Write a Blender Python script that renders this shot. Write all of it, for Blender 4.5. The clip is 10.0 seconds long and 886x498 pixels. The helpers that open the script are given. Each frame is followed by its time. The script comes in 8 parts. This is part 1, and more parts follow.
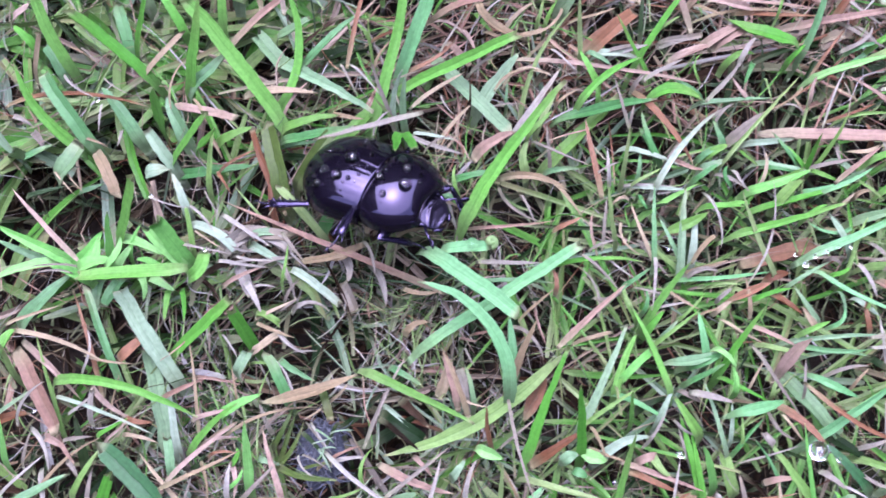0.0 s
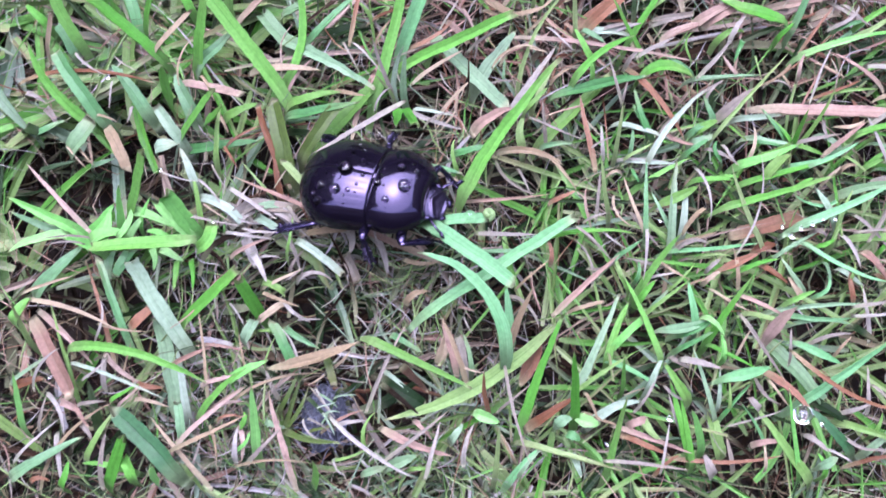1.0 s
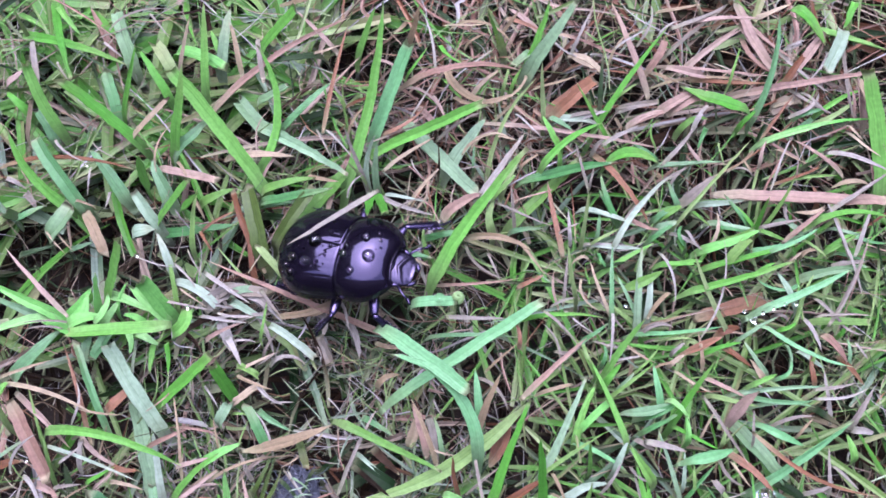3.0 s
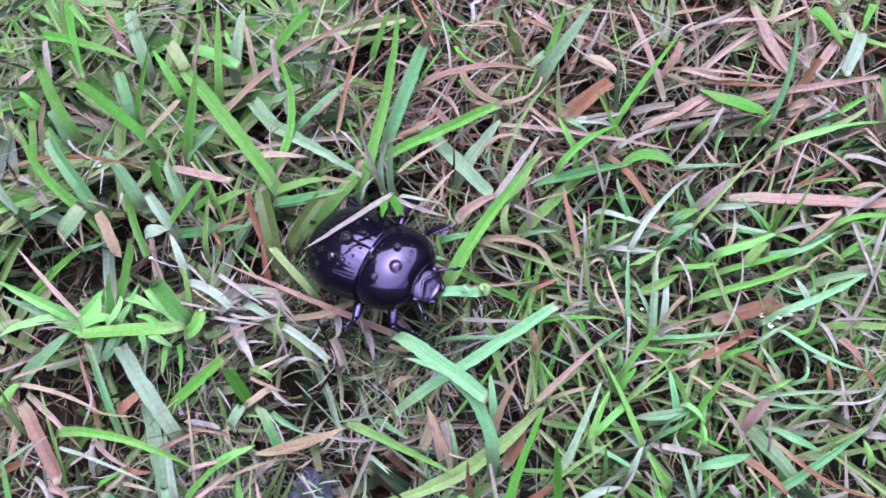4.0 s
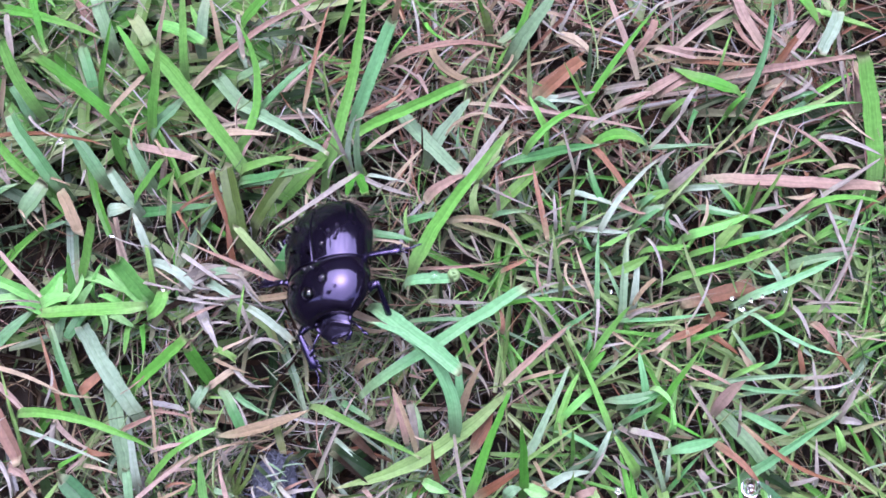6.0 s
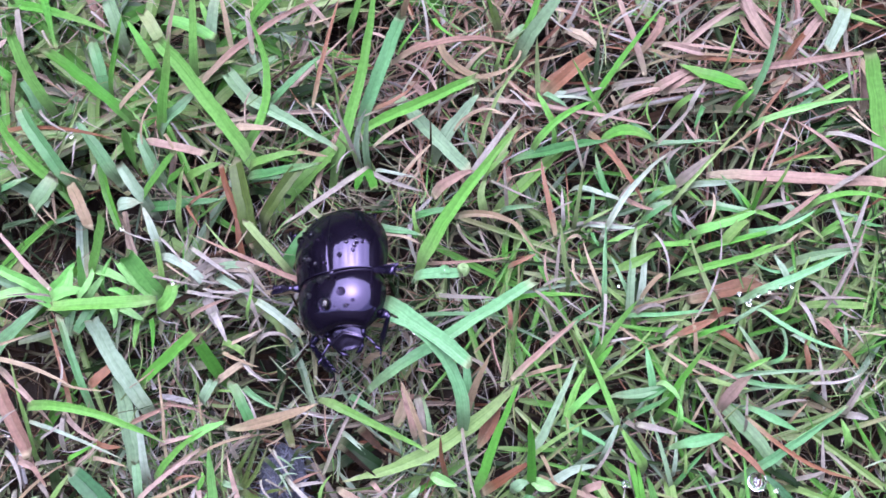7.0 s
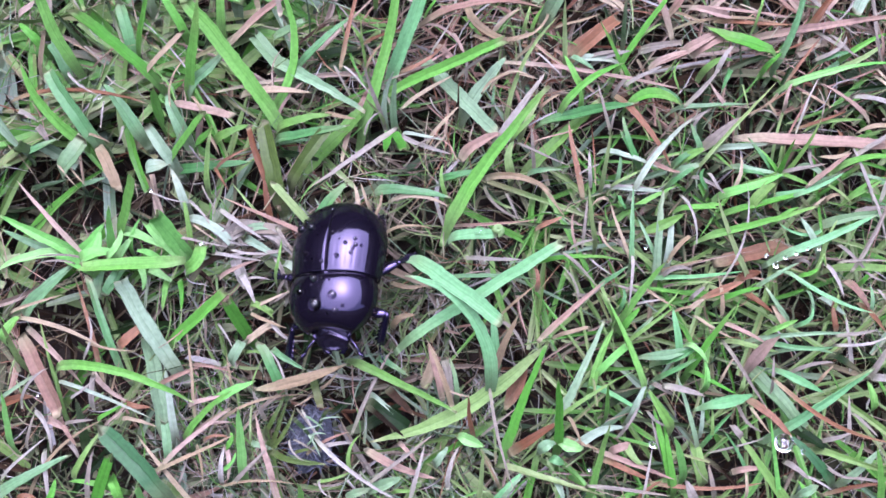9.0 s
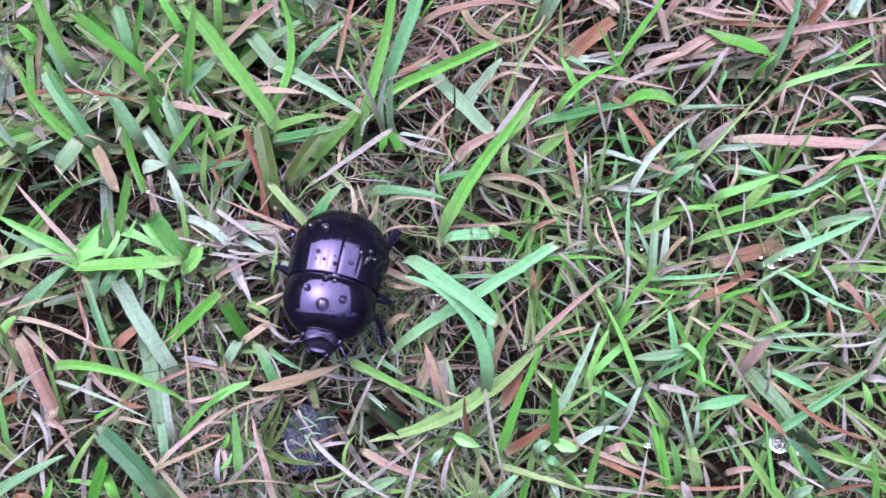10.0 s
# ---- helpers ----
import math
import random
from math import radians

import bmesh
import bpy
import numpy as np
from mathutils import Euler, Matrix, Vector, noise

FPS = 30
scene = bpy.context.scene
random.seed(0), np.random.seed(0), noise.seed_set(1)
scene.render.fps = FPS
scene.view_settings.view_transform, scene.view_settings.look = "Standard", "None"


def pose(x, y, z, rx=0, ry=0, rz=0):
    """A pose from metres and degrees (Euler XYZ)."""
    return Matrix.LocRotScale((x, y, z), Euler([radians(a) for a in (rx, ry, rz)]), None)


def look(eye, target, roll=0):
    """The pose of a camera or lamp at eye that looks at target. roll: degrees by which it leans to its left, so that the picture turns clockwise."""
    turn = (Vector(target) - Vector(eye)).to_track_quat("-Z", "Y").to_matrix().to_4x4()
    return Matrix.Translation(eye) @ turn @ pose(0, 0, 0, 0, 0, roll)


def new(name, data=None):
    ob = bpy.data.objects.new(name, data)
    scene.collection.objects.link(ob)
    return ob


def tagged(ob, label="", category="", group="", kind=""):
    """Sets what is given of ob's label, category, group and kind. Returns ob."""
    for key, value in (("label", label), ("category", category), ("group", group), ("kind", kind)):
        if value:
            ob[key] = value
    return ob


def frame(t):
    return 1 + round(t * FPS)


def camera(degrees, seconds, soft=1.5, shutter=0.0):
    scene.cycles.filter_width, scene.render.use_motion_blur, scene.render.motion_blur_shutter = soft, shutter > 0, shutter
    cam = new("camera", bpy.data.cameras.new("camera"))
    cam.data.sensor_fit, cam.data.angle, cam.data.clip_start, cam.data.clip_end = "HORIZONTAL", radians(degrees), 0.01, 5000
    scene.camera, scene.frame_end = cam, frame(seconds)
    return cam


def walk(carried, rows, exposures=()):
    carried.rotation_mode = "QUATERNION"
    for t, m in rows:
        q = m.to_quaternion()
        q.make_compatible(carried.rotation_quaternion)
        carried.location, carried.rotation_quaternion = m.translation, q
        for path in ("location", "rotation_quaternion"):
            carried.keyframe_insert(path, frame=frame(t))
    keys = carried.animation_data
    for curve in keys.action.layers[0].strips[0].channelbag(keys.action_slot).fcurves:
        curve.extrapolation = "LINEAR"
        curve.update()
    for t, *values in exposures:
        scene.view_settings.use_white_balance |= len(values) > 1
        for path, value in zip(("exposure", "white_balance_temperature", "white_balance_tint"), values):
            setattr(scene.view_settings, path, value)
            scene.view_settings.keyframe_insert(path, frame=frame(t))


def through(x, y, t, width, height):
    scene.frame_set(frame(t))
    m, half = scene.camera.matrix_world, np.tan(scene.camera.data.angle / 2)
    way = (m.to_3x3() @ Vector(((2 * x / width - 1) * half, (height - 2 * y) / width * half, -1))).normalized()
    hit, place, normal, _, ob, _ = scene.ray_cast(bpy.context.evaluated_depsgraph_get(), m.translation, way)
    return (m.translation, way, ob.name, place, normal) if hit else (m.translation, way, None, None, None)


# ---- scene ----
cam = camera(44.0, 10.0, soft=1.6, shutter=0.6)
PATH = [
    (0, (0.00181, -0.03760, 0.10905), (0.00101, -0.00165, -0.00544), -1.55),
    (0.5, (0.00353, -0.03727, 0.11105), (0.00304, -0.00148, -0.00349), -1.03),
    (0.8, (0.00274, -0.03845, 0.11221), (0.00201, -0.00429, -0.00283), -1.49),
    (1, (0.00222, -0.03923, 0.11298), (0.00111, -0.00583, -0.00228), -2.15),
    (1.2, (0.00233, -0.03851, 0.11388), (0.00050, -0.00647, -0.00175), -3.46),
    (1.3, (0.00238, -0.03814, 0.11434), (0.00022, -0.00547, -0.00111), -3.96),
    (1.5, (0.00248, -0.03742, 0.11524), (0.00132, -0.00264, 0.00040), -2.18),
    (1.7, (0.00339, -0.03618, 0.11616), (0.00239, -0.00027, 0.00167), -1.91),
    (2, (0.00476, -0.03432, 0.11755), (0.00459, 0.00199, 0.00317), -0.70),
    (2.5, (0.00544, -0.03443, 0.11762), (0.00546, 0.00178, 0.00321), -0.46),
    (3.8, (0.00293, -0.03354, 0.11675), (0.00228, 0.00313, 0.00249), -1.07),
    (4, (0.00293, -0.03354, 0.11675), (0.00277, 0.00267, 0.00234), -0.35),
    (4.5, (0.00447, -0.03400, 0.11648), (0.00455, 0.00243, 0.00214), 0.07),
    (5, (0.00484, -0.03348, 0.11618), (0.00490, 0.00224, 0.00162), 0.09),
    (5.5, (0.00562, -0.03331, 0.11540), (0.00586, 0.00157, 0.00059), 0.48),
    (6, (0.00645, -0.03315, 0.11484), (0.00634, 0.00120, -0.00014), 0.01),
    (7.5, (0.00461, -0.03437, 0.11531), (0.00451, 0.00005, 0.00035), 0.20),
    (8, (0.00351, -0.03474, 0.11520), (0.00375, -0.00034, 0.00024), 0.77),
    (8.5, (0.00297, -0.03571, 0.11488), (0.00252, -0.00187, -0.00025), -0.31),
    (9, (0.00306, -0.03656, 0.11473), (0.00247, -0.00359, -0.00065), -0.52),
    (9.5, (0.00360, -0.03666, 0.11490), (0.00291, -0.00348, -0.00042), -0.66),
    (10, (0.00346, -0.03683, 0.11496), (0.00290, -0.00360, -0.00035), -0.40),
]
EXPOSURES = [(t, stops, 5460, 33) for t, stops in (
    (0, 3.66), (0.5, 3.64), (1, 3.75), (1.5, 3.72), (2, 3.53), (5, 3.53), (6, 3.56), (7.5, 3.60), (10, 3.60))]
walk(cam, [(t, look(eye, target, roll)) for t, eye, target, roll in PATH], EXPOSURES)

# ---- daylight: a bright, hazy overcast sky ----
world = bpy.data.worlds.new("world")
scene.world = world
world.use_nodes = True
wt = world.node_tree
sky = wt.nodes.new("ShaderNodeTexSky")
sky.sky_type, sky.sun_disc = "NISHITA", False
sky.sun_elevation, sky.sun_rotation = radians(68), radians(-22)
sky.air_density, sky.dust_density, sky.ozone_density = 1.0, 3.5, 1.0
soft_sky = wt.nodes.new("ShaderNodeHueSaturation")
soft_sky.inputs["Saturation"].default_value = 0.55
wt.links.new(sky.outputs[0], soft_sky.inputs["Color"])
wt.links.new(soft_sky.outputs[0], wt.nodes["Background"].inputs[0])
wt.nodes["Background"].inputs[1].default_value = 0.15
sun = new("sun", bpy.data.lights.new("sun", "SUN"))
sun.data.energy, sun.data.angle, sun.data.color = 0.9, radians(102), (1.0, 0.97, 0.94)
sun.matrix_world = look((-0.3, 0.75, 2.0), (0, 0, 0))


# ---- materials ----
def tree(name):
    m = bpy.data.materials.new(name)
    m.use_nodes = True
    return m, m.node_tree, m.node_tree.nodes["Principled BSDF"]


def node(nt, kind, **sockets):
    n = nt.nodes.new(kind)
    for key, value in sockets.items():
        n.inputs[key.replace("_", " ")].default_value = value
    return n


def ramp(nt, fac, stops):
    n = nt.nodes.new("ShaderNodeValToRGB")
    for i, (at, c) in enumerate(stops):
        e = n.color_ramp.elements[i] if i < 2 else n.color_ramp.elements.new(at)
        e.position, e.color = at, (*c, 1)
    nt.links.new(fac, n.inputs[0])
    return n.outputs[0]


def blend(nt, fac, a, b, how="MIX"):
    n = nt.nodes.new("ShaderNodeMix")
    n.data_type, n.blend_type = "RGBA", how
    for socket, value in ((n.inputs[0], fac), (n.inputs[6], a), (n.inputs[7], b)):
        if hasattr(value, "is_output"):
            nt.links.new(value, socket)
        elif isinstance(value, tuple):
            socket.default_value = (*value, 1)
        else:
            socket.default_value = value
    return n.outputs[2]


COLOUR_SCALE = 0.72  # scales every blade colour down, to deepen the shade between blades


def leaf(name, stops, dry, dry_share, gloss, through, shine, islands, wither=1.0):
    """A blade's skin: base colour by piece, long veins, dry blotches and a damp gloss."""
    m, nt, p = tree(name)
    # wet is a brightness scale, set apart for mat and single blades
    wet = COLOUR_SCALE * (0.90 if islands else 0.88)
    if islands:
        piece = nt.nodes.new("ShaderNodeNewGeometry").outputs["Random Per Island"]
    else:
        piece = nt.nodes.new("ShaderNodeObjectInfo").outputs["Random"]
    uv = nt.nodes.new("ShaderNodeUVMap")
    uv.uv_map = "along"
    split = nt.nodes.new("ShaderNodeSeparateXYZ")
    nt.links.new(uv.outputs[0], split.inputs[0])
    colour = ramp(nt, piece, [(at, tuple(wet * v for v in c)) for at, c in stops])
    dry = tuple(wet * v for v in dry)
    where = nt.nodes.new("ShaderNodeTexCoord")
    blot = node(nt, "ShaderNodeTexNoise", Scale=260.0, Detail=3.0, Roughness=0.6)
    nt.links.new(where.outputs["Object"], blot.inputs["Vector"])
    grain = node(nt, "ShaderNodeTexNoise", Scale=2200.0, Detail=2.0)
    nt.links.new(where.outputs["Object"], grain.inputs["Vector"])
    dryness = ramp(nt, blot.outputs["Fac"], [(1 - dry_share, (0, 0, 0)), (min(1.0, 1.16 - dry_share), (1, 1, 1))])
    colour = blend(nt, dryness, colour, dry)
    veins = nt.nodes.new("ShaderNodeMath")
    veins.operation = "SINE"
    wide = nt.nodes.new("ShaderNodeMath")
    wide.operation = "MULTIPLY"
    wide.inputs[1].default_value = 37.0
    nt.links.new(split.outputs["Y"], wide.inputs[0])
    nt.links.new(wide.outputs[0], veins.inputs[0])
    stripes = ramp(nt, veins.outputs[0], [(0.0, (0.965, 0.965, 0.955)), (1.0, (1.02, 1.02, 1.02))])
    colour = blend(nt, 0.8, colour, stripes, "MULTIPLY")
    stretch = nt.nodes.new("ShaderNodeVectorMath")
    stretch.operation = "MULTIPLY"
    stretch.inputs[1].default_value = (2.2, 9.0, 1.0)
    nt.links.new(uv.outputs[0], stretch.inputs[0])
    shift = nt.nodes.new("ShaderNodeVectorMath")
    shift.operation = "ADD"
    nt.links.new(stretch.outputs[0], shift.inputs[0])
    apart = nt.nodes.new("ShaderNodeMath")
    apart.operation = "MULTIPLY"
    apart.inputs[1].default_value = 91.0
    nt.links.new(piece, apart.inputs[0])
    nt.links.new(apart.outputs[0], shift.inputs[1])
    streak = node(nt, "ShaderNodeTexNoise", Scale=1.0, Detail=4.0, Roughness=0.6)
    nt.links.new(shift.outputs[0], streak.inputs["Vector"])
    streaks = ramp(nt, streak.outputs["Fac"], [(0.28, (0.62, 0.66, 0.62) if islands else (0.74, 0.76, 0.72)), (0.72, (1.22, 1.18, 1.16) if islands else (1.14, 1.12, 1.14))])
    colour = blend(nt, 0.9, colour, streaks, "MULTIPLY")
    rib = ramp(nt, split.outputs["Y"], [(0.40, (1, 1, 1)), (0.5, (0.82, 0.86, 0.80)), (0.60, (1, 1, 1))])
    colour = blend(nt, 0.8, colour, rib, "MULTIPLY")
    foot = ramp(nt, split.outputs["X"], [(0.0, (1, 1, 1)), (0.3, (0, 0, 0)), (1.0, (0, 0, 0))])
    pale = blend(nt, 0.5, colour, (0.13, 0.14, 0.08))
    colour = blend(nt, foot, colour, pale)
    share = nt.nodes.new("ShaderNodeMath")
    share.operation = "FRACT"
    nt.links.new(apart.outputs[0], share.inputs[0])
    start = nt.nodes.new("ShaderNodeMath")
    start.operation, start.inputs[1].default_value, start.inputs[2].default_value = "MULTIPLY_ADD", -1.1, -0.42
    nt.links.new(share.outputs[0], start.inputs[0])
    beyond = nt.nodes.new("ShaderNodeMath")
    beyond.operation = "ADD"
    nt.links.new(split.outputs["X"], beyond.inputs[0])
    nt.links.new(start.outputs[0], beyond.inputs[1])
    withered = ramp(nt, beyond.outputs[0], [(0.0, (0, 0, 0)), (0.25, (0.75 * wither,) * 3)])
    tan = blend(nt, 0.3, tuple(wet * v for v in ((0.16, 0.12, 0.075) if islands else (0.21, 0.165, 0.10))), colour)
    colour = blend(nt, withered, colour, tan)
    if not islands:  # mown ends dry out pale
        mown = ramp(nt, split.outputs["X"], [(0.92, (0, 0, 0)), (0.985, (0.65, 0.65, 0.65))])
        colour = blend(nt, mown, colour, tuple(wet * v for v in (0.29, 0.27, 0.17)))
    speck = ramp(nt, grain.outputs["Fac"], [(0.3, (0.78, 0.78, 0.78)), (0.7, (1.12, 1.12, 1.12))])
    colour = blend(nt, 0.7, colour, speck, "MULTIPLY")
    bump = node(nt, "ShaderNodeBump", Strength=0.07, Distance=0.00002)
    nt.links.new(veins.outputs[0], bump.inputs["Height"])
    nt.links.new(colour, p.inputs["Base Color"])
    nt.links.new(bump.outputs[0], p.inputs["Normal"])
    wetness = nt.nodes.new("ShaderNodeMapRange")
    wetness.inputs["From Min"].default_value, wetness.inputs["From Max"].default_value = 0.3, 0.7
    wetness.inputs["To Min"].default_value, wetness.inputs["To Max"].default_value = gloss - 0.14, gloss + 0.18
    nt.links.new(streak.outputs["Fac"], wetness.inputs["Value"])
    nt.links.new(wetness.outputs[0], p.inputs["Roughness"])
    p.inputs["IOR"].default_value = 1.42
    p.inputs["Specular IOR Level"].default_value = shine * (0.30 if islands else 0.33)
    glow = nt.nodes.new("ShaderNodeBsdfTranslucent")
    # light that comes through a blade is more yellow-green than what its skin sends back
    nt.links.new(blend(nt, 1.0, colour, (1.25, 1.45, 0.8), "MULTIPLY"), glow.inputs["Color"])
    mix = nt.nodes.new("ShaderNodeMixShader")
    mix.inputs[0].default_value = through * (0.45 if islands else 1.15)
    nt.links.new(p.outputs[0], mix.inputs[1])
    nt.links.new(glow.outputs[0], mix.inputs[2])
    nt.links.new(mix.outputs[0], nt.nodes["Material Output"].inputs["Surface"])
    return m


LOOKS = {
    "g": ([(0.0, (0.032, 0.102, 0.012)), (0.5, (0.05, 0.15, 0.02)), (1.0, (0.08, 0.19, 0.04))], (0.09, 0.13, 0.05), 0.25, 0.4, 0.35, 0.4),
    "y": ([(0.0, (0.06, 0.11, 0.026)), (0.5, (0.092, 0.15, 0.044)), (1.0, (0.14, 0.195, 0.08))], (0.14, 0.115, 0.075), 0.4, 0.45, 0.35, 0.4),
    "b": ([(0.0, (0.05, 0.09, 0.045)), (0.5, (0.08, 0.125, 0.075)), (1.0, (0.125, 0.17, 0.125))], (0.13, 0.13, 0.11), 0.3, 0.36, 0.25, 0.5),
    # d and k are pushed near black: shade of the gaps in their colour
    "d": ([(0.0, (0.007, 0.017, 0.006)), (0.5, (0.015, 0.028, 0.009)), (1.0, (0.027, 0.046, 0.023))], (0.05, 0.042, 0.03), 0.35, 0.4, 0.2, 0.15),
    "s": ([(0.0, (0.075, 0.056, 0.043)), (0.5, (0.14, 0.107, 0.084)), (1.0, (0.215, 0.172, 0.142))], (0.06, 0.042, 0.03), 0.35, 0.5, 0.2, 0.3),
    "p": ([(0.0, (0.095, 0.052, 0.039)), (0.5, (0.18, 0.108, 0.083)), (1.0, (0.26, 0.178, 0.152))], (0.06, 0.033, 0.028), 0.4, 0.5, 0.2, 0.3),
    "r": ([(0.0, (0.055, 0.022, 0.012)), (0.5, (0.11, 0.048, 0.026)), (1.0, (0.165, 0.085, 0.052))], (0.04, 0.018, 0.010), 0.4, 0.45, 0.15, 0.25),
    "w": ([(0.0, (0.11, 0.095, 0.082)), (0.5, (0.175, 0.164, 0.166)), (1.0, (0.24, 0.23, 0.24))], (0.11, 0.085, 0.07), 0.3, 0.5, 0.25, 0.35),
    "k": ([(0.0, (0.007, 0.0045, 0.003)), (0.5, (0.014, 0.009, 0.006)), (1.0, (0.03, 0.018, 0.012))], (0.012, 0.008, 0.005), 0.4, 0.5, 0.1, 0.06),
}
# brighter copies for the single blades: light on them is put into the colour
LIT_LOOKS = {
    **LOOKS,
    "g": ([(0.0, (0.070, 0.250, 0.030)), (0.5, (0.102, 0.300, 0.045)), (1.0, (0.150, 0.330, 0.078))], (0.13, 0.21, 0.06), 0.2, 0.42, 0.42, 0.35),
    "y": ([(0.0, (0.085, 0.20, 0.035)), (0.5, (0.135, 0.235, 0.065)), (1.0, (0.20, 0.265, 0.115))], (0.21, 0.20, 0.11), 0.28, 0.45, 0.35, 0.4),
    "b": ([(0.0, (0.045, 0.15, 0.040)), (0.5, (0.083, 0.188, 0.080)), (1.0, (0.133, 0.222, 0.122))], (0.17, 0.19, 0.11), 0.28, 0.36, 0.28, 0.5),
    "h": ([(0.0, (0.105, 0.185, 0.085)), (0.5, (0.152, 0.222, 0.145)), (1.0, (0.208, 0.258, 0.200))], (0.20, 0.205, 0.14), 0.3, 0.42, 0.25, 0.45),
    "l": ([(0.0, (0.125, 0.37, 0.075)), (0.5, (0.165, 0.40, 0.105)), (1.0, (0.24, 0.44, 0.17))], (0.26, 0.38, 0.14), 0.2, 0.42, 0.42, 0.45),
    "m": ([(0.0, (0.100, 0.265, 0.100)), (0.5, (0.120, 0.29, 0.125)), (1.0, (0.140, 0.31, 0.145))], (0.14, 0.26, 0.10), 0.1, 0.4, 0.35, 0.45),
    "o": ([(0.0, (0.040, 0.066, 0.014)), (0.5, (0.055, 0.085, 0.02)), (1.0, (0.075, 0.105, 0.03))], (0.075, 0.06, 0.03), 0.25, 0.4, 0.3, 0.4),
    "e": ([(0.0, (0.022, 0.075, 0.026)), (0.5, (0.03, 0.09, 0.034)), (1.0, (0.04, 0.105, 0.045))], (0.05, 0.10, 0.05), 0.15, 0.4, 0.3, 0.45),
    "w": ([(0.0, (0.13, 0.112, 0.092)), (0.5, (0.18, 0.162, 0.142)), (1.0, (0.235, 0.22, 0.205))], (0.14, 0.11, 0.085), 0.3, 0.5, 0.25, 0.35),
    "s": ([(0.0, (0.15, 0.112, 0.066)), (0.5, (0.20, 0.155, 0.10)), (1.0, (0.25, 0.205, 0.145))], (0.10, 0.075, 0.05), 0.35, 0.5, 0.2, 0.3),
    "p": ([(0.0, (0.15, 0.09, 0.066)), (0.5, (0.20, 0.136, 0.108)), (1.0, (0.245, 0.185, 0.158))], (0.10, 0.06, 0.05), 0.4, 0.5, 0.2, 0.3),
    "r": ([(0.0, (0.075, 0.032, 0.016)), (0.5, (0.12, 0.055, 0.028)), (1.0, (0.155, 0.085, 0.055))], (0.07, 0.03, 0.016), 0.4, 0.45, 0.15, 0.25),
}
SINGLE = {k: leaf("blade_" + k, *v, islands=False, wither=0.0 if k in "ml" else 0.4) for k, v in LIT_LOOKS.items()}
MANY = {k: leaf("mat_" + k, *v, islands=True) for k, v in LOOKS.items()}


def plain(name, c1, c2, scale, rough, bump=0.0, gloss=0.5):
    m, nt, p = tree(name)
    where = nt.nodes.new("ShaderNodeTexCoord")
    n = node(nt, "ShaderNodeTexNoise", Scale=scale, Detail=6.0, Roughness=0.65)
    nt.links.new(where.outputs["Object"], n.inputs["Vector"])
    nt.links.new(ramp(nt, n.outputs["Fac"], [(0.3, c1), (0.7, c2)]), p.inputs["Base Color"])
    p.inputs["Roughness"].default_value = rough
    p.inputs["Specular IOR Level"].default_value = gloss
    if bump:
        b = node(nt, "ShaderNodeBump", Strength=0.8, Distance=bump)
        nt.links.new(n.outputs["Fac"], b.inputs["Height"])
        nt.links.new(b.outputs[0], p.inputs["Normal"])
    return m


def chitin(name, base, tint, rough, striae):
    """Black beetle shell: a dark body under a clear violet gloss, finely pitted."""
    m, nt, p = tree(name)
    where = nt.nodes.new("ShaderNodeTexCoord")
    pits = node(nt, "ShaderNodeTexNoise", Scale=2600.0, Detail=3.0, Roughness=0.6)
    nt.links.new(where.outputs["Object"], pits.inputs["Vector"])
    large = node(nt, "ShaderNodeTexNoise", Scale=420.0, Detail=2.0)
    nt.links.new(where.outputs["Object"], large.inputs["Vector"])
    nt.links.new(ramp(nt, large.outputs["Fac"], [(0.3, base), (0.75, tuple(c * 1.7 for c in base))]), p.inputs["Base Color"])
    rgh = nt.nodes.new("ShaderNodeMapRange")
    rgh.inputs["To Min"].default_value, rgh.inputs["To Max"].default_value = rough, rough + 0.07
    nt.links.new(large.outputs["Fac"], rgh.inputs["Value"])
    nt.links.new(rgh.outputs[0], p.inputs["Roughness"])
    p.inputs["IOR"].default_value = 1.62
    p.inputs["Specular Tint"].default_value = (*tint, 1)
    dents = node(nt, "ShaderNodeTexNoise", Scale=900.0, Detail=1.0)
    nt.links.new(where.outputs["Object"], dents.inputs["Vector"])
    relief = nt.nodes.new("ShaderNodeMath")
    relief.operation, relief.inputs[1].default_value = "MULTIPLY_ADD", 1.6
    nt.links.new(dents.outputs["Fac"], relief.inputs[0])
    nt.links.new(pits.outputs["Fac"], relief.inputs[2])
    b = node(nt, "ShaderNodeBump", Strength=striae, Distance=0.00004)
    nt.links.new(relief.outputs[0], b.inputs["Height"])
    nt.links.new(b.outputs[0], p.inputs["Normal"])
    return m


SHELL = chitin("black_shell", (0.0012, 0.0009, 0.002), (0.31, 0.265, 0.45), 0.06, 0.09)
ROUGH = chitin("punctured_shell", (0.0016, 0.0013, 0.0026), (0.42, 0.36, 0.58), 0.2, 1.0)
LIMB = chitin("limb_shell", (0.0012, 0.001, 0.003), (0.5, 0.41, 0.75), 0.2, 0.35)
HAIR = plain("brown_hair", (0.03, 0.015, 0.008), (0.06, 0.03, 0.015), 900, 0.6)
WATER, _nt, _p = tree("water")
_p.inputs["Base Color"].default_value = (1, 1, 1, 1)
_p.inputs["Transmission Weight"].default_value = 1.0
_p.inputs["Roughness"].default_value = 0.0
_p.inputs["IOR"].default_value = 1.333
BEAD, _nt, _p = tree("water_on_black_shell")
# grey tint darkens the bead, for the faint shell reflection under water
_p.inputs["Base Color"].default_value = (0.2, 0.18, 0.24, 1)
_p.inputs["Transmission Weight"].default_value = 1.0
_p.inputs["Roughness"].default_value = 0.0
_p.inputs["IOR"].default_value = 1.333


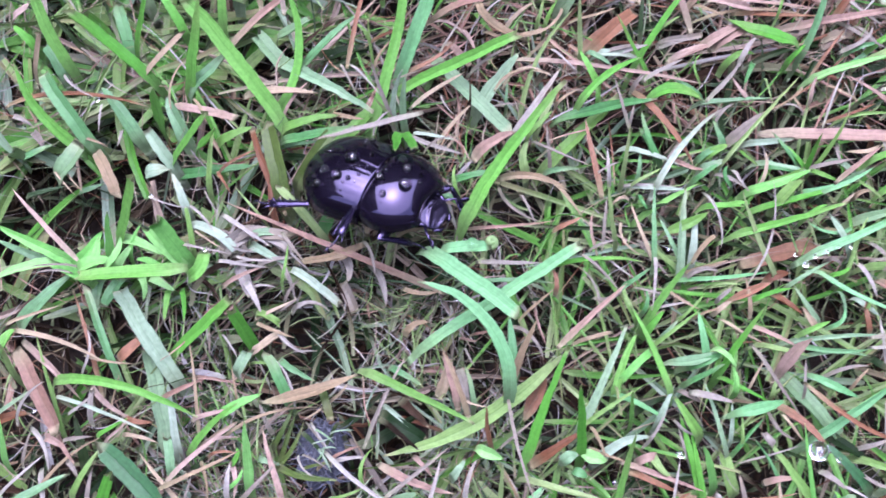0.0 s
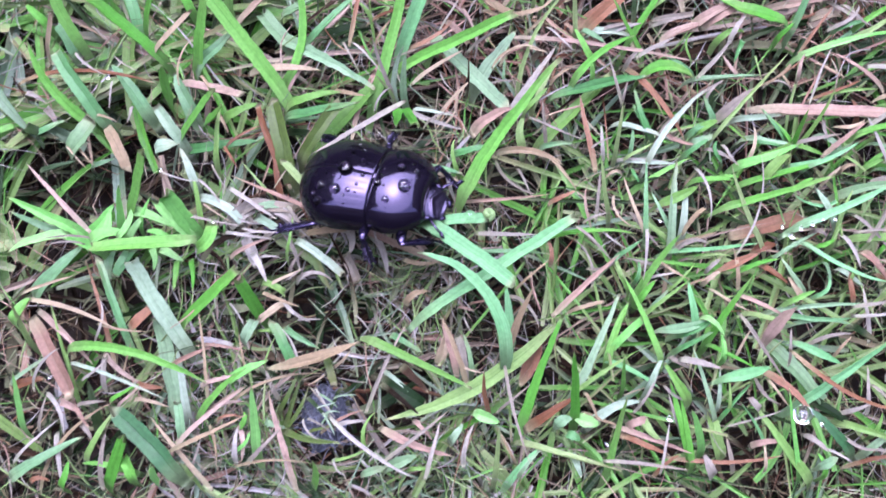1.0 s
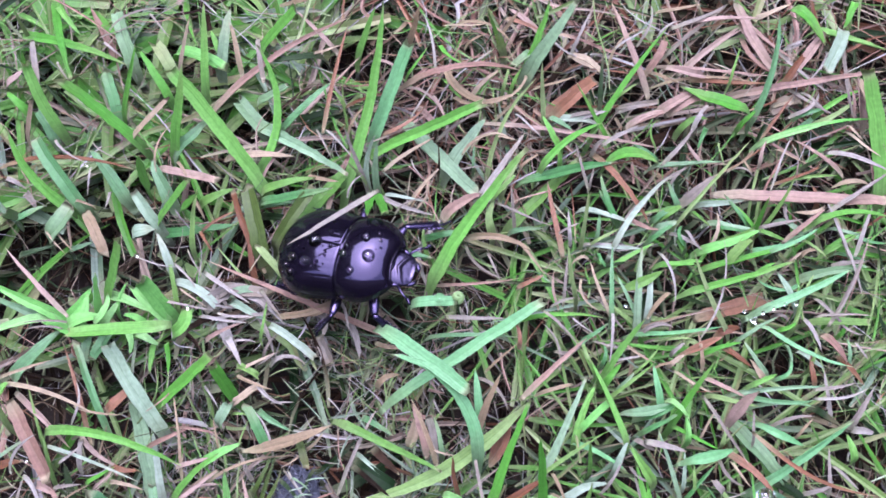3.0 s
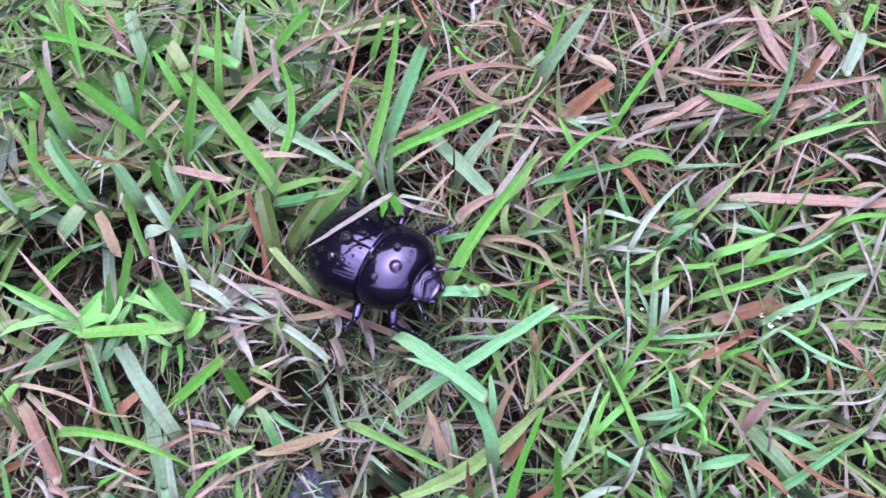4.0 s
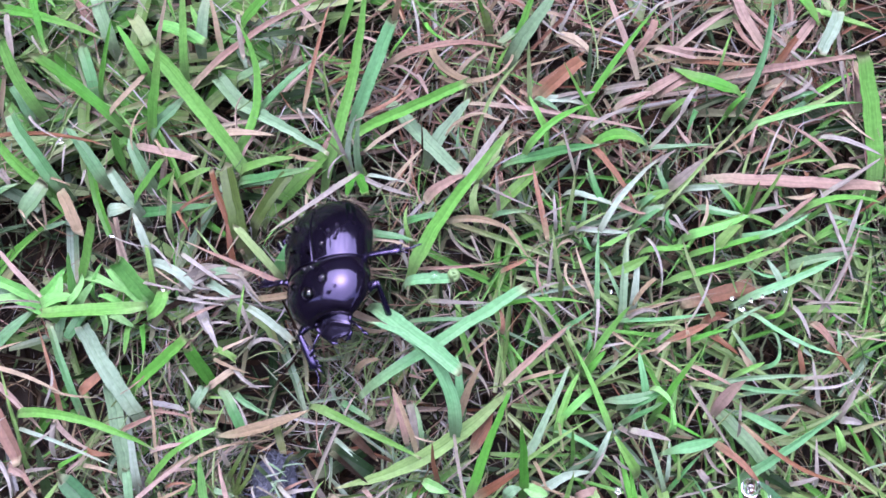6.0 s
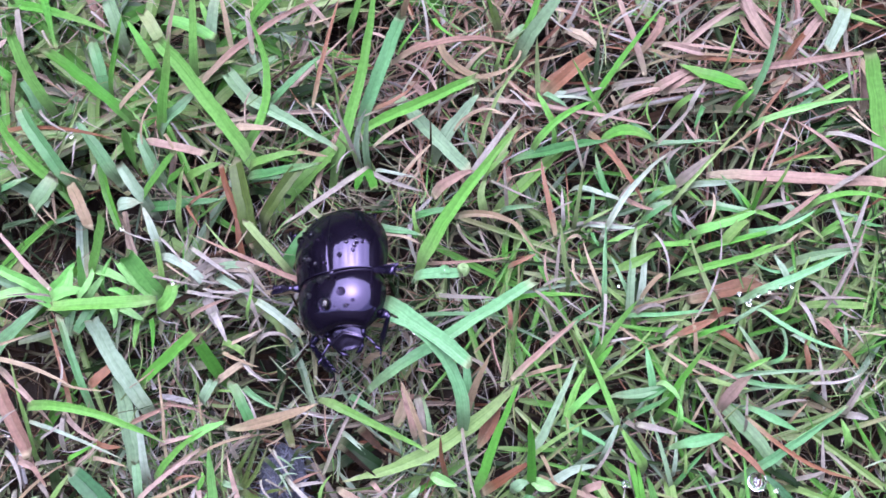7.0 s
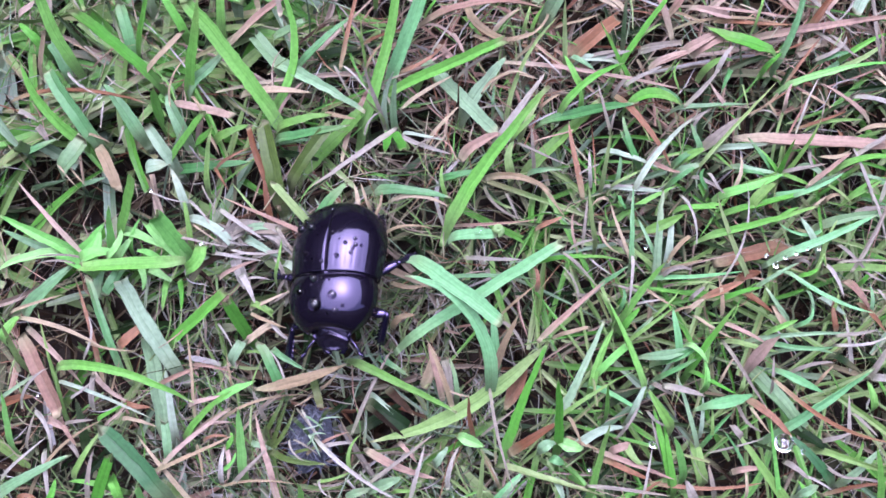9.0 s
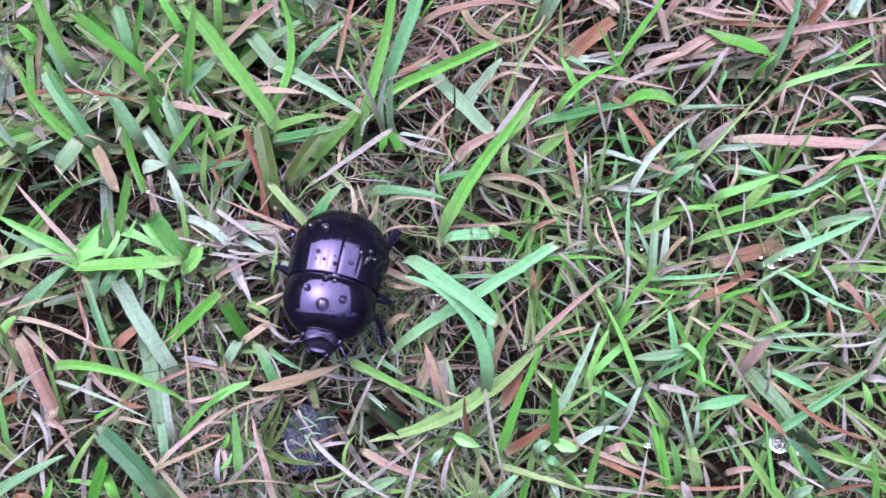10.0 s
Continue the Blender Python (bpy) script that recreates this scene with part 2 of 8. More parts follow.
def turf():
    """Damp soil under the thatch, darkened as shade in the gaps, with moss and short turf between the patches further
    off.
    """
    m, nt, p = tree("darkened_soil_and_turf")
    where = nt.nodes.new("ShaderNodeTexCoord")
    fine = node(nt, "ShaderNodeTexNoise", Scale=220.0, Detail=6.0, Roughness=0.65)
    nt.links.new(where.outputs["Object"], fine.inputs["Vector"])
    coarse = node(nt, "ShaderNodeTexNoise", Scale=7.0, Detail=8.0, Roughness=0.7)
    nt.links.new(where.outputs["Object"], coarse.inputs["Vector"])
    # soil colour is set below that of wet humus, to shade the voids
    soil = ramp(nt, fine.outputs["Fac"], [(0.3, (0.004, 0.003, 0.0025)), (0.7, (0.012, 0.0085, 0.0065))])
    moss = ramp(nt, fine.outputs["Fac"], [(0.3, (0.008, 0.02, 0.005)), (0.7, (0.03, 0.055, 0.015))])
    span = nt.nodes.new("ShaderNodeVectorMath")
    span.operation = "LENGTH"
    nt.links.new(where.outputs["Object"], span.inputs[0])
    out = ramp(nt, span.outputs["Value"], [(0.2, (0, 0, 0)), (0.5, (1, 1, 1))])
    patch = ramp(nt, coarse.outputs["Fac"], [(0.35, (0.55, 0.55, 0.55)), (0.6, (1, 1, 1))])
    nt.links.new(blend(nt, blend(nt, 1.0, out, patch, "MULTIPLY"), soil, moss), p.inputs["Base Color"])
    p.inputs["Roughness"].default_value = 0.85
    p.inputs["Specular IOR Level"].default_value = 0.08
    b = node(nt, "ShaderNodeBump", Strength=0.8, Distance=0.001)
    nt.links.new(fine.outputs["Fac"], b.inputs["Height"])
    nt.links.new(b.outputs[0], p.inputs["Normal"])
    return m


WAD = plain("wet_wad", (0.008, 0.009, 0.012), (0.026, 0.028, 0.038), 900, 0.5, 0.0002, 0.1)
WAD_FIBRE = plain("wet_wad_fibre", (0.010, 0.012, 0.017), (0.055, 0.058, 0.077), 600, 0.6, 0.0, 0.15)
TURF = turf()
SKY_BLOCK = plain("sky_block_green", (0.005, 0.009, 0.004), (0.014, 0.02, 0.009), 9, 0.8, 0.05)


# ---- tools ----
def part(name, bm, material, parent, label=""):
    me = bpy.data.meshes.new(name)
    bm.to_mesh(me)
    bm.free()
    for f in me.polygons:
        f.use_smooth = True
    me.materials.append(material)
    ob = new(name, me)
    ob.parent = parent
    return tagged(ob, label)


def mat_height(y):
    """Height in metres of the grass mat's surface, which rises gently away from the camera."""
    return 0.134 * 0.15 * math.tanh(y / 0.15)


def sheet(name, verts, faces, uvs, material, across=0):
    """A mesh with its blade coordinates; with across points to a row it stays creased along its length."""
    me = bpy.data.meshes.new(name)
    me.from_pydata(verts, [], faces)
    layer = me.uv_layers.new(name="along")
    loops = np.empty(len(me.loops), dtype=np.int32)
    me.loops.foreach_get("vertex_index", loops)
    layer.data.foreach_set("uv", np.asarray(uvs, dtype=np.float32)[loops].ravel())
    me.polygons.foreach_set("use_smooth", [True] * len(me.polygons))
    if across:
        ends = np.empty(len(me.edges) * 2, dtype=np.int32)
        me.edges.foreach_get("vertices", ends)
        ends = ends.reshape(-1, 2)
        crease = me.attributes.new("sharp_edge", "BOOLEAN", "EDGE")
        crease.data.foreach_set("value", np.abs(ends[:, 0] - ends[:, 1]) == across)
    me.materials.append(material)
    return new(name, me)


def taper(s, tip):
    """Share of the full width at s (0 base, 1 tip): p pointed, c cut, l lens, w wide base; all grow from a narrow foot."""
    return np.clip(0.6 + s * 3.0, 0, 1) * outline(s, tip)


def outline(s, tip):
    if tip == "c":
        return (0.8 + 0.2 * np.sin(np.pi * np.clip(0.1 + s * 0.75, 0, 1))) * (1 - 0.12 * np.clip((s - 0.85) / 0.15, 0, 1))
    if tip == "l":
        return np.clip(np.sin(np.pi * np.clip(0.08 + 0.9 * s, 0, 1)), 0.06, 1)
    if tip == "w":
        return np.clip(np.minimum(1.0, 0.6 + 2.5 * s) * (1.0 - 0.75 * s ** 1.6), 0.06, 1)
    return np.clip((1.08 - 0.42 * s) * (1 - s ** 5) ** 0.85, 0.05, 1.0)


def centre_line(n, heading, sweep, length, rise, bend, wave=(0.0, 0.0), kink=(2.0, 0.0)):
    s = np.linspace(0, 1, n)
    mid = (s[1:] + s[:-1]) / 2
    curl = wave[0] * np.sin(2 * np.pi * mid + wave[1]) + kink[1] * (mid > kink[0])
    h, e = np.radians(heading + sweep * mid + curl), np.radians(rise + bend * mid)
    step = length / (n - 1)
    d = np.stack([np.cos(h) * np.cos(e), np.sin(h) * np.cos(e), np.sin(e)], -1) * step
    return s, np.vstack([np.zeros(3), np.cumsum(d, 0)]), np.radians(heading + sweep * s + wave[0] * np.sin(2 * np.pi * s + wave[1]) + kink[1] * (s > kink[0]))


def ribbon(n, heading, sweep, length, width, rise, bend, tip, fold, twist, thick=0.0, wave=(0.0, 0.0), kink=(2.0, 0.0)):
    """A grass blade in mm: a V-folded strip along a bent line; with thick, a closed body."""
    s, line, h = centre_line(n, heading, sweep, length, rise, bend, wave, kink)
    roll = np.radians(twist[0] + (twist[1] - twist[0]) * s)
    side = np.stack([-np.sin(h) * np.cos(roll), np.cos(h) * np.cos(roll), np.sin(roll)], -1)
    over = np.stack([np.sin(h) * np.sin(roll), -np.cos(h) * np.sin(roll), np.cos(roll)], -1)
    w = (width / 2 * taper(s, tip))[:, None]
    k = np.arange(n)
    nick = [(1 + (0.05 if thick else 0.13) * np.sin(k * a + length * b) * np.sin(k * 0.7 + width * 40))[:, None] for a, b in ((2.3, 7.1), (3.1, 5.3))]
    rows = [line + side * w * nick[0] + over * w * fold, line, line - side * w * nick[1] + over * w * fold]
    across = [1.0, 0.5, 0.0]
    if thick:
        t = over * thick
        rows = [rows[0], rows[1] + t * 0.3, rows[2], rows[2] - t * 0.7, rows[1] - t, rows[0] - t * 0.7]
        across = [1.0, 0.5, 0.0, 0.0, 0.5, 1.0]
    k = len(rows)
    verts = np.stack(rows, 1).reshape(-1, 3)
    uvs = np.array([(a, c) for a in s for c in across])
    faces = []
    for i in range(n - 1):
        for j in range(k if thick else k - 1):
            a, b = i * k + j, i * k + (j + 1) % k
            faces.append((a, b, b + k, a + k))
    if thick:
        faces += [tuple(range(k)), tuple(range((n - 1) * k, n * k))[::-1]]
    return verts, faces, uvs


def tube(bm, pts, radii, k=8, flat=1.0):
    """A round limb through pts; flat squeezes it upright."""
    rings = []
    for i, (p, r) in enumerate(zip(pts, radii)):
        d = (pts[min(i + 1, len(pts) - 1)] - pts[max(i - 1, 0)]).normalized()
        side = d.cross(Vector((0, 0, 1)))
        side = side.normalized() if side.length > 1e-6 else Vector((0, 1, 0))
        up = side.cross(d)
        rings.append([bm.verts.new(p + side * r * math.cos(a) + up * r * flat * math.sin(a)) for a in (2 * math.pi * j / k for j in range(k))])
    for a, b in zip(rings, rings[1:]):
        for j in range(k):
            bm.faces.new((a[j], a[(j + 1) % k], b[(j + 1) % k], b[j]))
    bm.faces.new(rings[0][::-1])
    bm.faces.new(rings[-1])


# ---- ground and the added slabs that block low sky ----
def ground():
    n = 150
    g = np.sinh(np.linspace(-7.6, 7.6, n)) * 0.02
    verts = []
    for y in g:
        for x in g:
            bump = noise.noise(Vector((x * 90, y * 90, 0))) * 0.0022 + noise.noise(Vector((x * 320, y * 320, 3))) * 0.0009
            fade = 1.0 if abs(x) + abs(y) < 1 else 0.0
            verts.append((x, y, mat_height(y) - 0.014 + bump * fade))
    faces = [(i * n + j, i * n + j + 1, (i + 1) * n + j + 1, (i + 1) * n + j) for i in range(n - 1) for j in range(n - 1)]
    uvs = [(v[0], v[1]) for v in verts]
    tagged(sheet("ground", verts, faces, uvs, TURF), "damp soil under a mown lawn, darkened for gap shade", "ground", kind="structure")


# unseen slab, added to keep low sky out of the shell's reflections
def wall(name, x, y, wide, deep, high):
    bm = bmesh.new()
    bmesh.ops.create_cube(bm, size=1, matrix=Matrix.Translation((x, y, high / 2 - 0.1)) @ Matrix.Diagonal((wide, deep, high, 1)))
    bmesh.ops.bevel(bm, geom=bm.edges[:], offset=0.06, segments=2, affect="EDGES")
    ob = part(name, bm, SKY_BLOCK, None, "unseen dark green slab added to block low sky")
    tagged(ob, category="wall", kind="structure")


ground()
# south slab stands nearer, in place of the dark figure mirrored in the shell
wall("wall_south", 0, -1.5, 9.3, 0.3, 2.3)
wall("wall_north", 0, 5.0, 9.3, 0.3, 4.6)
wall("wall_east", 4.5, 1.75, 0.3, 6.18, 4.8)
wall("wall_west", -4.5, 1.75, 0.3, 6.18, 4.8)

# ---- the matted lawn ----
HOLLOWS = [(6.1, -11.9, 2.1), (13.7, -19.9, 3.4), (8, -9.5, 2.5), (25.1, -15.3, 2.5), (30.9, -17.3, 2.5), (44.2, -13.3, 2.5),
           (39.6, -20, 2.1), (-34.1, 9.5, 4.2), (-19.4, 18.7, 2.5), (-23.6, 11, 2.5), (-40.3, -11.1, 3.4), (-15.7, -11.2, 3.4), (-11.1, -23.5, 4.2),
           (-17.4, -15.3, 2.5), (39.2, 13.1, 2.5), (20.3, 21.6, 2.5), (22.4, 10.4, 2.5), (30.8, 17.6, 1.9), (34.6, -4.9, 2.1), (-38.1, -14.1, 3.4),
           (16.9, -9.6, 2.1), (44, 7, 2.5), (14, -5, 2.1), (37.7, 15.7, 2.5),
           (-43.1, 4, 3.8), (-27, 3.9, 2.5), (-19, 3.8, 3), (-43.7, -2, 2.5), (28.4, -8.4, 2.5),
           (-34.2, -13.9, 3), (-2.9, -20.1, 2.5), (35.3, -25.6, 3.4), (24.2, -23.7, 2.5)]


def hollow(x, y):
    if noise.noise(Vector((x * 0.13, y * 0.13, 2))) > (0.27 if x > 6 and y < -7 else 0.37):
        return True
    return any((x - a) ** 2 + (y - b) ** 2 < (r * 1.15) ** 2 for a, b, r in HOLLOWS)


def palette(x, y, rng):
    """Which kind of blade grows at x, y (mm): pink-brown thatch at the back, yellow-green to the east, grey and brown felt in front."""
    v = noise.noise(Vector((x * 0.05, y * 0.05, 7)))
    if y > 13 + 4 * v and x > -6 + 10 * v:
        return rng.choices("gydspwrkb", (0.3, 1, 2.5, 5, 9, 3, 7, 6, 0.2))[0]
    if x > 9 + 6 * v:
        # more d and k here, so that the eastern gaps render dark
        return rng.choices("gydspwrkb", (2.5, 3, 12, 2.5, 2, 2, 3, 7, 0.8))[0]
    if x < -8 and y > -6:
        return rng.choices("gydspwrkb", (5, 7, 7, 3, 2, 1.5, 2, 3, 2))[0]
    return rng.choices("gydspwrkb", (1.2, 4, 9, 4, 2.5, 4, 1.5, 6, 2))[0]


def heap_up(name, label, heap):
    for kind, rows in sorted(heap.items()):
        base, faces = 0, []
        for v, f, _ in rows:
            faces += [tuple(i + base for i in q) for q in f]
            base += len(v)
        dry = kind in "spwrk"
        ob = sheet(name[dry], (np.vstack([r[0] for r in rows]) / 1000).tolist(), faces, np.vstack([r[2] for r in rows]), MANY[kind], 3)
        tagged(ob, label[dry], "grass", kind="stuff")


def settle(v, rng, fine=False):
    """Keep the nameless litter of the middle patch beneath the blades that stand out there."""
    x, y, _ = v[len(v) // 2]
    if abs(x - 3) < 56 and abs(y) < 40:
        # the mat is looser to the east and in front than at the back
        loose = 3.2 if y < 10 and (x > 8 or y < -6) else -1.2
        top = (v[:, 2] - np.array([mat_height(q / 1000) * 1000 for q in v[:, 1]])).max()
        over = top + (rng.uniform(-0.9, 4.5 + loose) if fine else rng.uniform(1.6, 7.5) + loose)
        if over > 0:
            v = v - np.array((0, 0, over))
    return v


def scatter(name, label, count, x_range, y_range, depth, size, width, rise, seed, n=6, kinds=None, avoid=0.0, core=None, curl=38, tips="ppccc", lay=70):
    rng = random.Random(seed)
    heap = {}
    for _ in range(count):
        x, y = rng.uniform(*x_range), rng.uniform(*y_range)
        if core and abs(x) < core[0] and abs(y) < core[1]:
            continue
        kind = rng.choices(*kinds)[0] if kinds else palette(x, y, rng)
        thin = {"w": 0.5, "s": 0.55, "r": 0.5, "p": 0.6}.get(kind, 0.92)
        length = (size[0] + (size[1] - size[0]) * rng.random() ** 1.6) * (0.75 if kind in "wp" else 1)
        wide = (width[0] + (width[1] - width[0]) * rng.random() ** 1.7) * thin
        lift = rng.uniform(*rise)
        lie = 360 * noise.noise(Vector((x * 0.045, y * 0.045, seed))) + rng.gauss(0, lay)
        v, f, u = ribbon(n, lie, rng.gauss(0, curl), length, wide, lift, rng.gauss(-lift * 1.1, 16),
                         rng.choice(tips), rng.uniform(0.05, 0.6), (rng.gauss(0, 35), rng.gauss(0, 60)), 0.0, (rng.gauss(0, curl * 0.5), rng.uniform(0, 6.28)),
                         (rng.uniform(0.3, 0.7), rng.uniform(-80, 80) * (rng.random() < 0.15)))
        z = mat_height(y / 1000) * 1000 + rng.uniform(*depth)
        if ((x + 6) / 11) ** 2 + ((y + 4) / 9.5) ** 2 < 1 and depth[1] > -2:
            z -= 1.4
        v = v + np.array((x, y, z)) - v[len(v) // 2] * np.array((1, 1, 0))
        # keep whole blades out of the dark hollows, as far as they would cover them
        over = sum(hollow(p[0], p[1]) for p in v[1::6]) / max(1, len(v[1::6])) if avoid else 0
        if over > 0.12 and rng.random() < avoid:
            continue
        heap.setdefault(kind, []).append((settle(v, rng, width[1] < 0.35), f, u))
    heap_up(name, label, heap)


def fans(name, label, count, x_range, y_range, size, width, rise, seed, kinds, blades=(3, 7), avoid=0.6, depth=-6.0):
    """Small sprigs: straight blades that rise from one foot and lean apart."""
    rng = random.Random(seed)
    heap = {}
    for _ in range(count):
        x, y = rng.uniform(*x_range), rng.uniform(*y_range)
        if ((x + 6) / 13) ** 2 + ((y + 4) / 12) ** 2 < 1 or hollow(x, y) and rng.random() < avoid:
            continue
        lean = rng.uniform(0, 360)
        own = rng.choices(*kinds)[0]
        for _ in range(rng.randint(*blades)):
            kind = own if rng.random() < 0.7 else rng.choices(*kinds)[0]
            lift = rng.uniform(*rise)
            v, f, u = ribbon(9, lean + rng.gauss(0, 48), rng.gauss(0, 16), rng.uniform(*size), rng.uniform(*width) * (0.5 if kind in "swpr" else 1.0), lift, -lift * rng.uniform(0.3, 1.5),
                             rng.choice("pppccc"), rng.uniform(0.15, 0.6), (rng.gauss(0, 20), rng.gauss(0, 35)))
            v = v + np.array((x + rng.gauss(0, 0.8), y + rng.gauss(0, 0.8), mat_height(y / 1000) * 1000 + depth))
            over = any(hollow(p[0], p[1]) for p in v[1::6]) and rng.random() < avoid
            near = min(((p[0] + 6) / 10) ** 2 + ((p[1] + 4) / 10) ** 2 for p in v[1::6]) < 1
            if not over and not near:
                heap.setdefault(kind, []).append((settle(v, rng, width[1] < 0.85), f, u))
    heap_up(name, label, heap)


NAMES = ("turf_grass", "dry_thatch")
WIDE, DEEP = (-85, 90), (-60, 75)
# lowest layer: mostly near-black d and k, colour standing in for gap shade
scatter(NAMES, ("lawn grass deep in the mat, darkened for gap shade", "brown decaying grass litter over the soil, mostly darkened for gap shade"), 5200, WIDE, DEEP, (-13.0, -9.0),
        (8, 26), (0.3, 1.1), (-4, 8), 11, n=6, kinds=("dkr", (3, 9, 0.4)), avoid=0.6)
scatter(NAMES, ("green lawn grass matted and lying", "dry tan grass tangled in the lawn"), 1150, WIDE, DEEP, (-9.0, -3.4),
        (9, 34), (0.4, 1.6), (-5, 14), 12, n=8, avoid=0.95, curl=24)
scatter(NAMES, ("short green lawn grass blades, damp", "pale dry grass stems over the lawn"), 520, WIDE, DEEP, (-4.6, -1.0),
        (8, 32), (0.3, 1.35), (0, 22), 13, n=9, avoid=0.96, curl=22)
scatter(NAMES, ("fine green grass in the damp lawn", "fine pale root fibres and stalks"), 3300, (-75, 80), (-55, 65), (-6.0, 0.3),
        (6, 22), (0.08, 0.3), (-5, 20), 14, n=10, kinds=("wspygrb", (5, 4, 4, 3, 3, 2, 1)), avoid=0.93, curl=34, tips="p")
scatter(NAMES, ("grass threads low in the mat, darkened for gap shade", "dark and grey threads low in the thatch"), 2200, (-60, 65), (-45, 50), (-10.5, -5.5),
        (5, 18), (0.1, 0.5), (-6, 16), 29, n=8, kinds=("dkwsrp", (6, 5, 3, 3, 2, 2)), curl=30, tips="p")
scatter(NAMES, ("slender lawn grass shreds between the blades", "slender dry shreds between the blades"), 2100, (-60, 65), (-45, 50), (-5.0, 0.0),
        (5, 17), (0.12, 0.34), (-6, 14), 33, n=8, kinds=("ygbdswpr", (5, 4, 3, 3, 5, 4, 3, 2)), avoid=0.9, curl=22, tips="p")
# slender upright green to the east, pink-brown stalks at the back, felt of fibres in front
fans(NAMES, ("slender upright green lawn grass", "slender tan stalks"), 230, (8, 80), (-50, 13), (9, 20), (0.3, 0.8), (8, 38), 16,
     ("gybds", (8, 7, 2, 6, 3)))
scatter(NAMES, ("thin straight green grass stems", "thin straight dry stems"), 900, (6, 80), (-50, 17), (-6.0, 1.0),
        (7, 24), (0.14, 0.55), (-2, 26), 26, n=8, kinds=("gydswrp", (5, 6, 5, 4, 3, 3, 2)), avoid=0.9, curl=16, tips="pc")
scatter(NAMES, ("thin straight green grass stems in a tuft", "thin dry stems in a tuft"), 900, (-80, -8), (-12, 60), (-6.0, 1.0),
        (7, 22), (0.14, 0.5), (-2, 26), 27, n=8, kinds=("gydswrp", (5, 6, 4, 4, 3, 3, 2)), avoid=0.9, curl=20, tips="pc")
scatter(NAMES, ("olive lawn grass between dry stalks", "pinkish-brown tangled dry stalks"), 800, (-8, 75), (9, 62), (-3.4, 1.6),
        (10, 34), (0.25, 1.3), (-4, 18), 17, n=10, kinds=("pswrdky", (9, 4, 3, 6, 1, 2, 1)), avoid=0.85, curl=26, tips="ppc")
fans(NAMES, ("olive lawn grass between dry stalks", "tan stalks rising from the thatch"), 80, (-5, 80), (14, 62), (9, 22), (0.5, 1.2), (8, 36), 23,
     ("ydspr", (2, 2, 4, 5, 3)))
scatter(NAMES, ("olive grass shreds", "felt of brown and grey plant fibres"), 1150, (-28, 10), (-40, -4), (-6.5, -0.4),
        (5, 19), (0.2, 0.9), (-6, 18), 18, n=9, kinds=("wbdkys", (6, 5, 7, 3, 4, 2)), avoid=0.97, curl=26, tips="p")
scatter(NAMES, ("olive grass threads", "tangle of thin whitish and tan grass threads"), 560, (-28, 8), (-30, 9), (-4.5, -0.6),
        (4, 14), (0.08, 0.3), (-6, 24), 28, n=10, kinds=("wsyb", (7, 3, 3, 2)), avoid=0.95, curl=34, tips="p")
scatter(NAMES, ("olive lawn grass lying in the felt", "broad grey straws lying in the felt"), 320, (-30, 12), (-42, -4), (-4.0, -0.6),
        (8, 24), (0.6, 1.7), (-3, 12), 24, n=9, kinds=("wsydp", (6, 4, 3, 3, 2)), avoid=0.95, curl=16, tips="cpl")
fans(NAMES, ("fresh green lawn grass at the edge of a tuft", "tan stalks in a tuft"), 180, (-80, -10), (-10, 62), (9, 22), (0.7, 1.8), (10, 40), 19,
     ("gybs", (7, 8, 3, 1)))
scatter(NAMES, ("green lawn grass further off", "tan dry grass further off"), 7000, (-420, 420), (-330, 450), (-5, -1),
        (15, 45), (1.5, 3.5), (0, 35), 15, n=5, core=(97, 80))
scatter(NAMES, ("green lawn grass around the patch", "tan dry grass around the patch"), 8000, (-1500, 1500), (-1200, 1700), (-10, -3),
        (40, 110), (4, 9), (5, 45), 25, n=4, core=(410, 330))


# ---- single blades of grass that stand out ----
TAGS = {
    "g": ("blade", "bright green damp blade", "", ""),
    "y": ("blade", "yellow-green drying blade", "", ""),
    "b": ("blade", "pale blue-green blade", "", ""),
    "h": ("blade", "broad hoary grey-green blade", "", ""),
    "l": ("blade", "pale lime green blade", "", ""),
    "m": ("blade", "mint green damp blade", "", ""),
    "d": ("blade", "dark olive blade", "", ""),
    "e": ("blade", "broad smooth deep green blade", "", ""),
    "o": ("blade", "olive green damp sheath", "", ""),
    "s": ("straw", "tan dry grass straw lying on the lawn", "straw", "dry straws"),
    "p": ("straw", "pinkish-tan dry straw lying on the lawn", "straw", "pink-tan straws"),
    "r": ("straw", "rust-brown dry straw among green grass", "straw", "rusty straws"),
    "w": ("straw", "thin whitish dry straw over the lawn", "straw", "pale straws"),
    "k": ("dead_leaf", "dark brown rotting leaf piece in a hollow", "dead leaf", ""),
}


def tuft(x, y, z, label):
    ob = tagged(new("grass_tuft"), label, "grass", "grass tufts of the lawn")
    ob.location = (x / 1000, y / 1000, z / 1000)
    return ob


blade_rng = random.Random(5)


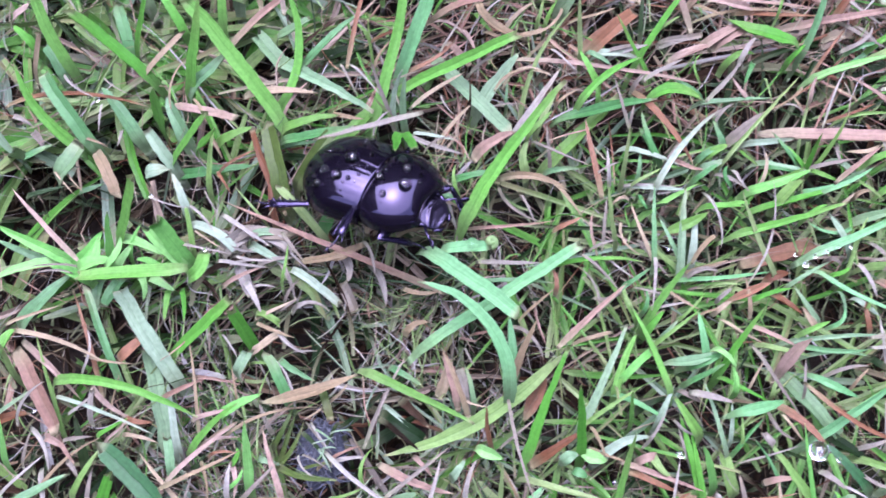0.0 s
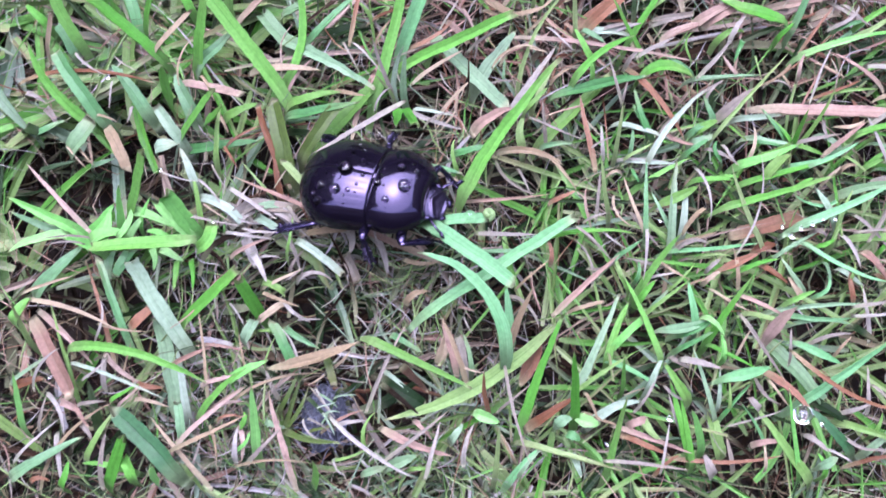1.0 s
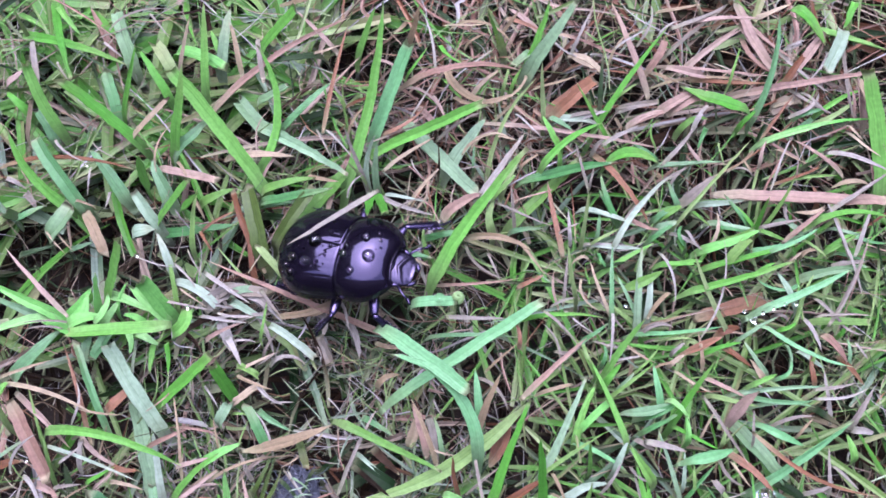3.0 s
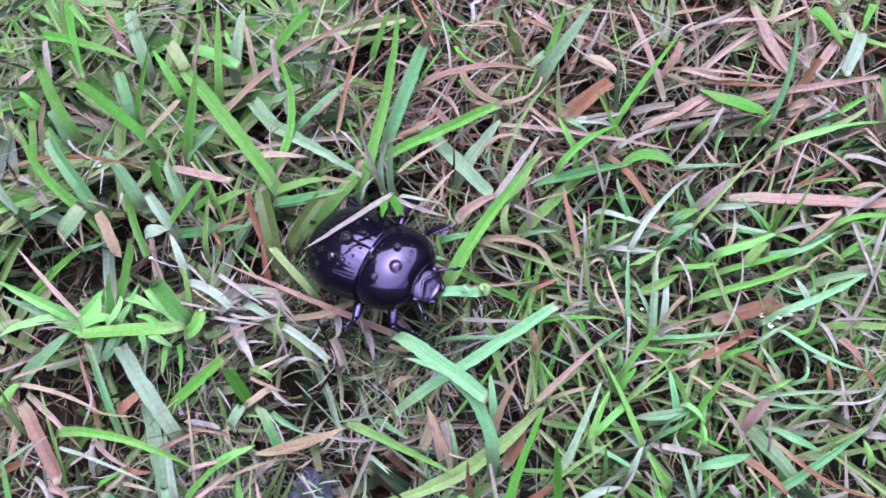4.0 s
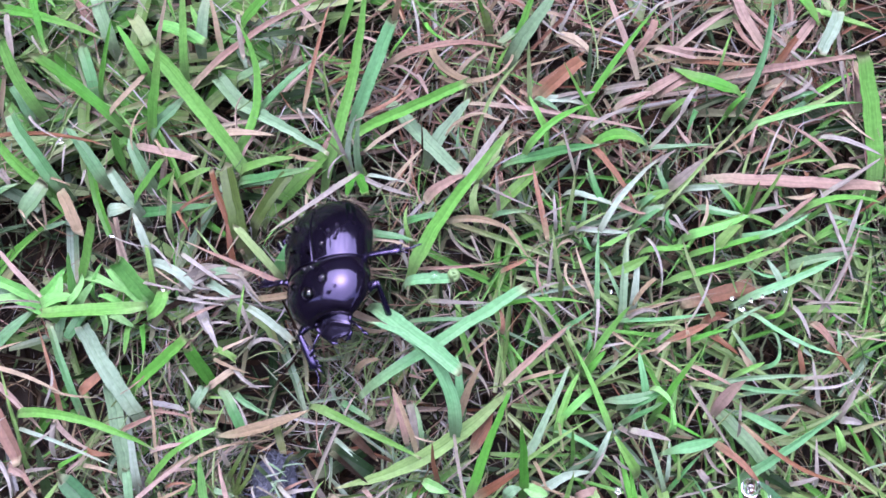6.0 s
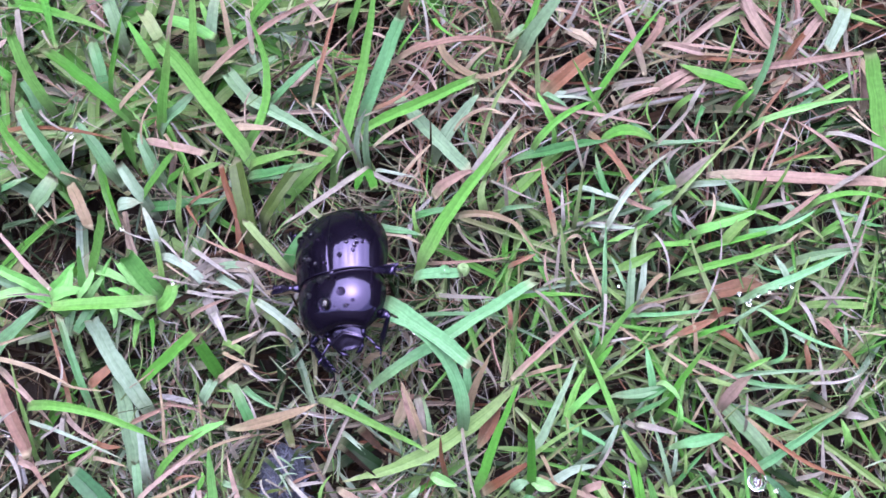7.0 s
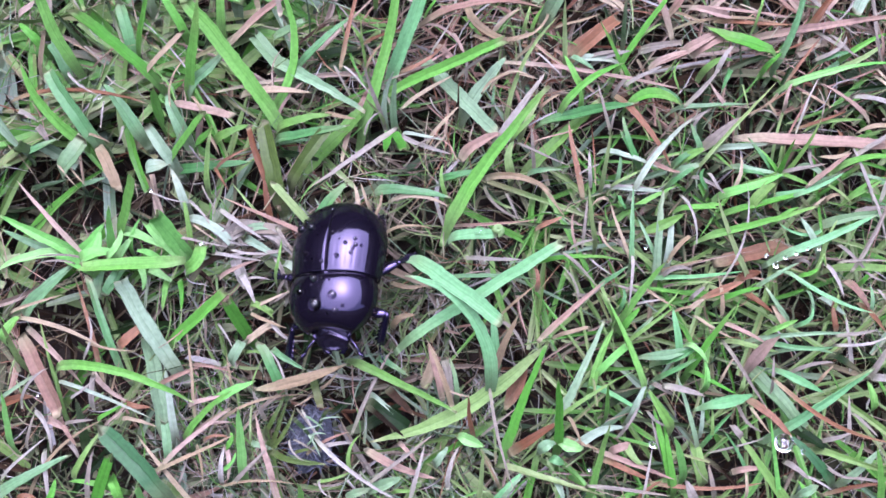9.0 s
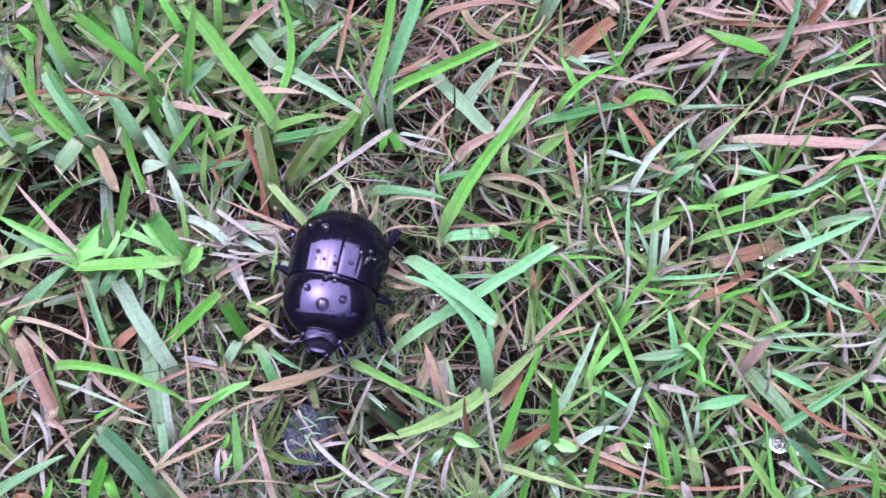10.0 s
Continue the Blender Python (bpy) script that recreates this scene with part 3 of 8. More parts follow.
def blade(kind, tip, x, y, z, heading, sweep, length, width, rise, bend, sink=0.8, under=None, fold=None, twist=None):
    """One blade from its foot at x, y, z (mm): heading and its sweep, length, width, rise and its bend (degrees)."""
    r = blade_rng
    fold = r.uniform(0.22, 0.62) if fold is None else fold
    twist = (r.gauss(0, 10), r.gauss(0, 16)) if twist is None else twist
    n = max(10, min(26, int(length * 1.5)))
    v, f, u = ribbon(n, heading, sweep, length, width, rise, bend, tip, fold, twist, thick=min(0.16, width * 0.2))
    k = len(v) // n
    s = np.repeat(np.linspace(0, 1, n), k)
    v[:, 2] -= sink * np.clip(1 - s / 0.34, 0, 1) ** 2
    if kind in "gybhlmdeo" and sink > 0:
        v[:, 2] -= 2.6 * np.clip(1 - s / 0.14, 0, 1) ** 1.5
    ragged = np.array([r.uniform(-0.6, 0.35) * width for _ in range(3)])
    end = math.radians(heading + sweep)
    if tip == "c":
        for j, m in enumerate((0, 1, 2, 2, 1, 0)):
            v[(n - 1) * k + j, :2] += ragged[m] * np.array((math.cos(end), math.sin(end)))
    wob = np.array([noise.noise_vector(Vector((x + i * 0.35, y, z))) for i in range(n)])
    v = v + np.repeat(wob, len(v) // n, axis=0) * 0.09 * min(1.5, width)
    fray = np.array([noise.noise_vector(Vector((x + i // k * 0.8, y + i % k * 1.7, z))) for i in range(n * k)])
    v = v + fray * 0.07 * min(2.0, width)
    name, label, category, group = TAGS[kind]
    if name == "straw" and width < 0.42:
        name, category, group = "dry_fibre", "plant fibre", "dry fibres"
        label = label.replace("dry grass straw", "dry fibre").replace("dry straw", "dry fibre")
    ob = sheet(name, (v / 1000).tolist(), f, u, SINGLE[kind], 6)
    ob.location = (x / 1000, y / 1000, z / 1000)
    if under:
        ob.parent = under
        ob.location = ob.location - under.location
    return tagged(ob, label, category, group)


clump = tuft(-43.2, -29.2, -5.7, "tuft of bright green damp lawn grass")
blade("b", "p", -46.0, -30.5, -6.1, 24, 6, 10.9, 1.32, 42, -56, 0.6, clump)
blade("l", "p", -44.1, -25.8, -5.6, 78, 9, 9.2, 0.85, 51, -4, 1.8, clump)
blade("g", "p", -39.5, -31.3, -5.3, 40, 56, 4.2, 0.84, 77, -110, 0.6, clump)
clump = tuft(-33.5, -29.7, -5.4, "tuft of bright green damp lawn grass")
blade("g", "c", -35.3, -31.8, -6.7, 53, 6, 9.7, 1.32, 48, -4, 1.8, clump)
blade("y", "p", -37.2, -28.7, -5.1, 54, 8, 7.2, 0.72, 53, -71, 0.6, clump)
blade("g", "c", -31.3, -30.9, -3.4, 90, 40, 3.5, 1.08, 50, -86, 0.6, clump)
blade("g", "p", -31.6, -29.6, -5.7, 158, 23, 6.5, 0.72, 57, -87, 0.6, clump)
blade("d", "p", -36.1, -25.9, -6.6, 88, 28, 7.0, 1.09, 44, -56, 0.4, clump)
blade("l", "l", -29.3, -31.1, -4.9, 52, 25, 5.6, 1.20, 74, -11, 1.8, clump)
clump = tuft(-24.8, -26.7, -5.5, "tuft of hoary grey-green damp lawn grass")
blade("e", "c", -25.8, -30.9, -2.7, 129, 13, 11.0, 2.05, 18, -26, 0.6, clump)
blade("b", "c", -26.8, -26.7, -5.2, 79, 31, 5.4, 0.97, 65, -89, 0.6, clump)
blade("d", "p", -25.6, -25.5, -6.4, 2, 82, 3.4, 0.72, 60, -88, 0.4, clump)
blade("l", "p", -21.0, -27.3, -4.5, -16, 114, 3.6, 0.48, 80, -117, 0.6, clump)
blade("h", "p", -26.6, -24.9, -6.6, 90, 17, 9.9, 0.97, 38, -46, 0.4, clump)
blade("g", "p", -26.0, -24.7, -5.5, 51, -28, 11.2, 0.79, 43, -7, 1.8, clump)
blade("h", "c", -27.7, -24.8, -6.8, 91, 21, 13.2, 1.58, 33, -39, 0.4, clump)
blade("l", "p", -18.9, -28.9, -5.9, 86, 3, 10.5, 1.09, 38, 12, 1.8, clump)
clump = tuft(-12.2, -27.3, -5.1, "tuft of olive green damp lawn grass")
blade("g", "p", -13.0, -31.2, -6.2, 25, 89, 6.8, 0.84, 71, -9, 1.8, clump)
blade("y", "p", -11.1, -28.4, -4.9, -7, 42, 5.3, 0.36, 60, -87, 0.6, clump)
blade("h", "l", -7.9, -30.0, -4.9, 16, 0, 3.7, 0.84, 60, -99, 0.6, clump)
blade("o", "p", -13.6, -25.4, -4.8, 5, 9, 4.8, 0.36, 66, -100, 0.6, clump)
blade("h", "p", -11.8, -24.9, -2.2, 19, 78, 2.3, 0.18, 71, -130, 0.6, clump)
blade("o", "p", -16.2, -25.4, -6.3, 70, 3, 7.1, 0.55, 43, -55, 0.4, clump)
blade("o", "p", -16.9, -25.7, -6.5, 32, 49, 7.0, 0.54, 41, -53, 0.4, clump)
blade("y", "p", -7.0, -27.7, -5.0, 124, -80, 5.4, 0.48, 65, -91, 0.6, clump)
clump = tuft(6.5, -28.0, -5.0, "tuft of hoary grey-green damp lawn grass")
blade("y", "p", 6.3, -31.4, -6.3, 80, 10, 9.0, 0.60, 44, 11, 1.8, clump)
blade("m", "p", 7.4, -31.4, -6.0, 53, -10, 6.5, 0.84, 57, -78, 0.6, clump)
blade("h", "p", 8.8, -30.4, -2.7, 59, -19, 4.0, 0.48, 42, -74, 0.6, clump)
blade("g", "w", 8.8, -26.8, -5.6, 74, -10, 15.5, 1.21, 33, -5, 1.8, clump)
blade("y", "p", 8.4, -26.2, -5.7, -20, 6, 12.4, 0.72, 36, -55, 0.6, clump)
blade("h", "p", 1.7, -26.5, -4.7, 24, 49, 3.4, 0.96, 92, -135, 0.6, clump)
blade("l", "l", 4.1, -23.3, -3.8, -33, 18, 3.7, 1.21, 53, -94, 0.6, clump)
clump = tuft(15.9, -26.0, -4.9, "tuft of hoary grey-green damp lawn grass")
blade("g", "p", 18.0, -31.3, -6.7, 78, 4, 13.5, 0.78, 44, 15, 2.2, clump)
blade("h", "p", 14.5, -27.6, -5.1, -65, -7, 3.7, 0.84, 79, -132, 0.6, clump)
blade("g", "p", 14.9, -25.8, -5.6, 88, 15, 12.7, 1.03, 52, 6, 2.2, clump)
blade("h", "p", 16.2, -25.1, -5.0, 48, -45, 7.5, 1.09, 53, -78, 0.6, clump)
blade("b", "l", 14.1, -25.7, -4.1, -49, 45, 2.5, 0.96, 99, -169, 0.6, clump)
blade("b", "l", 12.9, -25.1, -3.9, 58, -57, 2.8, 1.21, 89, -144, 0.6, clump)
blade("l", "l", 14.9, -23.7, -4.2, -46, 50, 3.5, 1.33, 57, -100, 0.6, clump)
blade("y", "p", 22.1, -23.9, -4.2, -96, 77, 4.1, 0.96, 69, -115, 0.6, clump)
clump = tuft(40.4, -29.0, -5.6, "tuft of pale blue-green damp lawn grass")
blade("l", "p", 39.2, -31.8, -6.7, 109, -8, 12.9, 0.54, 40, -7, 1.8, clump)
blade("y", "w", 40.6, -31.5, -6.4, 135, -15, 11.7, 1.20, 41, -51, 0.6, clump)
blade("g", "p", 40.9, -30.5, -5.3, 66, 64, 3.8, 0.60, 84, -122, 0.6, clump)
blade("b", "l", 40.2, -29.5, -4.5, 33, -12, 3.2, 0.96, 75, -122, 0.6, clump)
blade("b", "p", 35.4, -27.8, -5.1, 118, 2, 6.8, 0.42, 55, -74, 0.6, clump)
blade("e", "p", 44.8, -28.8, -5.4, 130, 7, 9.0, 1.08, 46, -61, 0.6, clump)
blade("h", "p", 45.2, -28.3, -5.7, 44, -3, 6.6, 0.84, 57, -79, 0.6, clump)
blade("m", "p", 37.2, -23.8, -5.4, 33, -0, 14.8, 1.09, 34, -44, 0.6, clump)
clump = tuft(48.0, -28.7, -5.8, "small tuft of bright green damp lawn grass")
blade("g", "p", 49.7, -31.2, -6.5, 103, 13, 9.9, 0.84, 47, -3, 1.8, clump)
blade("y", "p", 46.3, -26.3, -5.1, 58, 10, 3.9, 0.48, 81, -116, 0.6, clump)
clump = tuft(-42.2, -17.9, -3.2, "tuft of bright green damp lawn grass")
blade("h", "p", -46.3, -20.5, -4.8, 25, 13, 7.7, 0.49, 50, -68, 0.6, clump)
blade("y", "p", -43.3, -16.8, -4.4, 108, -22, 7.8, 0.74, 48, 21, 1.8, clump)
blade("g", "p", -44.9, -14.5, -1.0, 60, -5, 3.9, 1.35, 44, -75, 0.6, clump)
blade("g", "p", -40.5, -16.7, -3.0, 3, -31, 18.7, 1.04, 44, -88, 0.8, clump)
blade("h", "p", -39.5, -18.0, -1.4, -16, -9, 12.1, 0.43, 9, -24, 0.6, clump)
blade("y", "p", -38.7, -20.8, -4.8, 100, 11, 11.5, 0.37, 42, -51, 0.6, clump)
clump = tuft(-35.0, -21.1, -4.7, "tuft of bright green damp lawn grass")
blade("y", "p", -37.9, -23.1, -5.2, 95, 19, 8.3, 0.49, 53, -69, 0.6, clump)
blade("g", "p", -34.9, -22.3, -4.1, 17, 18, 5.0, 0.55, 65, -94, 0.6, clump)
blade("b", "c", -32.2, -17.8, -4.7, 109, 4, 12.6, 0.80, 39, -47, 0.6, clump)
clump = tuft(-20.3, -20.1, -4.1, "tuft of hoary grey-green damp lawn grass")
blade("l", "p", -22.4, -20.1, -4.0, 18, 11, 6.0, 1.09, 58, -83, 0.6, clump)
blade("h", "c", -25.7, -17.8, -4.3, 125, -3, 13.8, 1.72, 36, -44, 0.6, clump)
blade("y", "p", -18.3, -18.7, -4.1, 64, 6, 4.6, 0.24, 71, -100, 0.6, clump)
blade("h", "c", -20.5, -16.2, -3.3, 42, 33, 4.0, 1.22, 79, -112, 0.6, clump)
blade("g", "p", -20.7, -24.9, -4.5, -30, 165, 3.0, 0.72, 95, -139, 0.6, clump)
blade("h", "p", -18.2, -24.3, -4.8, -25, 16, 3.6, 0.72, 83, -131, 0.6, clump)
blade("y", "p", -19.4, -14.8, -3.6, 4, -22, 4.7, 0.31, 69, -109, 0.6, clump)
blade("o", "p", -16.8, -23.7, -4.7, 47, 28, 6.4, 0.55, 56, -76, 0.6, clump)
clump = tuft(-12.9, -22.6, -2.9, "tuft of hoary grey-green damp lawn grass")
blade("o", "p", -16.3, -24.9, -4.9, -41, 51, 7.3, 0.72, 47, -72, 0.6, clump)
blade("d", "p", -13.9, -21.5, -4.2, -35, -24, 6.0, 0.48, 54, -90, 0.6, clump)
blade("h", "p", -12.4, -23.2, -1.8, -4, 37, 2.8, 0.18, 51, -99, 0.6, clump)
blade("h", "p", -11.8, -23.4, -2.2, -50, -19, 3.4, 0.24, 37, -86, 0.6, clump)
blade("h", "p", -11.5, -24.0, -2.1, 37, -53, 2.4, 0.24, 69, -136, 0.6, clump)
blade("h", "p", -12.3, -21.7, -1.6, -19, -29, 3.2, 0.24, 43, -94, 0.6, clump)
blade("b", "c", -14.6, -19.8, -4.4, 104, 22, 7.6, 1.10, 53, -71, 0.6, clump)
blade("h", "p", -10.7, -22.2, -2.1, 14, -14, 3.1, 0.18, 49, -97, 0.6, clump)
clump = tuft(-7.4, -17.8, -3.8, "tuft of hoary grey-green damp lawn grass")
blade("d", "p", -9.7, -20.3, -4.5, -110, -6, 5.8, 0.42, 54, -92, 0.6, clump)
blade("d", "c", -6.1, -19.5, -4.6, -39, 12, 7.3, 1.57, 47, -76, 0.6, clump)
blade("o", "c", -11.9, -17.0, -3.6, -55, -28, 4.6, 0.85, 64, -108, 0.6, clump)
blade("h", "p", -5.7, -18.9, -4.6, -37, -0, 6.6, 0.55, 50, -82, 0.6, clump)
blade("h", "p", -5.7, -18.6, -4.4, -39, -4, 6.7, 0.48, 49, -81, 0.6, clump)
blade("y", "w", -8.2, -15.4, -0.9, -26, 1, 13.7, 1.03, 7, -20, 0.6, clump)
blade("b", "p", -4.9, -14.9, -3.8, -37, 11, 5.1, 0.73, 60, -98, 0.6, clump)
clump = tuft(-4.3, -29.5, -4.9, "small tuft of hoary grey-green damp lawn grass")
blade("h", "l", -5.5, -29.7, -4.8, 30, -11, 4.7, 1.20, 48, -77, 0.6, clump)
blade("y", "p", -3.0, -29.3, -5.1, -5, 8, 4.0, 0.48, 76, -118, 0.6, clump)
clump = tuft(6.2, -18.3, -4.0, "small tuft of hoary grey-green damp lawn grass")
blade("h", "p", 4.1, -19.9, -4.5, 87, 26, 5.9, 0.61, 63, -86, 0.6, clump)
blade("m", "p", 8.4, -16.6, -3.5, 93, 4, 7.3, 1.04, 55, -72, 0.6, clump)
clump = tuft(17.7, -20.1, -4.7, "tuft of bright green damp lawn grass")
blade("y", "p", 14.1, -22.0, -4.8, 33, -2, 9.4, 0.49, 46, -63, 0.6, clump)
blade("h", "w", 14.3, -23.0, -5.2, 62, 4, 14.1, 1.03, 36, -44, 0.6, clump)
blade("g", "p", 18.7, -19.1, -4.6, 86, -28, 8.6, 0.92, 49, -63, 0.6, clump)
blade("m", "p", 17.6, -17.5, -4.6, -24, -9, 8.1, 0.67, 46, -74, 0.6, clump)
blade("g", "p", 20.4, -21.7, -5.0, 98, 7, 7.1, 0.48, 57, 13, 1.8, clump)
blade("d", "p", 20.3, -20.1, -5.4, 36, -20, 5.0, 0.85, 51, -76, 0.4, clump)
blade("l", "c", 18.7, -17.3, -3.5, 46, -7, 6.1, 0.79, 59, -84, 0.6, clump)
clump = tuft(25.9, -18.7, -3.1, "tuft of pale blue-green damp lawn grass")
blade("h", "p", 22.6, -21.9, -4.3, 73, -14, 5.9, 0.73, 61, -83, 0.6, clump)
blade("g", "p", 24.5, -19.2, -1.7, 112, 2, 10.8, 0.73, 20, -25, 0.6, clump)
blade("y", "w", 27.1, -23.3, -2.1, 123, -5, 5.6, 1.15, 31, -50, 0.6, clump)
blade("b", "p", 25.5, -17.2, -4.1, 16, 18, 6.4, 0.61, 56, -79, 0.6, clump)
blade("m", "l", 29.6, -20.5, -1.9, 7, 11, 6.5, 1.21, 22, -41, 0.6, clump)
blade("b", "l", 23.6, -14.8, -2.5, -17, 51, 6.3, 1.10, 34, -57, 0.6, clump)
blade("b", "p", 25.6, -15.2, -3.2, -16, 63, 5.4, 0.98, 58, -83, 0.6, clump)
blade("g", "p", 28.7, -17.5, -4.7, 63, -11, 11.3, 0.79, 46, -10, 1.8, clump)
clump = tuft(29.6, -26.7, -5.4, "tuft of hoary grey-green damp lawn grass")
blade("g", "p", 27.5, -29.4, -5.8, 111, -13, 10.3, 0.96, 45, -56, 0.6, clump)
blade("g", "p", 27.6, -29.9, -5.8, 105, -10, 9.4, 0.72, 47, -58, 0.6, clump)
blade("l", "p", 28.6, -28.4, -5.6, 108, 16, 8.3, 0.96, 54, -2, 1.8, clump)
blade("y", "c", 31.0, -28.5, -6.8, 118, -27, 5.3, 1.32, 49, -66, 0.4, clump)
blade("h", "p", 30.4, -25.2, -5.4, 112, -9, 9.7, 0.55, 45, -56, 0.6, clump)
blade("b", "p", 30.2, -24.7, -5.2, 57, -17, 6.6, 0.48, 57, -79, 0.6, clump)
blade("h", "p", 30.2, -23.6, -4.6, 89, -6, 5.5, 0.48, 66, -92, 0.6, clump)
blade("y", "p", 31.4, -23.7, -4.2, 96, -9, 4.6, 0.36, 72, -101, 0.6, clump)
clump = tuft(31.9, -15.3, -3.5, "tuft of pale lime green damp lawn grass")
blade("l", "p", 30.8, -18.5, -3.4, 85, 13, 4.0, 0.73, 81, -114, 0.6, clump)
blade("g", "p", 29.1, -16.0, -3.6, -43, 24, 6.7, 0.49, 50, -81, 0.6, clump)
blade("y", "p", 34.6, -18.6, -3.3, 103, -51, 3.2, 0.55, 100, -147, 0.6, clump)
blade("m", "p", 28.5, -15.3, -3.7, 108, -14, 6.6, 0.86, 58, -77, 0.6, clump)
blade("l", "p", 28.5, -13.6, -1.0, -37, -13, 3.6, 0.67, 37, -83, 0.6, clump)
blade("y", "p", 33.1, -12.9, -3.2, -25, 18, 6.5, 0.61, 52, -81, 0.6, clump)
blade("h", "c", 35.8, -14.7, -6.3, -55, 6, 10.7, 1.69, 30, -51, 0.4, clump)
blade("b", "p", 34.7, -13.0, -4.0, 5, -4, 12.8, 0.55, 36, -52, 0.6, clump)
clump = tuft(39.6, -19.0, -4.4, "tuft of mint green damp lawn grass")
blade("d", "p", 40.1, -21.6, -5.9, -43, 17, 6.4, 1.20, 41, -69, 0.4, clump)
blade("y", "p", 42.6, -24.1, -5.0, -33, 25, 9.2, 0.72, 41, -63, 0.6, clump)
blade("m", "l", 38.1, -15.8, -3.2, -35, 17, 6.6, 0.85, 28, -54, 0.6, clump)
blade("b", "p", 37.7, -14.4, -3.6, 12, -26, 7.9, 0.49, 48, -73, 0.6, clump)
clump = tuft(46.8, -17.3, -3.5, "small tuft of bright green damp lawn grass")
blade("g", "p", 49.0, -20.5, -3.8, 123, -31, 4.2, 0.97, 81, -116, 0.6, clump)
blade("d", "p", 44.6, -14.2, -3.2, -58, 37, 4.5, 0.97, 65, -107, 0.6, clump)
clump = tuft(-41.5, -8.3, -3.1, "small tuft of pale lime green damp lawn grass")
blade("b", "p", -44.4, -11.1, -3.7, 31, 20, 9.6, 1.61, 44, -57, 0.6, clump)
blade("l", "p", -38.7, -5.5, -2.6, 30, 39, 6.8, 1.37, 53, -72, 0.6, clump)
clump = tuft(-36.2, -5.4, -2.2, "tuft of pale lime green damp lawn grass")
blade("l", "p", -37.0, -6.2, -2.3, 34, 64, 5.9, 1.24, 59, -80, 0.6, clump)
blade("l", "p", -37.3, -5.6, -0.0, 30, -33, 4.7, 1.61, 34, -65, 0.6, clump)
blade("l", "p", -35.8, -6.4, -2.1, 150, 19, 5.4, 1.12, 64, -95, 0.6, clump)
blade("b", "p", -36.1, -5.0, -4.7, 168, -15, 12.2, 1.12, 31, -41, 0.4, clump)
blade("b", "p", -35.5, -5.0, -4.0, -104, 27, 4.3, 1.23, 48, -86, 0.4, clump)
blade("l", "p", -35.2, -5.3, -2.9, 159, -6, 13.1, 1.37, 36, -47, 0.6, clump)
blade("l", "p", -38.3, -3.9, -2.2, -172, 19, 8.9, 1.12, 45, -71, 0.6, clump)
blade("l", "p", -34.4, -5.5, 0.5, 12, 98, 4.7, 0.87, 34, -55, 0.6, clump)
clump = tuft(-27.7, -9.3, -3.1, "tuft of bright green damp lawn grass")
blade("g", "c", -28.8, -14.6, -4.8, 30, 5, 12.4, 1.17, 41, -11, 1.8, clump)
blade("g", "p", -27.8, -6.6, -2.4, -78, -28, 4.6, 0.74, 64, -109, 0.6, clump)
blade("g", "p", -26.6, -6.7, -2.1, -50, -58, 4.7, 0.62, 62, -107, 0.6, clump)
clump = tuft(-27.0, -5.5, -1.3, "tuft of pale lime green damp lawn grass")
blade("g", "c", -25.8, -6.5, 0.0, -2, 114, 4.2, 1.36, 36, -61, 0.6, clump)
blade("g", "c", -24.8, -6.0, 2.6, -174, -3, 11.7, 1.42, 5, -11, 0.0, clump)
blade("l", "c", -25.1, -5.3, -2.5, 125, 7, 8.6, 1.74, 51, -1, 1.8, clump)
blade("l", "c", -25.1, -5.2, -2.1, 153, -28, 7.6, 1.12, 50, -67, 0.6, clump)
blade("y", "p", -25.4, -4.2, -2.6, 87, 25, 8.8, 0.62, 50, -64, 0.6, clump)
blade("l", "p", -28.5, -5.2, -2.1, 121, 64, 4.0, 0.87, 81, -123, 0.6, clump)
blade("l", "p", -30.1, -5.9, -1.9, -20, -11, 4.4, 0.99, 72, -118, 0.6, clump)
blade("l", "p", -31.1, -5.6, -1.8, -13, -111, 4.1, 0.86, 70, -120, 0.6, clump)
clump = tuft(-17.7, -7.7, -1.8, "tuft of hoary grey-green damp lawn grass")
blade("y", "c", -18.9, -9.5, -2.8, -11, -28, 4.3, 0.74, 72, -116, 0.6, clump)
blade("y", "p", -15.8, -7.5, 0.2, 68, 24, 4.9, 0.37, 36, -56, 0.6, clump)
blade("g", "c", -18.1, -13.9, -3.6, 125, -10, 7.6, 1.35, 61, -4, 1.8, clump)
blade("b", "p", -16.4, -14.0, -3.5, -48, 29, 5.7, 0.73, 55, -88, 0.6, clump)
blade("h", "c", -15.3, -5.0, 0.2, -33, -6, 7.5, 0.86, 14, -38, 0.6, clump)
blade("h", "c", -19.9, -2.0, -1.3, 20, -18, 4.3, 0.87, 74, -113, 0.6, clump)
blade("h", "p", -19.8, -1.9, -1.8, -43, 23, 6.1, 0.99, 52, -83, 0.6, clump)
clump = tuft(-2.7, -14.6, -1.2, "single shoot of mint green damp lawn grass")
blade("m", "c", -2.7, -14.6, -1.2, 32, 1, 21.8, 1.23, 10, -12, 0.6, clump)
clump = tuft(2.3, -2.3, -1.3, "tuft of bright green damp lawn grass")
blade("b", "p", 1.7, -6.2, -3.5, -3, 1, 11.6, 0.55, 39, -56, 0.6, clump)
blade("g", "w", 2.3, -2.5, 0.4, 62, -20, 19.9, 1.64, 18, 8, 1.0, clump)
blade("y", "p", 3.0, 2.0, -0.8, 132, -62, 4.9, 0.50, 67, -94, 0.6, clump)
clump = tuft(19.7, -11.1, -3.1, "tuft of yellow-green damp lawn grass")
blade("y", "l", 13.8, -13.3, -2.8, -129, -42, 22.4, 1.64, 4, -12, 0.6, clump)
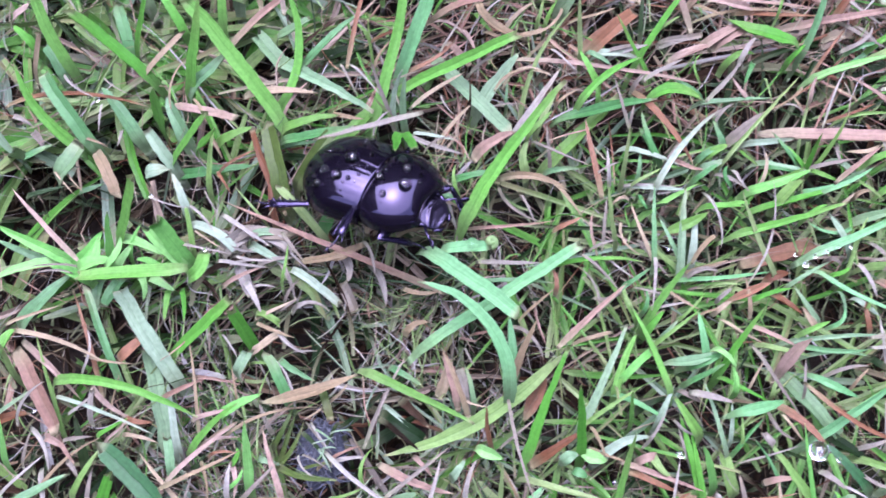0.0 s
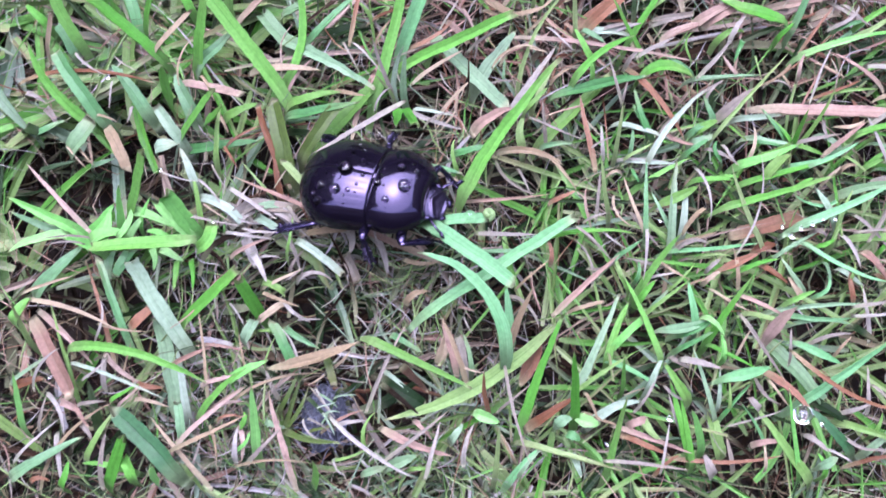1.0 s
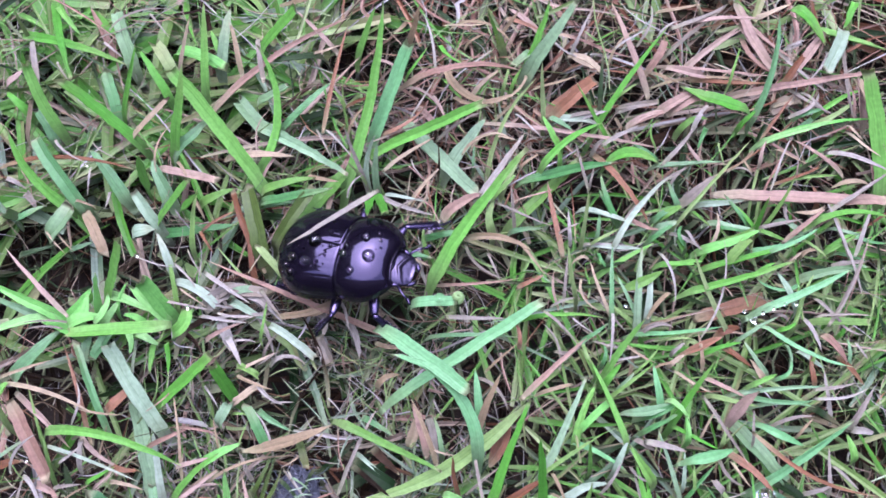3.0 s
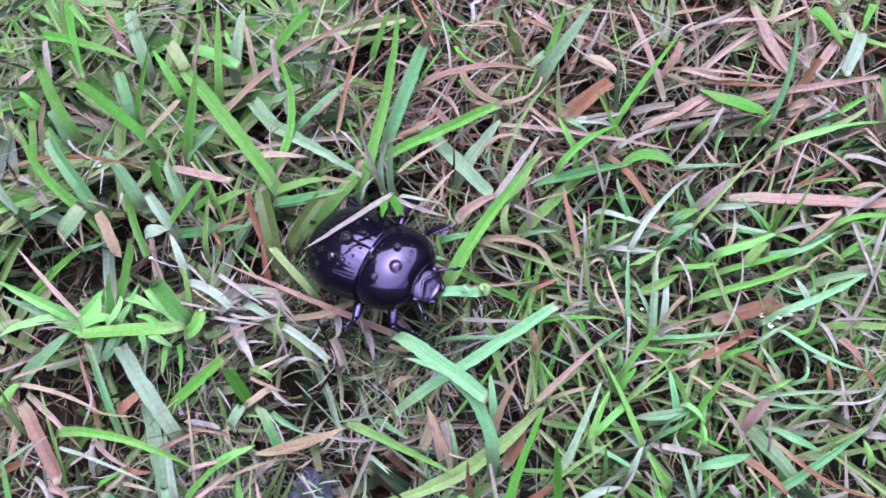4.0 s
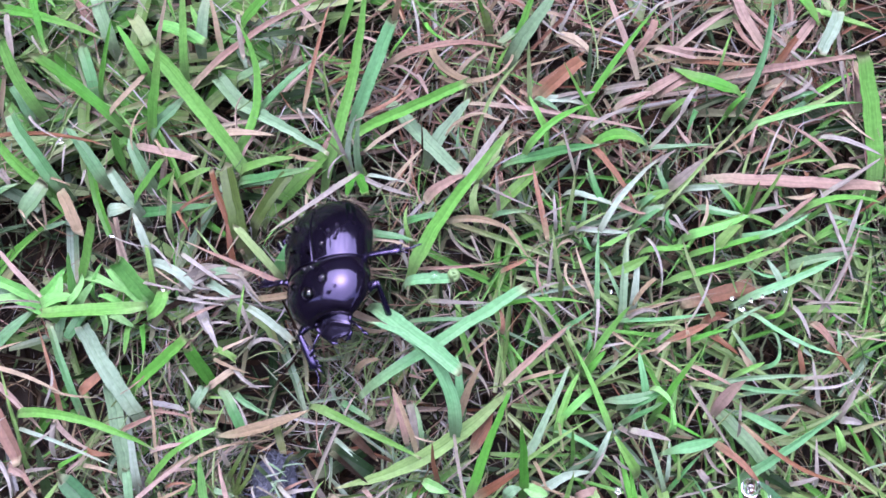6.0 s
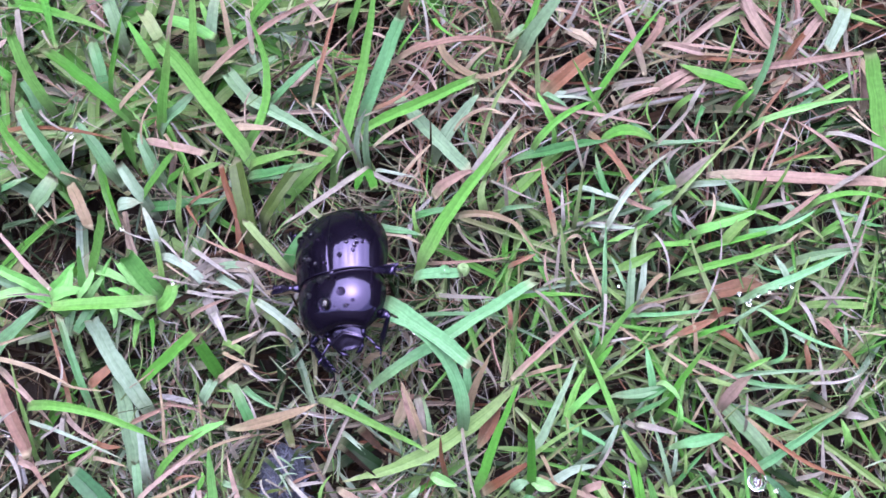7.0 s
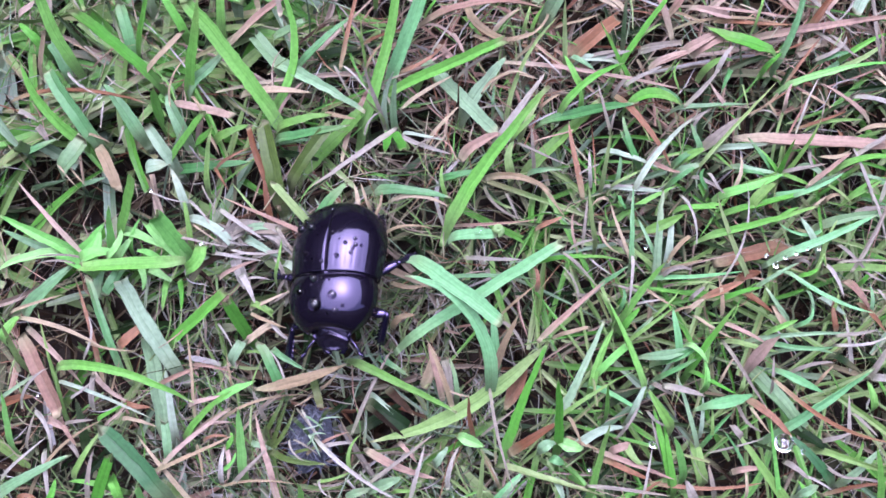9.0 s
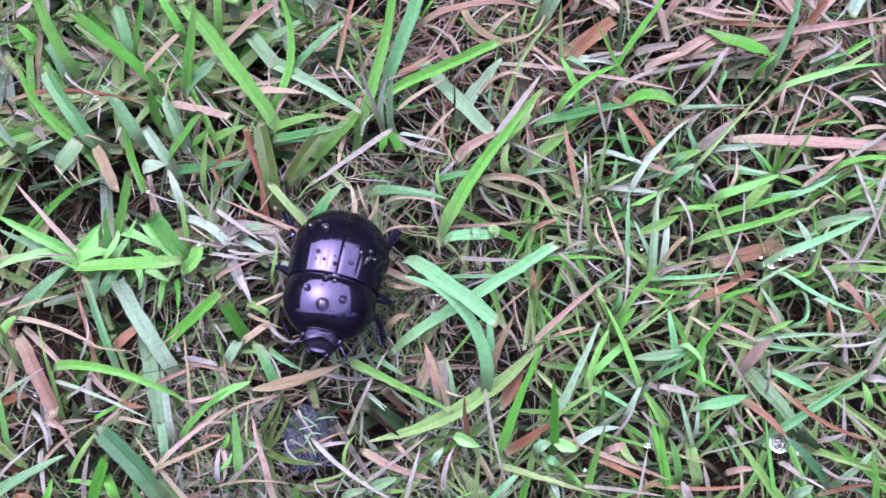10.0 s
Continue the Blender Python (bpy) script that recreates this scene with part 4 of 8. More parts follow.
blade("b", "p", 18.0, -8.7, -3.0, 38, -4, 7.2, 0.49, 54, -76, 0.6, clump)
blade("g", "p", 21.4, -12.0, -4.3, 61, -17, 10.7, 0.86, 36, 11, 1.8, clump)
blade("y", "p", 21.3, -11.0, -2.9, 127, -11, 4.5, 0.49, 74, -105, 0.6, clump)
blade("g", "p", 21.9, -12.1, -3.0, 57, -14, 4.1, 0.86, 79, -114, 0.6, clump)
blade("y", "p", 22.1, -13.6, -3.4, 32, 7, 7.5, 0.49, 52, -72, 0.6, clump)
blade("b", "p", 19.6, -7.1, -1.9, 7, 40, 4.2, 0.49, 76, -111, 0.6, clump)
clump = tuft(23.2, -6.9, -2.3, "tuft of yellow-green damp lawn grass")
blade("y", "p", 19.9, -7.0, -2.0, -107, 71, 4.2, 0.43, 67, -113, 0.6, clump)
blade("b", "p", 22.9, -6.0, 0.1, 91, -6, 9.5, 0.56, 22, -29, 0.6, clump)
blade("b", "p", 21.7, -9.9, -2.6, 36, 75, 3.5, 0.49, 90, -130, 0.6, clump)
blade("y", "p", 19.6, -3.3, -2.8, 117, -21, 9.3, 0.56, 62, -26, 1.8, clump)
blade("m", "p", 24.6, -6.0, -2.9, -12, 26, 11.5, 0.49, 38, -54, 0.6, clump)
blade("h", "p", 25.9, -7.1, -2.8, 93, -14, 11.3, 0.99, 43, -52, 0.6, clump)
blade("y", "p", 26.0, -5.3, -2.2, 165, -42, 5.2, 0.56, 62, -88, 0.6, clump)
blade("y", "p", 25.0, -10.9, -3.1, 28, 28, 5.4, 0.37, 63, -89, 0.6, clump)
clump = tuft(26.4, -7.6, -2.7, "tuft of pale blue-green damp lawn grass")
blade("b", "p", 23.4, -12.6, -3.1, 42, 4, 3.8, 0.55, 83, -122, 0.6, clump)
blade("y", "p", 28.5, -7.1, -2.5, 8, -16, 4.7, 0.31, 70, -109, 0.6, clump)
blade("h", "p", 27.1, -5.6, -2.4, 90, -12, 7.1, 0.87, 54, -71, 0.6, clump)
blade("b", "p", 26.6, -5.3, -2.6, 126, -18, 7.0, 0.50, 53, -70, 0.6, clump)
clump = tuft(35.9, -8.3, -1.9, "tuft of bright green damp lawn grass")
blade("g", "p", 32.5, -8.8, -2.9, 19, -6, 6.0, 0.55, 58, -86, 0.6, clump)
blade("b", "p", 36.5, -7.5, -2.5, 32, -5, 6.6, 0.49, 55, -77, 0.6, clump)
blade("y", "p", 37.2, -7.2, -3.3, 135, -23, 12.8, 0.62, 38, -3, 1.8, clump)
blade("b", "p", 37.0, -12.7, -3.4, -34, 51, 8.8, 0.61, 41, -60, 0.6, clump)
blade("g", "p", 37.4, -12.5, -1.0, 19, 7, 3.9, 0.61, 40, -74, 0.6, clump)
blade("y", "p", 38.5, -10.4, -3.1, 140, -5, 4.9, 0.43, 67, -96, 0.6, clump)
blade("m", "p", 37.9, -4.7, 0.5, 17, 11, 12.8, 0.93, 13, -21, 0.6, clump)
blade("g", "w", 29.9, -2.5, 0.9, 9, 12, 13.9, 0.87, 12, -20, 0.6, clump)
clump = tuft(42.4, -8.5, -2.5, "tuft of yellow-green damp lawn grass")
blade("h", "p", 40.5, -11.4, -2.7, 147, -38, 6.0, 0.61, 58, -79, 0.6, clump)
blade("m", "p", 41.0, -11.3, -3.0, -26, 140, 4.1, 0.49, 82, -121, 0.6, clump)
blade("y", "p", 44.5, -10.7, -2.4, 75, -8, 3.8, 0.49, 84, -121, 0.6, clump)
blade("b", "p", 42.3, -7.3, -2.6, -78, -7, 3.9, 0.43, 74, -125, 0.6, clump)
blade("h", "p", 43.8, -8.0, -2.6, -68, 46, 4.3, 0.61, 68, -111, 0.6, clump)
blade("y", "p", 42.7, -6.6, -2.1, 69, -5, 4.7, 0.49, 70, -99, 0.6, clump)
blade("g", "p", 41.4, -6.1, -1.8, -24, 78, 3.2, 0.55, 91, -136, 0.6, clump)
blade("y", "p", 43.3, -6.6, -2.5, 86, -31, 8.0, 0.56, 51, -67, 0.6, clump)
clump = tuft(45.7, -4.4, -2.1, "tuft of hoary grey-green damp lawn grass")
blade("g", "p", 48.1, -6.8, -2.1, 28, 57, 3.2, 0.49, 95, -138, 0.6, clump)
blade("b", "p", 49.1, -10.1, -2.8, 88, 5, 4.0, 0.49, 80, -113, 0.6, clump)
blade("y", "c", 44.6, -5.0, -2.5, -7, 7, 7.9, 0.86, 49, -75, 0.6, clump)
blade("h", "p", 44.1, -4.3, -1.8, 125, -11, 6.1, 0.87, 58, -79, 0.6, clump)
blade("m", "p", 44.8, 0.0, -1.8, -111, -127, 7.1, 0.43, 41, -60, 0.6, clump)
blade("h", "p", 43.6, -0.3, -1.8, 6, 3, 9.3, 0.99, 46, -68, 0.6, clump)
clump = tuft(-42.7, 5.3, -1.0, "tuft of dark olive damp lawn grass")
blade("d", "p", -44.0, 2.8, -1.1, -6, 33, 5.9, 0.75, 55, -81, 0.6, clump)
blade("h", "c", -40.5, 4.4, -0.6, 25, 47, 5.7, 2.14, 60, -83, 0.6, clump)
blade("b", "p", -44.3, 6.8, -0.2, -5, 48, 5.0, 0.88, 63, -92, 0.6, clump)
blade("b", "p", -38.7, 4.1, -2.6, -9, 44, 3.7, 0.63, 56, -86, 0.4, clump)
blade("d", "p", -45.9, 8.2, -0.7, -33, 21, 5.5, 1.26, 56, -89, 0.6, clump)
clump = tuft(-33.5, -4.1, -2.6, "tuft of pale lime green damp lawn grass")
blade("l", "p", -34.3, -5.1, -3.5, 67, -7, 10.9, 1.24, 64, 5, 2.2, clump)
blade("l", "p", -33.9, -5.7, -2.0, 38, 32, 5.1, 0.99, 65, -91, 0.6, clump)
blade("b", "c", -33.3, -5.1, -3.4, -94, -37, 4.3, 1.36, 49, -86, 0.4, clump)
blade("g", "c", -34.1, -3.3, -3.2, 53, 1, 12.4, 1.12, 54, 3, 2.2, clump)
blade("d", "p", -33.3, -3.4, -2.9, 66, -132, 3.3, 0.99, 69, -116, 0.4, clump)
blade("l", "p", -31.8, -4.3, -1.8, 86, -19, 5.0, 0.50, 71, -100, 0.6, clump)
blade("l", "p", -33.6, -1.5, -1.6, -15, -15, 6.7, 1.12, 51, -82, 0.6, clump)
clump = tuft(-31.2, 6.9, -1.2, "tuft of bright green damp lawn grass")
blade("h", "l", -31.1, 5.2, -0.3, 8, -0, 3.8, 1.57, 58, -97, 0.6, clump)
blade("b", "p", -29.5, 5.9, -2.8, -6, 19, 11.0, 1.25, 33, -46, 0.4, clump)
blade("g", "c", -29.2, 5.8, -1.6, 22, 2, 12.1, 0.95, 55, -1, 2.2, clump)
blade("b", "p", -31.4, 8.9, -2.0, 123, 7, 8.9, 1.52, 40, -50, 0.4, clump)
blade("h", "c", -27.0, 5.0, -0.9, 127, -2, 6.7, 1.26, 56, -75, 0.6, clump)
blade("g", "l", -29.2, 9.7, 0.4, 51, 7, 8.4, 1.65, 77, -0, 2.2, clump)
blade("b", "c", -35.7, 7.4, -1.2, 130, -9, 12.0, 1.52, 42, -52, 0.6, clump)
blade("g", "p", -36.2, 7.5, -1.1, 163, -60, 13.5, 1.20, 30, 7, 1.8, clump)
clump = tuft(-25.6, 3.7, -0.9, "tuft of hoary grey-green damp lawn grass")
blade("h", "c", -26.7, -0.0, -1.7, -8, -43, 8.2, 0.99, 46, -74, 0.6, clump)
blade("h", "p", -25.7, 0.1, -1.2, 105, 14, 6.4, 1.00, 58, -78, 0.6, clump)
blade("y", "p", -23.8, 2.6, -1.1, 87, -0, 8.3, 0.63, 51, -66, 0.6, clump)
blade("g", "l", -25.9, 7.9, 0.2, -10, 29, 6.2, 1.20, 53, 2, 1.8, clump)
blade("b", "p", -26.1, 8.2, -0.8, 117, -2, 7.0, 1.64, 54, -72, 0.6, clump)
clump = tuft(-14.8, 1.7, -2.2, "tuft of olive green damp lawn grass")
blade("y", "p", -17.5, -0.2, -1.4, 139, -12, 5.9, 0.31, 60, -83, 0.6, clump)
blade("o", "c", -15.3, 0.6, -1.9, 104, -1, 11.2, 1.88, 45, -55, 0.6, clump)
blade("o", "p", -15.2, 0.6, -1.7, 97, 3, 6.9, 0.75, 55, -73, 0.6, clump)
blade("o", "c", -15.1, 3.3, -1.2, 52, 3, 9.1, 1.38, 49, -64, 0.6, clump)
blade("b", "p", -12.2, -1.6, -3.2, 70, -27, 7.7, 1.50, 43, -56, 0.4, clump)
blade("y", "c", -14.6, 5.0, -3.3, 36, 17, 12.3, 1.58, 33, -40, 0.4, clump)
blade("y", "c", -10.9, -2.2, -1.9, 139, -10, 8.9, 0.87, 49, -65, 0.6, clump)
blade("d", "p", -17.5, 7.9, -2.7, -3, -14, 7.3, 0.88, 39, -61, 0.4, clump)
clump = tuft(-3.6, 8.4, -0.9, "tuft of hoary grey-green damp lawn grass")
blade("b", "p", -5.9, 3.5, -1.6, -11, 5, 9.9, 1.25, 41, -62, 0.6, clump)
blade("g", "p", -7.7, 8.8, -1.0, 64, 20, 23.7, 1.29, 23, 14, 2.2, clump)
blade("h", "p", -3.6, 9.7, -1.0, 121, -88, 8.8, 0.70, 31, 40, 1.8, clump)
blade("h", "p", -2.9, 9.7, -0.6, 108, -38, 7.9, 0.82, 69, -23, 1.8, clump)
blade("y", "p", -3.8, 10.2, -0.4, 117, 81, 6.9, 0.38, 49, 31, 1.8, clump)
blade("h", "p", -2.6, 10.0, -0.2, -33, 33, 6.2, 0.50, 51, -79, 0.6, clump)
blade("b", "p", 1.6, 4.4, -0.9, -3, 22, 6.1, 0.88, 57, -84, 0.6, clump)
blade("g", "c", -3.7, 10.8, -1.3, -66, -12, 10.9, 0.95, 56, -3, 2.2, clump)
clump = tuft(10.3, 8.4, -0.8, "tuft of yellow-green damp lawn grass")
blade("y", "p", 10.2, 5.2, -2.0, 121, -63, 4.9, 1.01, 52, -71, 0.4, clump)
blade("y", "c", 10.9, 5.4, -2.8, 39, 5, 13.4, 1.39, 31, -38, 0.4, clump)
blade("b", "p", 11.6, 5.3, -1.0, -4, 11, 4.9, 0.63, 65, -99, 0.6, clump)
blade("y", "p", 9.8, 8.9, -0.0, 30, 22, 4.9, 0.63, 67, -95, 0.6, clump)
blade("y", "p", 10.9, 9.2, -0.5, 61, 2, 7.2, 0.63, 54, -71, 0.6, clump)
blade("y", "p", 9.4, 10.6, -1.0, 88, -52, 14.4, 0.51, 34, -4, 1.8, clump)
blade("b", "l", 12.0, 10.6, 0.6, 10, 3, 12.5, 1.14, 17, -27, 0.6, clump)
blade("b", "p", 7.9, 12.4, 0.3, 93, -12, 3.7, 0.32, 85, -122, 0.6, clump)
clump = tuft(10.9, -5.0, -2.8, "single shoot of bright green damp lawn grass")
blade("g", "p", 10.9, -5.0, -2.8, 10, -16, 11.9, 0.56, 39, -57, 0.6, clump)
clump = tuft(21.1, 3.1, -1.0, "tuft of yellow-green damp lawn grass")
blade("h", "p", 19.8, 4.3, -1.6, -27, 34, 8.3, 0.56, 47, -71, 0.6, clump)
blade("y", "p", 20.1, 3.5, -1.8, 86, -5, 8.1, 0.50, 50, 10, 1.8, clump)
blade("y", "p", 20.7, 3.6, -0.6, 14, 19, 4.8, 0.38, 67, -98, 0.6, clump)
blade("y", "p", 20.0, 3.1, -1.9, 87, -4, 8.8, 0.50, 65, -25, 1.8, clump)
blade("b", "p", 21.7, 4.1, -0.9, 78, 9, 4.1, 0.50, 79, -112, 0.6, clump)
blade("b", "p", 22.0, 2.9, -0.9, -122, 99, 3.3, 0.44, 83, -139, 0.6, clump)
blade("d", "p", 21.1, 1.0, -1.4, -7, 27, 4.8, 0.56, 67, -101, 0.6, clump)
blade("h", "p", 23.0, 2.2, 1.0, 64, -26, 11.6, 0.69, 19, -26, 0.6, clump)
clump = tuft(24.7, 2.5, -1.0, "tuft of pale blue-green damp lawn grass")
blade("g", "p", 20.7, -0.3, -2.3, 28, 1, 9.3, 0.68, 45, -62, 0.6, clump)
blade("y", "l", 23.8, -1.6, -0.7, 7, 29, 6.0, 1.05, 36, -56, 0.6, clump)
blade("b", "p", 24.7, 5.4, -0.6, 136, -46, 7.6, 0.76, 53, -70, 0.6, clump)
blade("b", "p", 24.0, 6.2, -0.7, 128, -18, 5.1, 0.56, 68, -95, 0.6, clump)
blade("g", "p", 28.0, 1.3, -1.0, -10, 14, 5.4, 0.68, 61, -93, 0.6, clump)
blade("b", "p", 27.2, 3.9, -0.8, 18, 26, 5.0, 0.62, 70, -103, 0.6, clump)
clump = tuft(30.1, 4.8, -0.4, "tuft of pale blue-green damp lawn grass")
blade("b", "p", 28.2, 5.4, -0.5, -9, 44, 3.9, 0.88, 76, -115, 0.6, clump)
blade("b", "p", 28.0, 6.2, -0.4, 27, 8, 4.1, 0.75, 78, -115, 0.6, clump)
blade("y", "p", 28.5, 6.6, -0.2, 7, 29, 4.0, 1.07, 78, -116, 0.6, clump)
blade("y", "p", 29.9, 4.9, 1.5, 47, 0, 14.1, 0.44, 18, -25, 0.6, clump)
blade("b", "p", 31.2, 7.5, -0.0, 137, -42, 4.3, 0.76, 74, -104, 0.6, clump)
blade("b", "p", 32.1, 3.4, -0.7, -151, -181, 4.1, 0.62, 71, -104, 0.6, clump)
blade("g", "p", 30.4, 1.4, -1.2, -3, 11, 4.0, 0.56, 79, -123, 0.6, clump)
blade("l", "p", 32.6, 3.1, -1.5, -5, 39, 8.7, 1.06, 45, -63, 0.6, clump)
clump = tuft(35.6, 2.8, -1.1, "tuft of yellow-green damp lawn grass")
blade("g", "p", 32.7, 1.0, -1.9, 4, 15, 12.6, 0.75, 37, -51, 0.6, clump)
blade("y", "p", 35.3, 1.7, -1.0, -38, 108, 4.2, 0.62, 67, -99, 0.6, clump)
blade("y", "c", 35.8, 0.8, -1.0, 58, -23, 5.4, 1.12, 64, -90, 0.6, clump)
blade("y", "p", 35.1, 3.8, -1.0, -6, 48, 5.5, 0.87, 58, -83, 0.6, clump)
blade("b", "p", 34.7, 5.8, -0.6, -34, 36, 4.8, 0.56, 63, -99, 0.6, clump)
blade("b", "p", 34.0, 6.7, -1.3, -32, 30, 7.6, 0.88, 48, -74, 0.6, clump)
blade("m", "p", 38.4, 2.8, -1.4, -9, 34, 6.3, 0.87, 55, -82, 0.6, clump)
blade("g", "p", 39.1, -0.1, -0.9, 40, -20, 3.7, 0.50, 86, -129, 0.6, clump)
clump = tuft(39.8, -0.2, 0.1, "tuft of mint green damp lawn grass")
blade("m", "p", 38.9, -5.2, 0.4, -49, 42, 11.6, 0.55, 7, -20, 0.6, clump)
blade("m", "p", 40.0, 2.1, 1.3, 8, 32, 7.2, 0.50, 21, -35, 0.6, clump)
blade("b", "p", 40.5, 2.6, -1.4, 20, 10, 7.3, 0.44, 52, -73, 0.6, clump)
clump = tuft(41.2, 5.2, -0.6, "tuft of bright green damp lawn grass")
blade("b", "p", 39.3, 5.2, -0.6, 143, -26, 5.8, 0.63, 60, -82, 0.6, clump)
blade("y", "p", 39.5, 5.5, -0.7, -40, 25, 4.6, 0.56, 64, -103, 0.6, clump)
blade("g", "p", 39.6, 4.7, -1.2, 82, -4, 6.8, 0.57, 65, 4, 1.8, clump)
blade("y", "p", 39.9, 4.9, -1.9, 40, 30, 9.3, 0.50, 62, -26, 1.8, clump)
blade("g", "p", 40.0, 5.1, -0.8, 150, -32, 5.1, 0.57, 64, -90, 0.6, clump)
blade("h", "c", 41.8, 6.5, -0.8, -13, -51, 5.1, 0.57, 66, -111, 0.6, clump)
blade("y", "p", 44.5, 4.5, -0.8, -53, 18, 4.9, 0.37, 62, -102, 0.6, clump)
blade("g", "p", 45.1, 5.2, 1.8, 24, -38, 9.4, 0.69, 18, -36, 0.6, clump)
clump = tuft(48.0, 3.8, -0.9, "tuft of pale blue-green damp lawn grass")
blade("g", "p", 47.0, 2.5, -1.2, 15, 24, 5.8, 0.44, 61, -87, 0.6, clump)
blade("g", "p", 47.3, 2.6, -1.4, 47, -37, 5.8, 0.50, 64, -94, 0.6, clump)
blade("b", "p", 48.4, 2.7, -0.8, -49, 52, 4.3, 0.50, 69, -109, 0.6, clump)
blade("b", "p", 47.8, 5.7, -0.7, -43, 44, 5.0, 0.44, 61, -96, 0.6, clump)
blade("b", "p", 49.4, 5.4, -0.7, -62, 75, 6.2, 0.50, 52, -82, 0.6, clump)
clump = tuft(-37.7, 17.7, 0.2, "tuft of bright green damp lawn grass")
blade("b", "c", -40.4, 15.9, -0.6, 103, 31, 5.6, 1.15, 49, -67, 0.4, clump)
blade("g", "c", -38.9, 16.3, -0.3, 127, -23, 10.8, 1.28, 43, -2, 1.8, clump)
blade("d", "p", -37.6, 18.6, 1.2, 136, -5, 6.5, 0.58, 56, -78, 0.6, clump)
blade("g", "p", -42.8, 19.0, 1.3, 137, 3, 4.8, 1.03, 71, -103, 0.6, clump)
blade("b", "c", -33.2, 18.2, -0.7, 97, 17, 7.7, 1.28, 42, -54, 0.4, clump)
blade("g", "p", -33.0, 18.4, 0.0, 51, 6, 12.1, 0.71, 59, -5, 2.2, clump)
clump = tuft(-26.1, 15.2, 0.1, "tuft of bright green damp lawn grass")
blade("g", "c", -29.3, 14.9, -0.2, 138, 16, 13.1, 1.22, 28, 10, 1.8, clump)
blade("b", "p", -27.0, 13.9, 0.4, 31, 20, 7.7, 1.40, 52, -70, 0.6, clump)
blade("g", "p", -26.7, 13.3, -0.4, 65, 10, 13.4, 1.28, 57, -12, 2.2, clump)
blade("g", "p", -26.4, 20.1, 0.7, 123, 1, 8.7, 1.03, 49, -63, 0.6, clump)
blade("g", "p", -23.1, 20.4, 0.6, 85, 2, 12.2, 1.03, 41, -6, 1.8, clump)
blade("y", "p", -23.8, 8.5, -0.7, 18, 5, 5.7, 1.01, 60, -88, 0.6, clump)
clump = tuft(-16.6, 11.4, -0.8, "tuft of pale blue-green damp lawn grass")
blade("g", "p", -18.9, 10.7, -0.6, 33, 96, 18.2, 1.09, 14, 26, 1.8, clump)
blade("y", "p", -16.9, 10.0, -0.3, 9, 3, 7.8, 1.01, 49, -71, 0.6, clump)
blade("b", "p", -17.8, 8.7, -2.4, 5, 1, 7.5, 0.57, 39, -57, 0.4, clump)
blade("b", "p", -17.3, 8.8, -0.7, -4, 23, 10.0, 1.14, 40, -56, 0.6, clump)
blade("g", "c", -14.6, 8.6, -0.9, 125, 10, 19.9, 1.59, 28, -8, 1.8, clump)
blade("h", "c", -15.3, 16.5, -0.8, 135, -7, 7.3, 1.66, 42, -55, 0.4, clump)
blade("b", "p", -15.2, 16.4, 0.1, 37, 10, 10.2, 0.90, 44, -58, 0.6, clump)
clump = tuft(-4.6, 15.7, -0.2, "tuft of bright green damp lawn grass")
blade("g", "c", -6.0, 13.8, -0.4, 14, 3, 17.2, 1.15, 29, -9, 1.8, clump)
blade("m", "c", -4.3, 14.2, -0.4, 68, -7, 14.4, 1.54, 29, 8, 1.8, clump)
blade("y", "p", -5.9, 15.8, -0.1, 112, -28, 8.6, 0.32, 44, 15, 1.8, clump)
blade("g", "p", -3.4, 10.8, -1.3, -96, 7, 10.9, 1.26, 60, -11, 2.2, clump)
blade("y", "p", -6.8, 19.9, 1.6, 125, 10, 3.2, 0.51, 100, -148, 0.6, clump)
blade("h", "c", -1.2, 19.9, -0.3, -53, 10, 14.7, 1.52, 27, -47, 0.6, clump)
clump = tuft(4.0, 11.5, -0.5, "single shoot of hoary grey-green damp lawn grass")
blade("h", "p", 4.0, 11.5, -0.5, 47, 8, 9.6, 1.59, 47, -62, 0.6, clump)
clump = tuft(17.6, 14.4, 0.6, "tuft of bright green damp lawn grass")
blade("g", "p", 15.0, 11.2, 2.7, 53, -30, 9.5, 0.83, 21, -33, 0.6, clump)
blade("g", "p", 17.8, 12.6, 0.2, 87, 17, 3.8, 0.57, 84, -121, 0.6, clump)
blade("g", "p", 18.2, 14.1, 0.7, 131, -23, 5.8, 0.76, 61, -83, 0.6, clump)
blade("h", "p", 19.5, 8.3, -0.9, -32, 21, 8.1, 0.88, 49, -78, 0.6, clump)
blade("y", "p", 16.2, 17.1, 0.3, 98, -4, 8.9, 0.58, 46, 9, 1.8, clump)
blade("g", "p", 20.8, 15.5, -0.3, 57, -11, 16.5, 0.71, 29, -2, 1.8, clump)
blade("h", "p", 16.8, 18.3, 0.7, -6, -8, 6.5, 0.96, 53, -81, 0.6, clump)
blade("b", "p", 16.3, 18.5, 1.4, -48, 28, 4.3, 0.76, 70, -113, 0.6, clump)
clump = tuft(25.7, 15.3, 0.7, "tuft of bright green damp lawn grass")
blade("g", "l", 22.6, 12.7, 0.6, 43, -82, 7.2, 1.27, 34, -60, 0.6, clump)
blade("g", "p", 24.4, 15.2, -0.6, 140, -13, 10.1, 0.58, 49, -9, 1.8, clump)
blade("b", "p", 27.7, 13.2, -0.6, -15, 28, 9.5, 0.76, 42, -62, 0.6, clump)
blade("d", "p", 22.6, 18.9, 1.0, 94, -16, 7.8, 0.58, 52, -68, 0.6, clump)
blade("y", "p", 28.9, 13.9, 2.6, 154, -128, 4.6, 0.25, 38, -64, 0.6, clump)
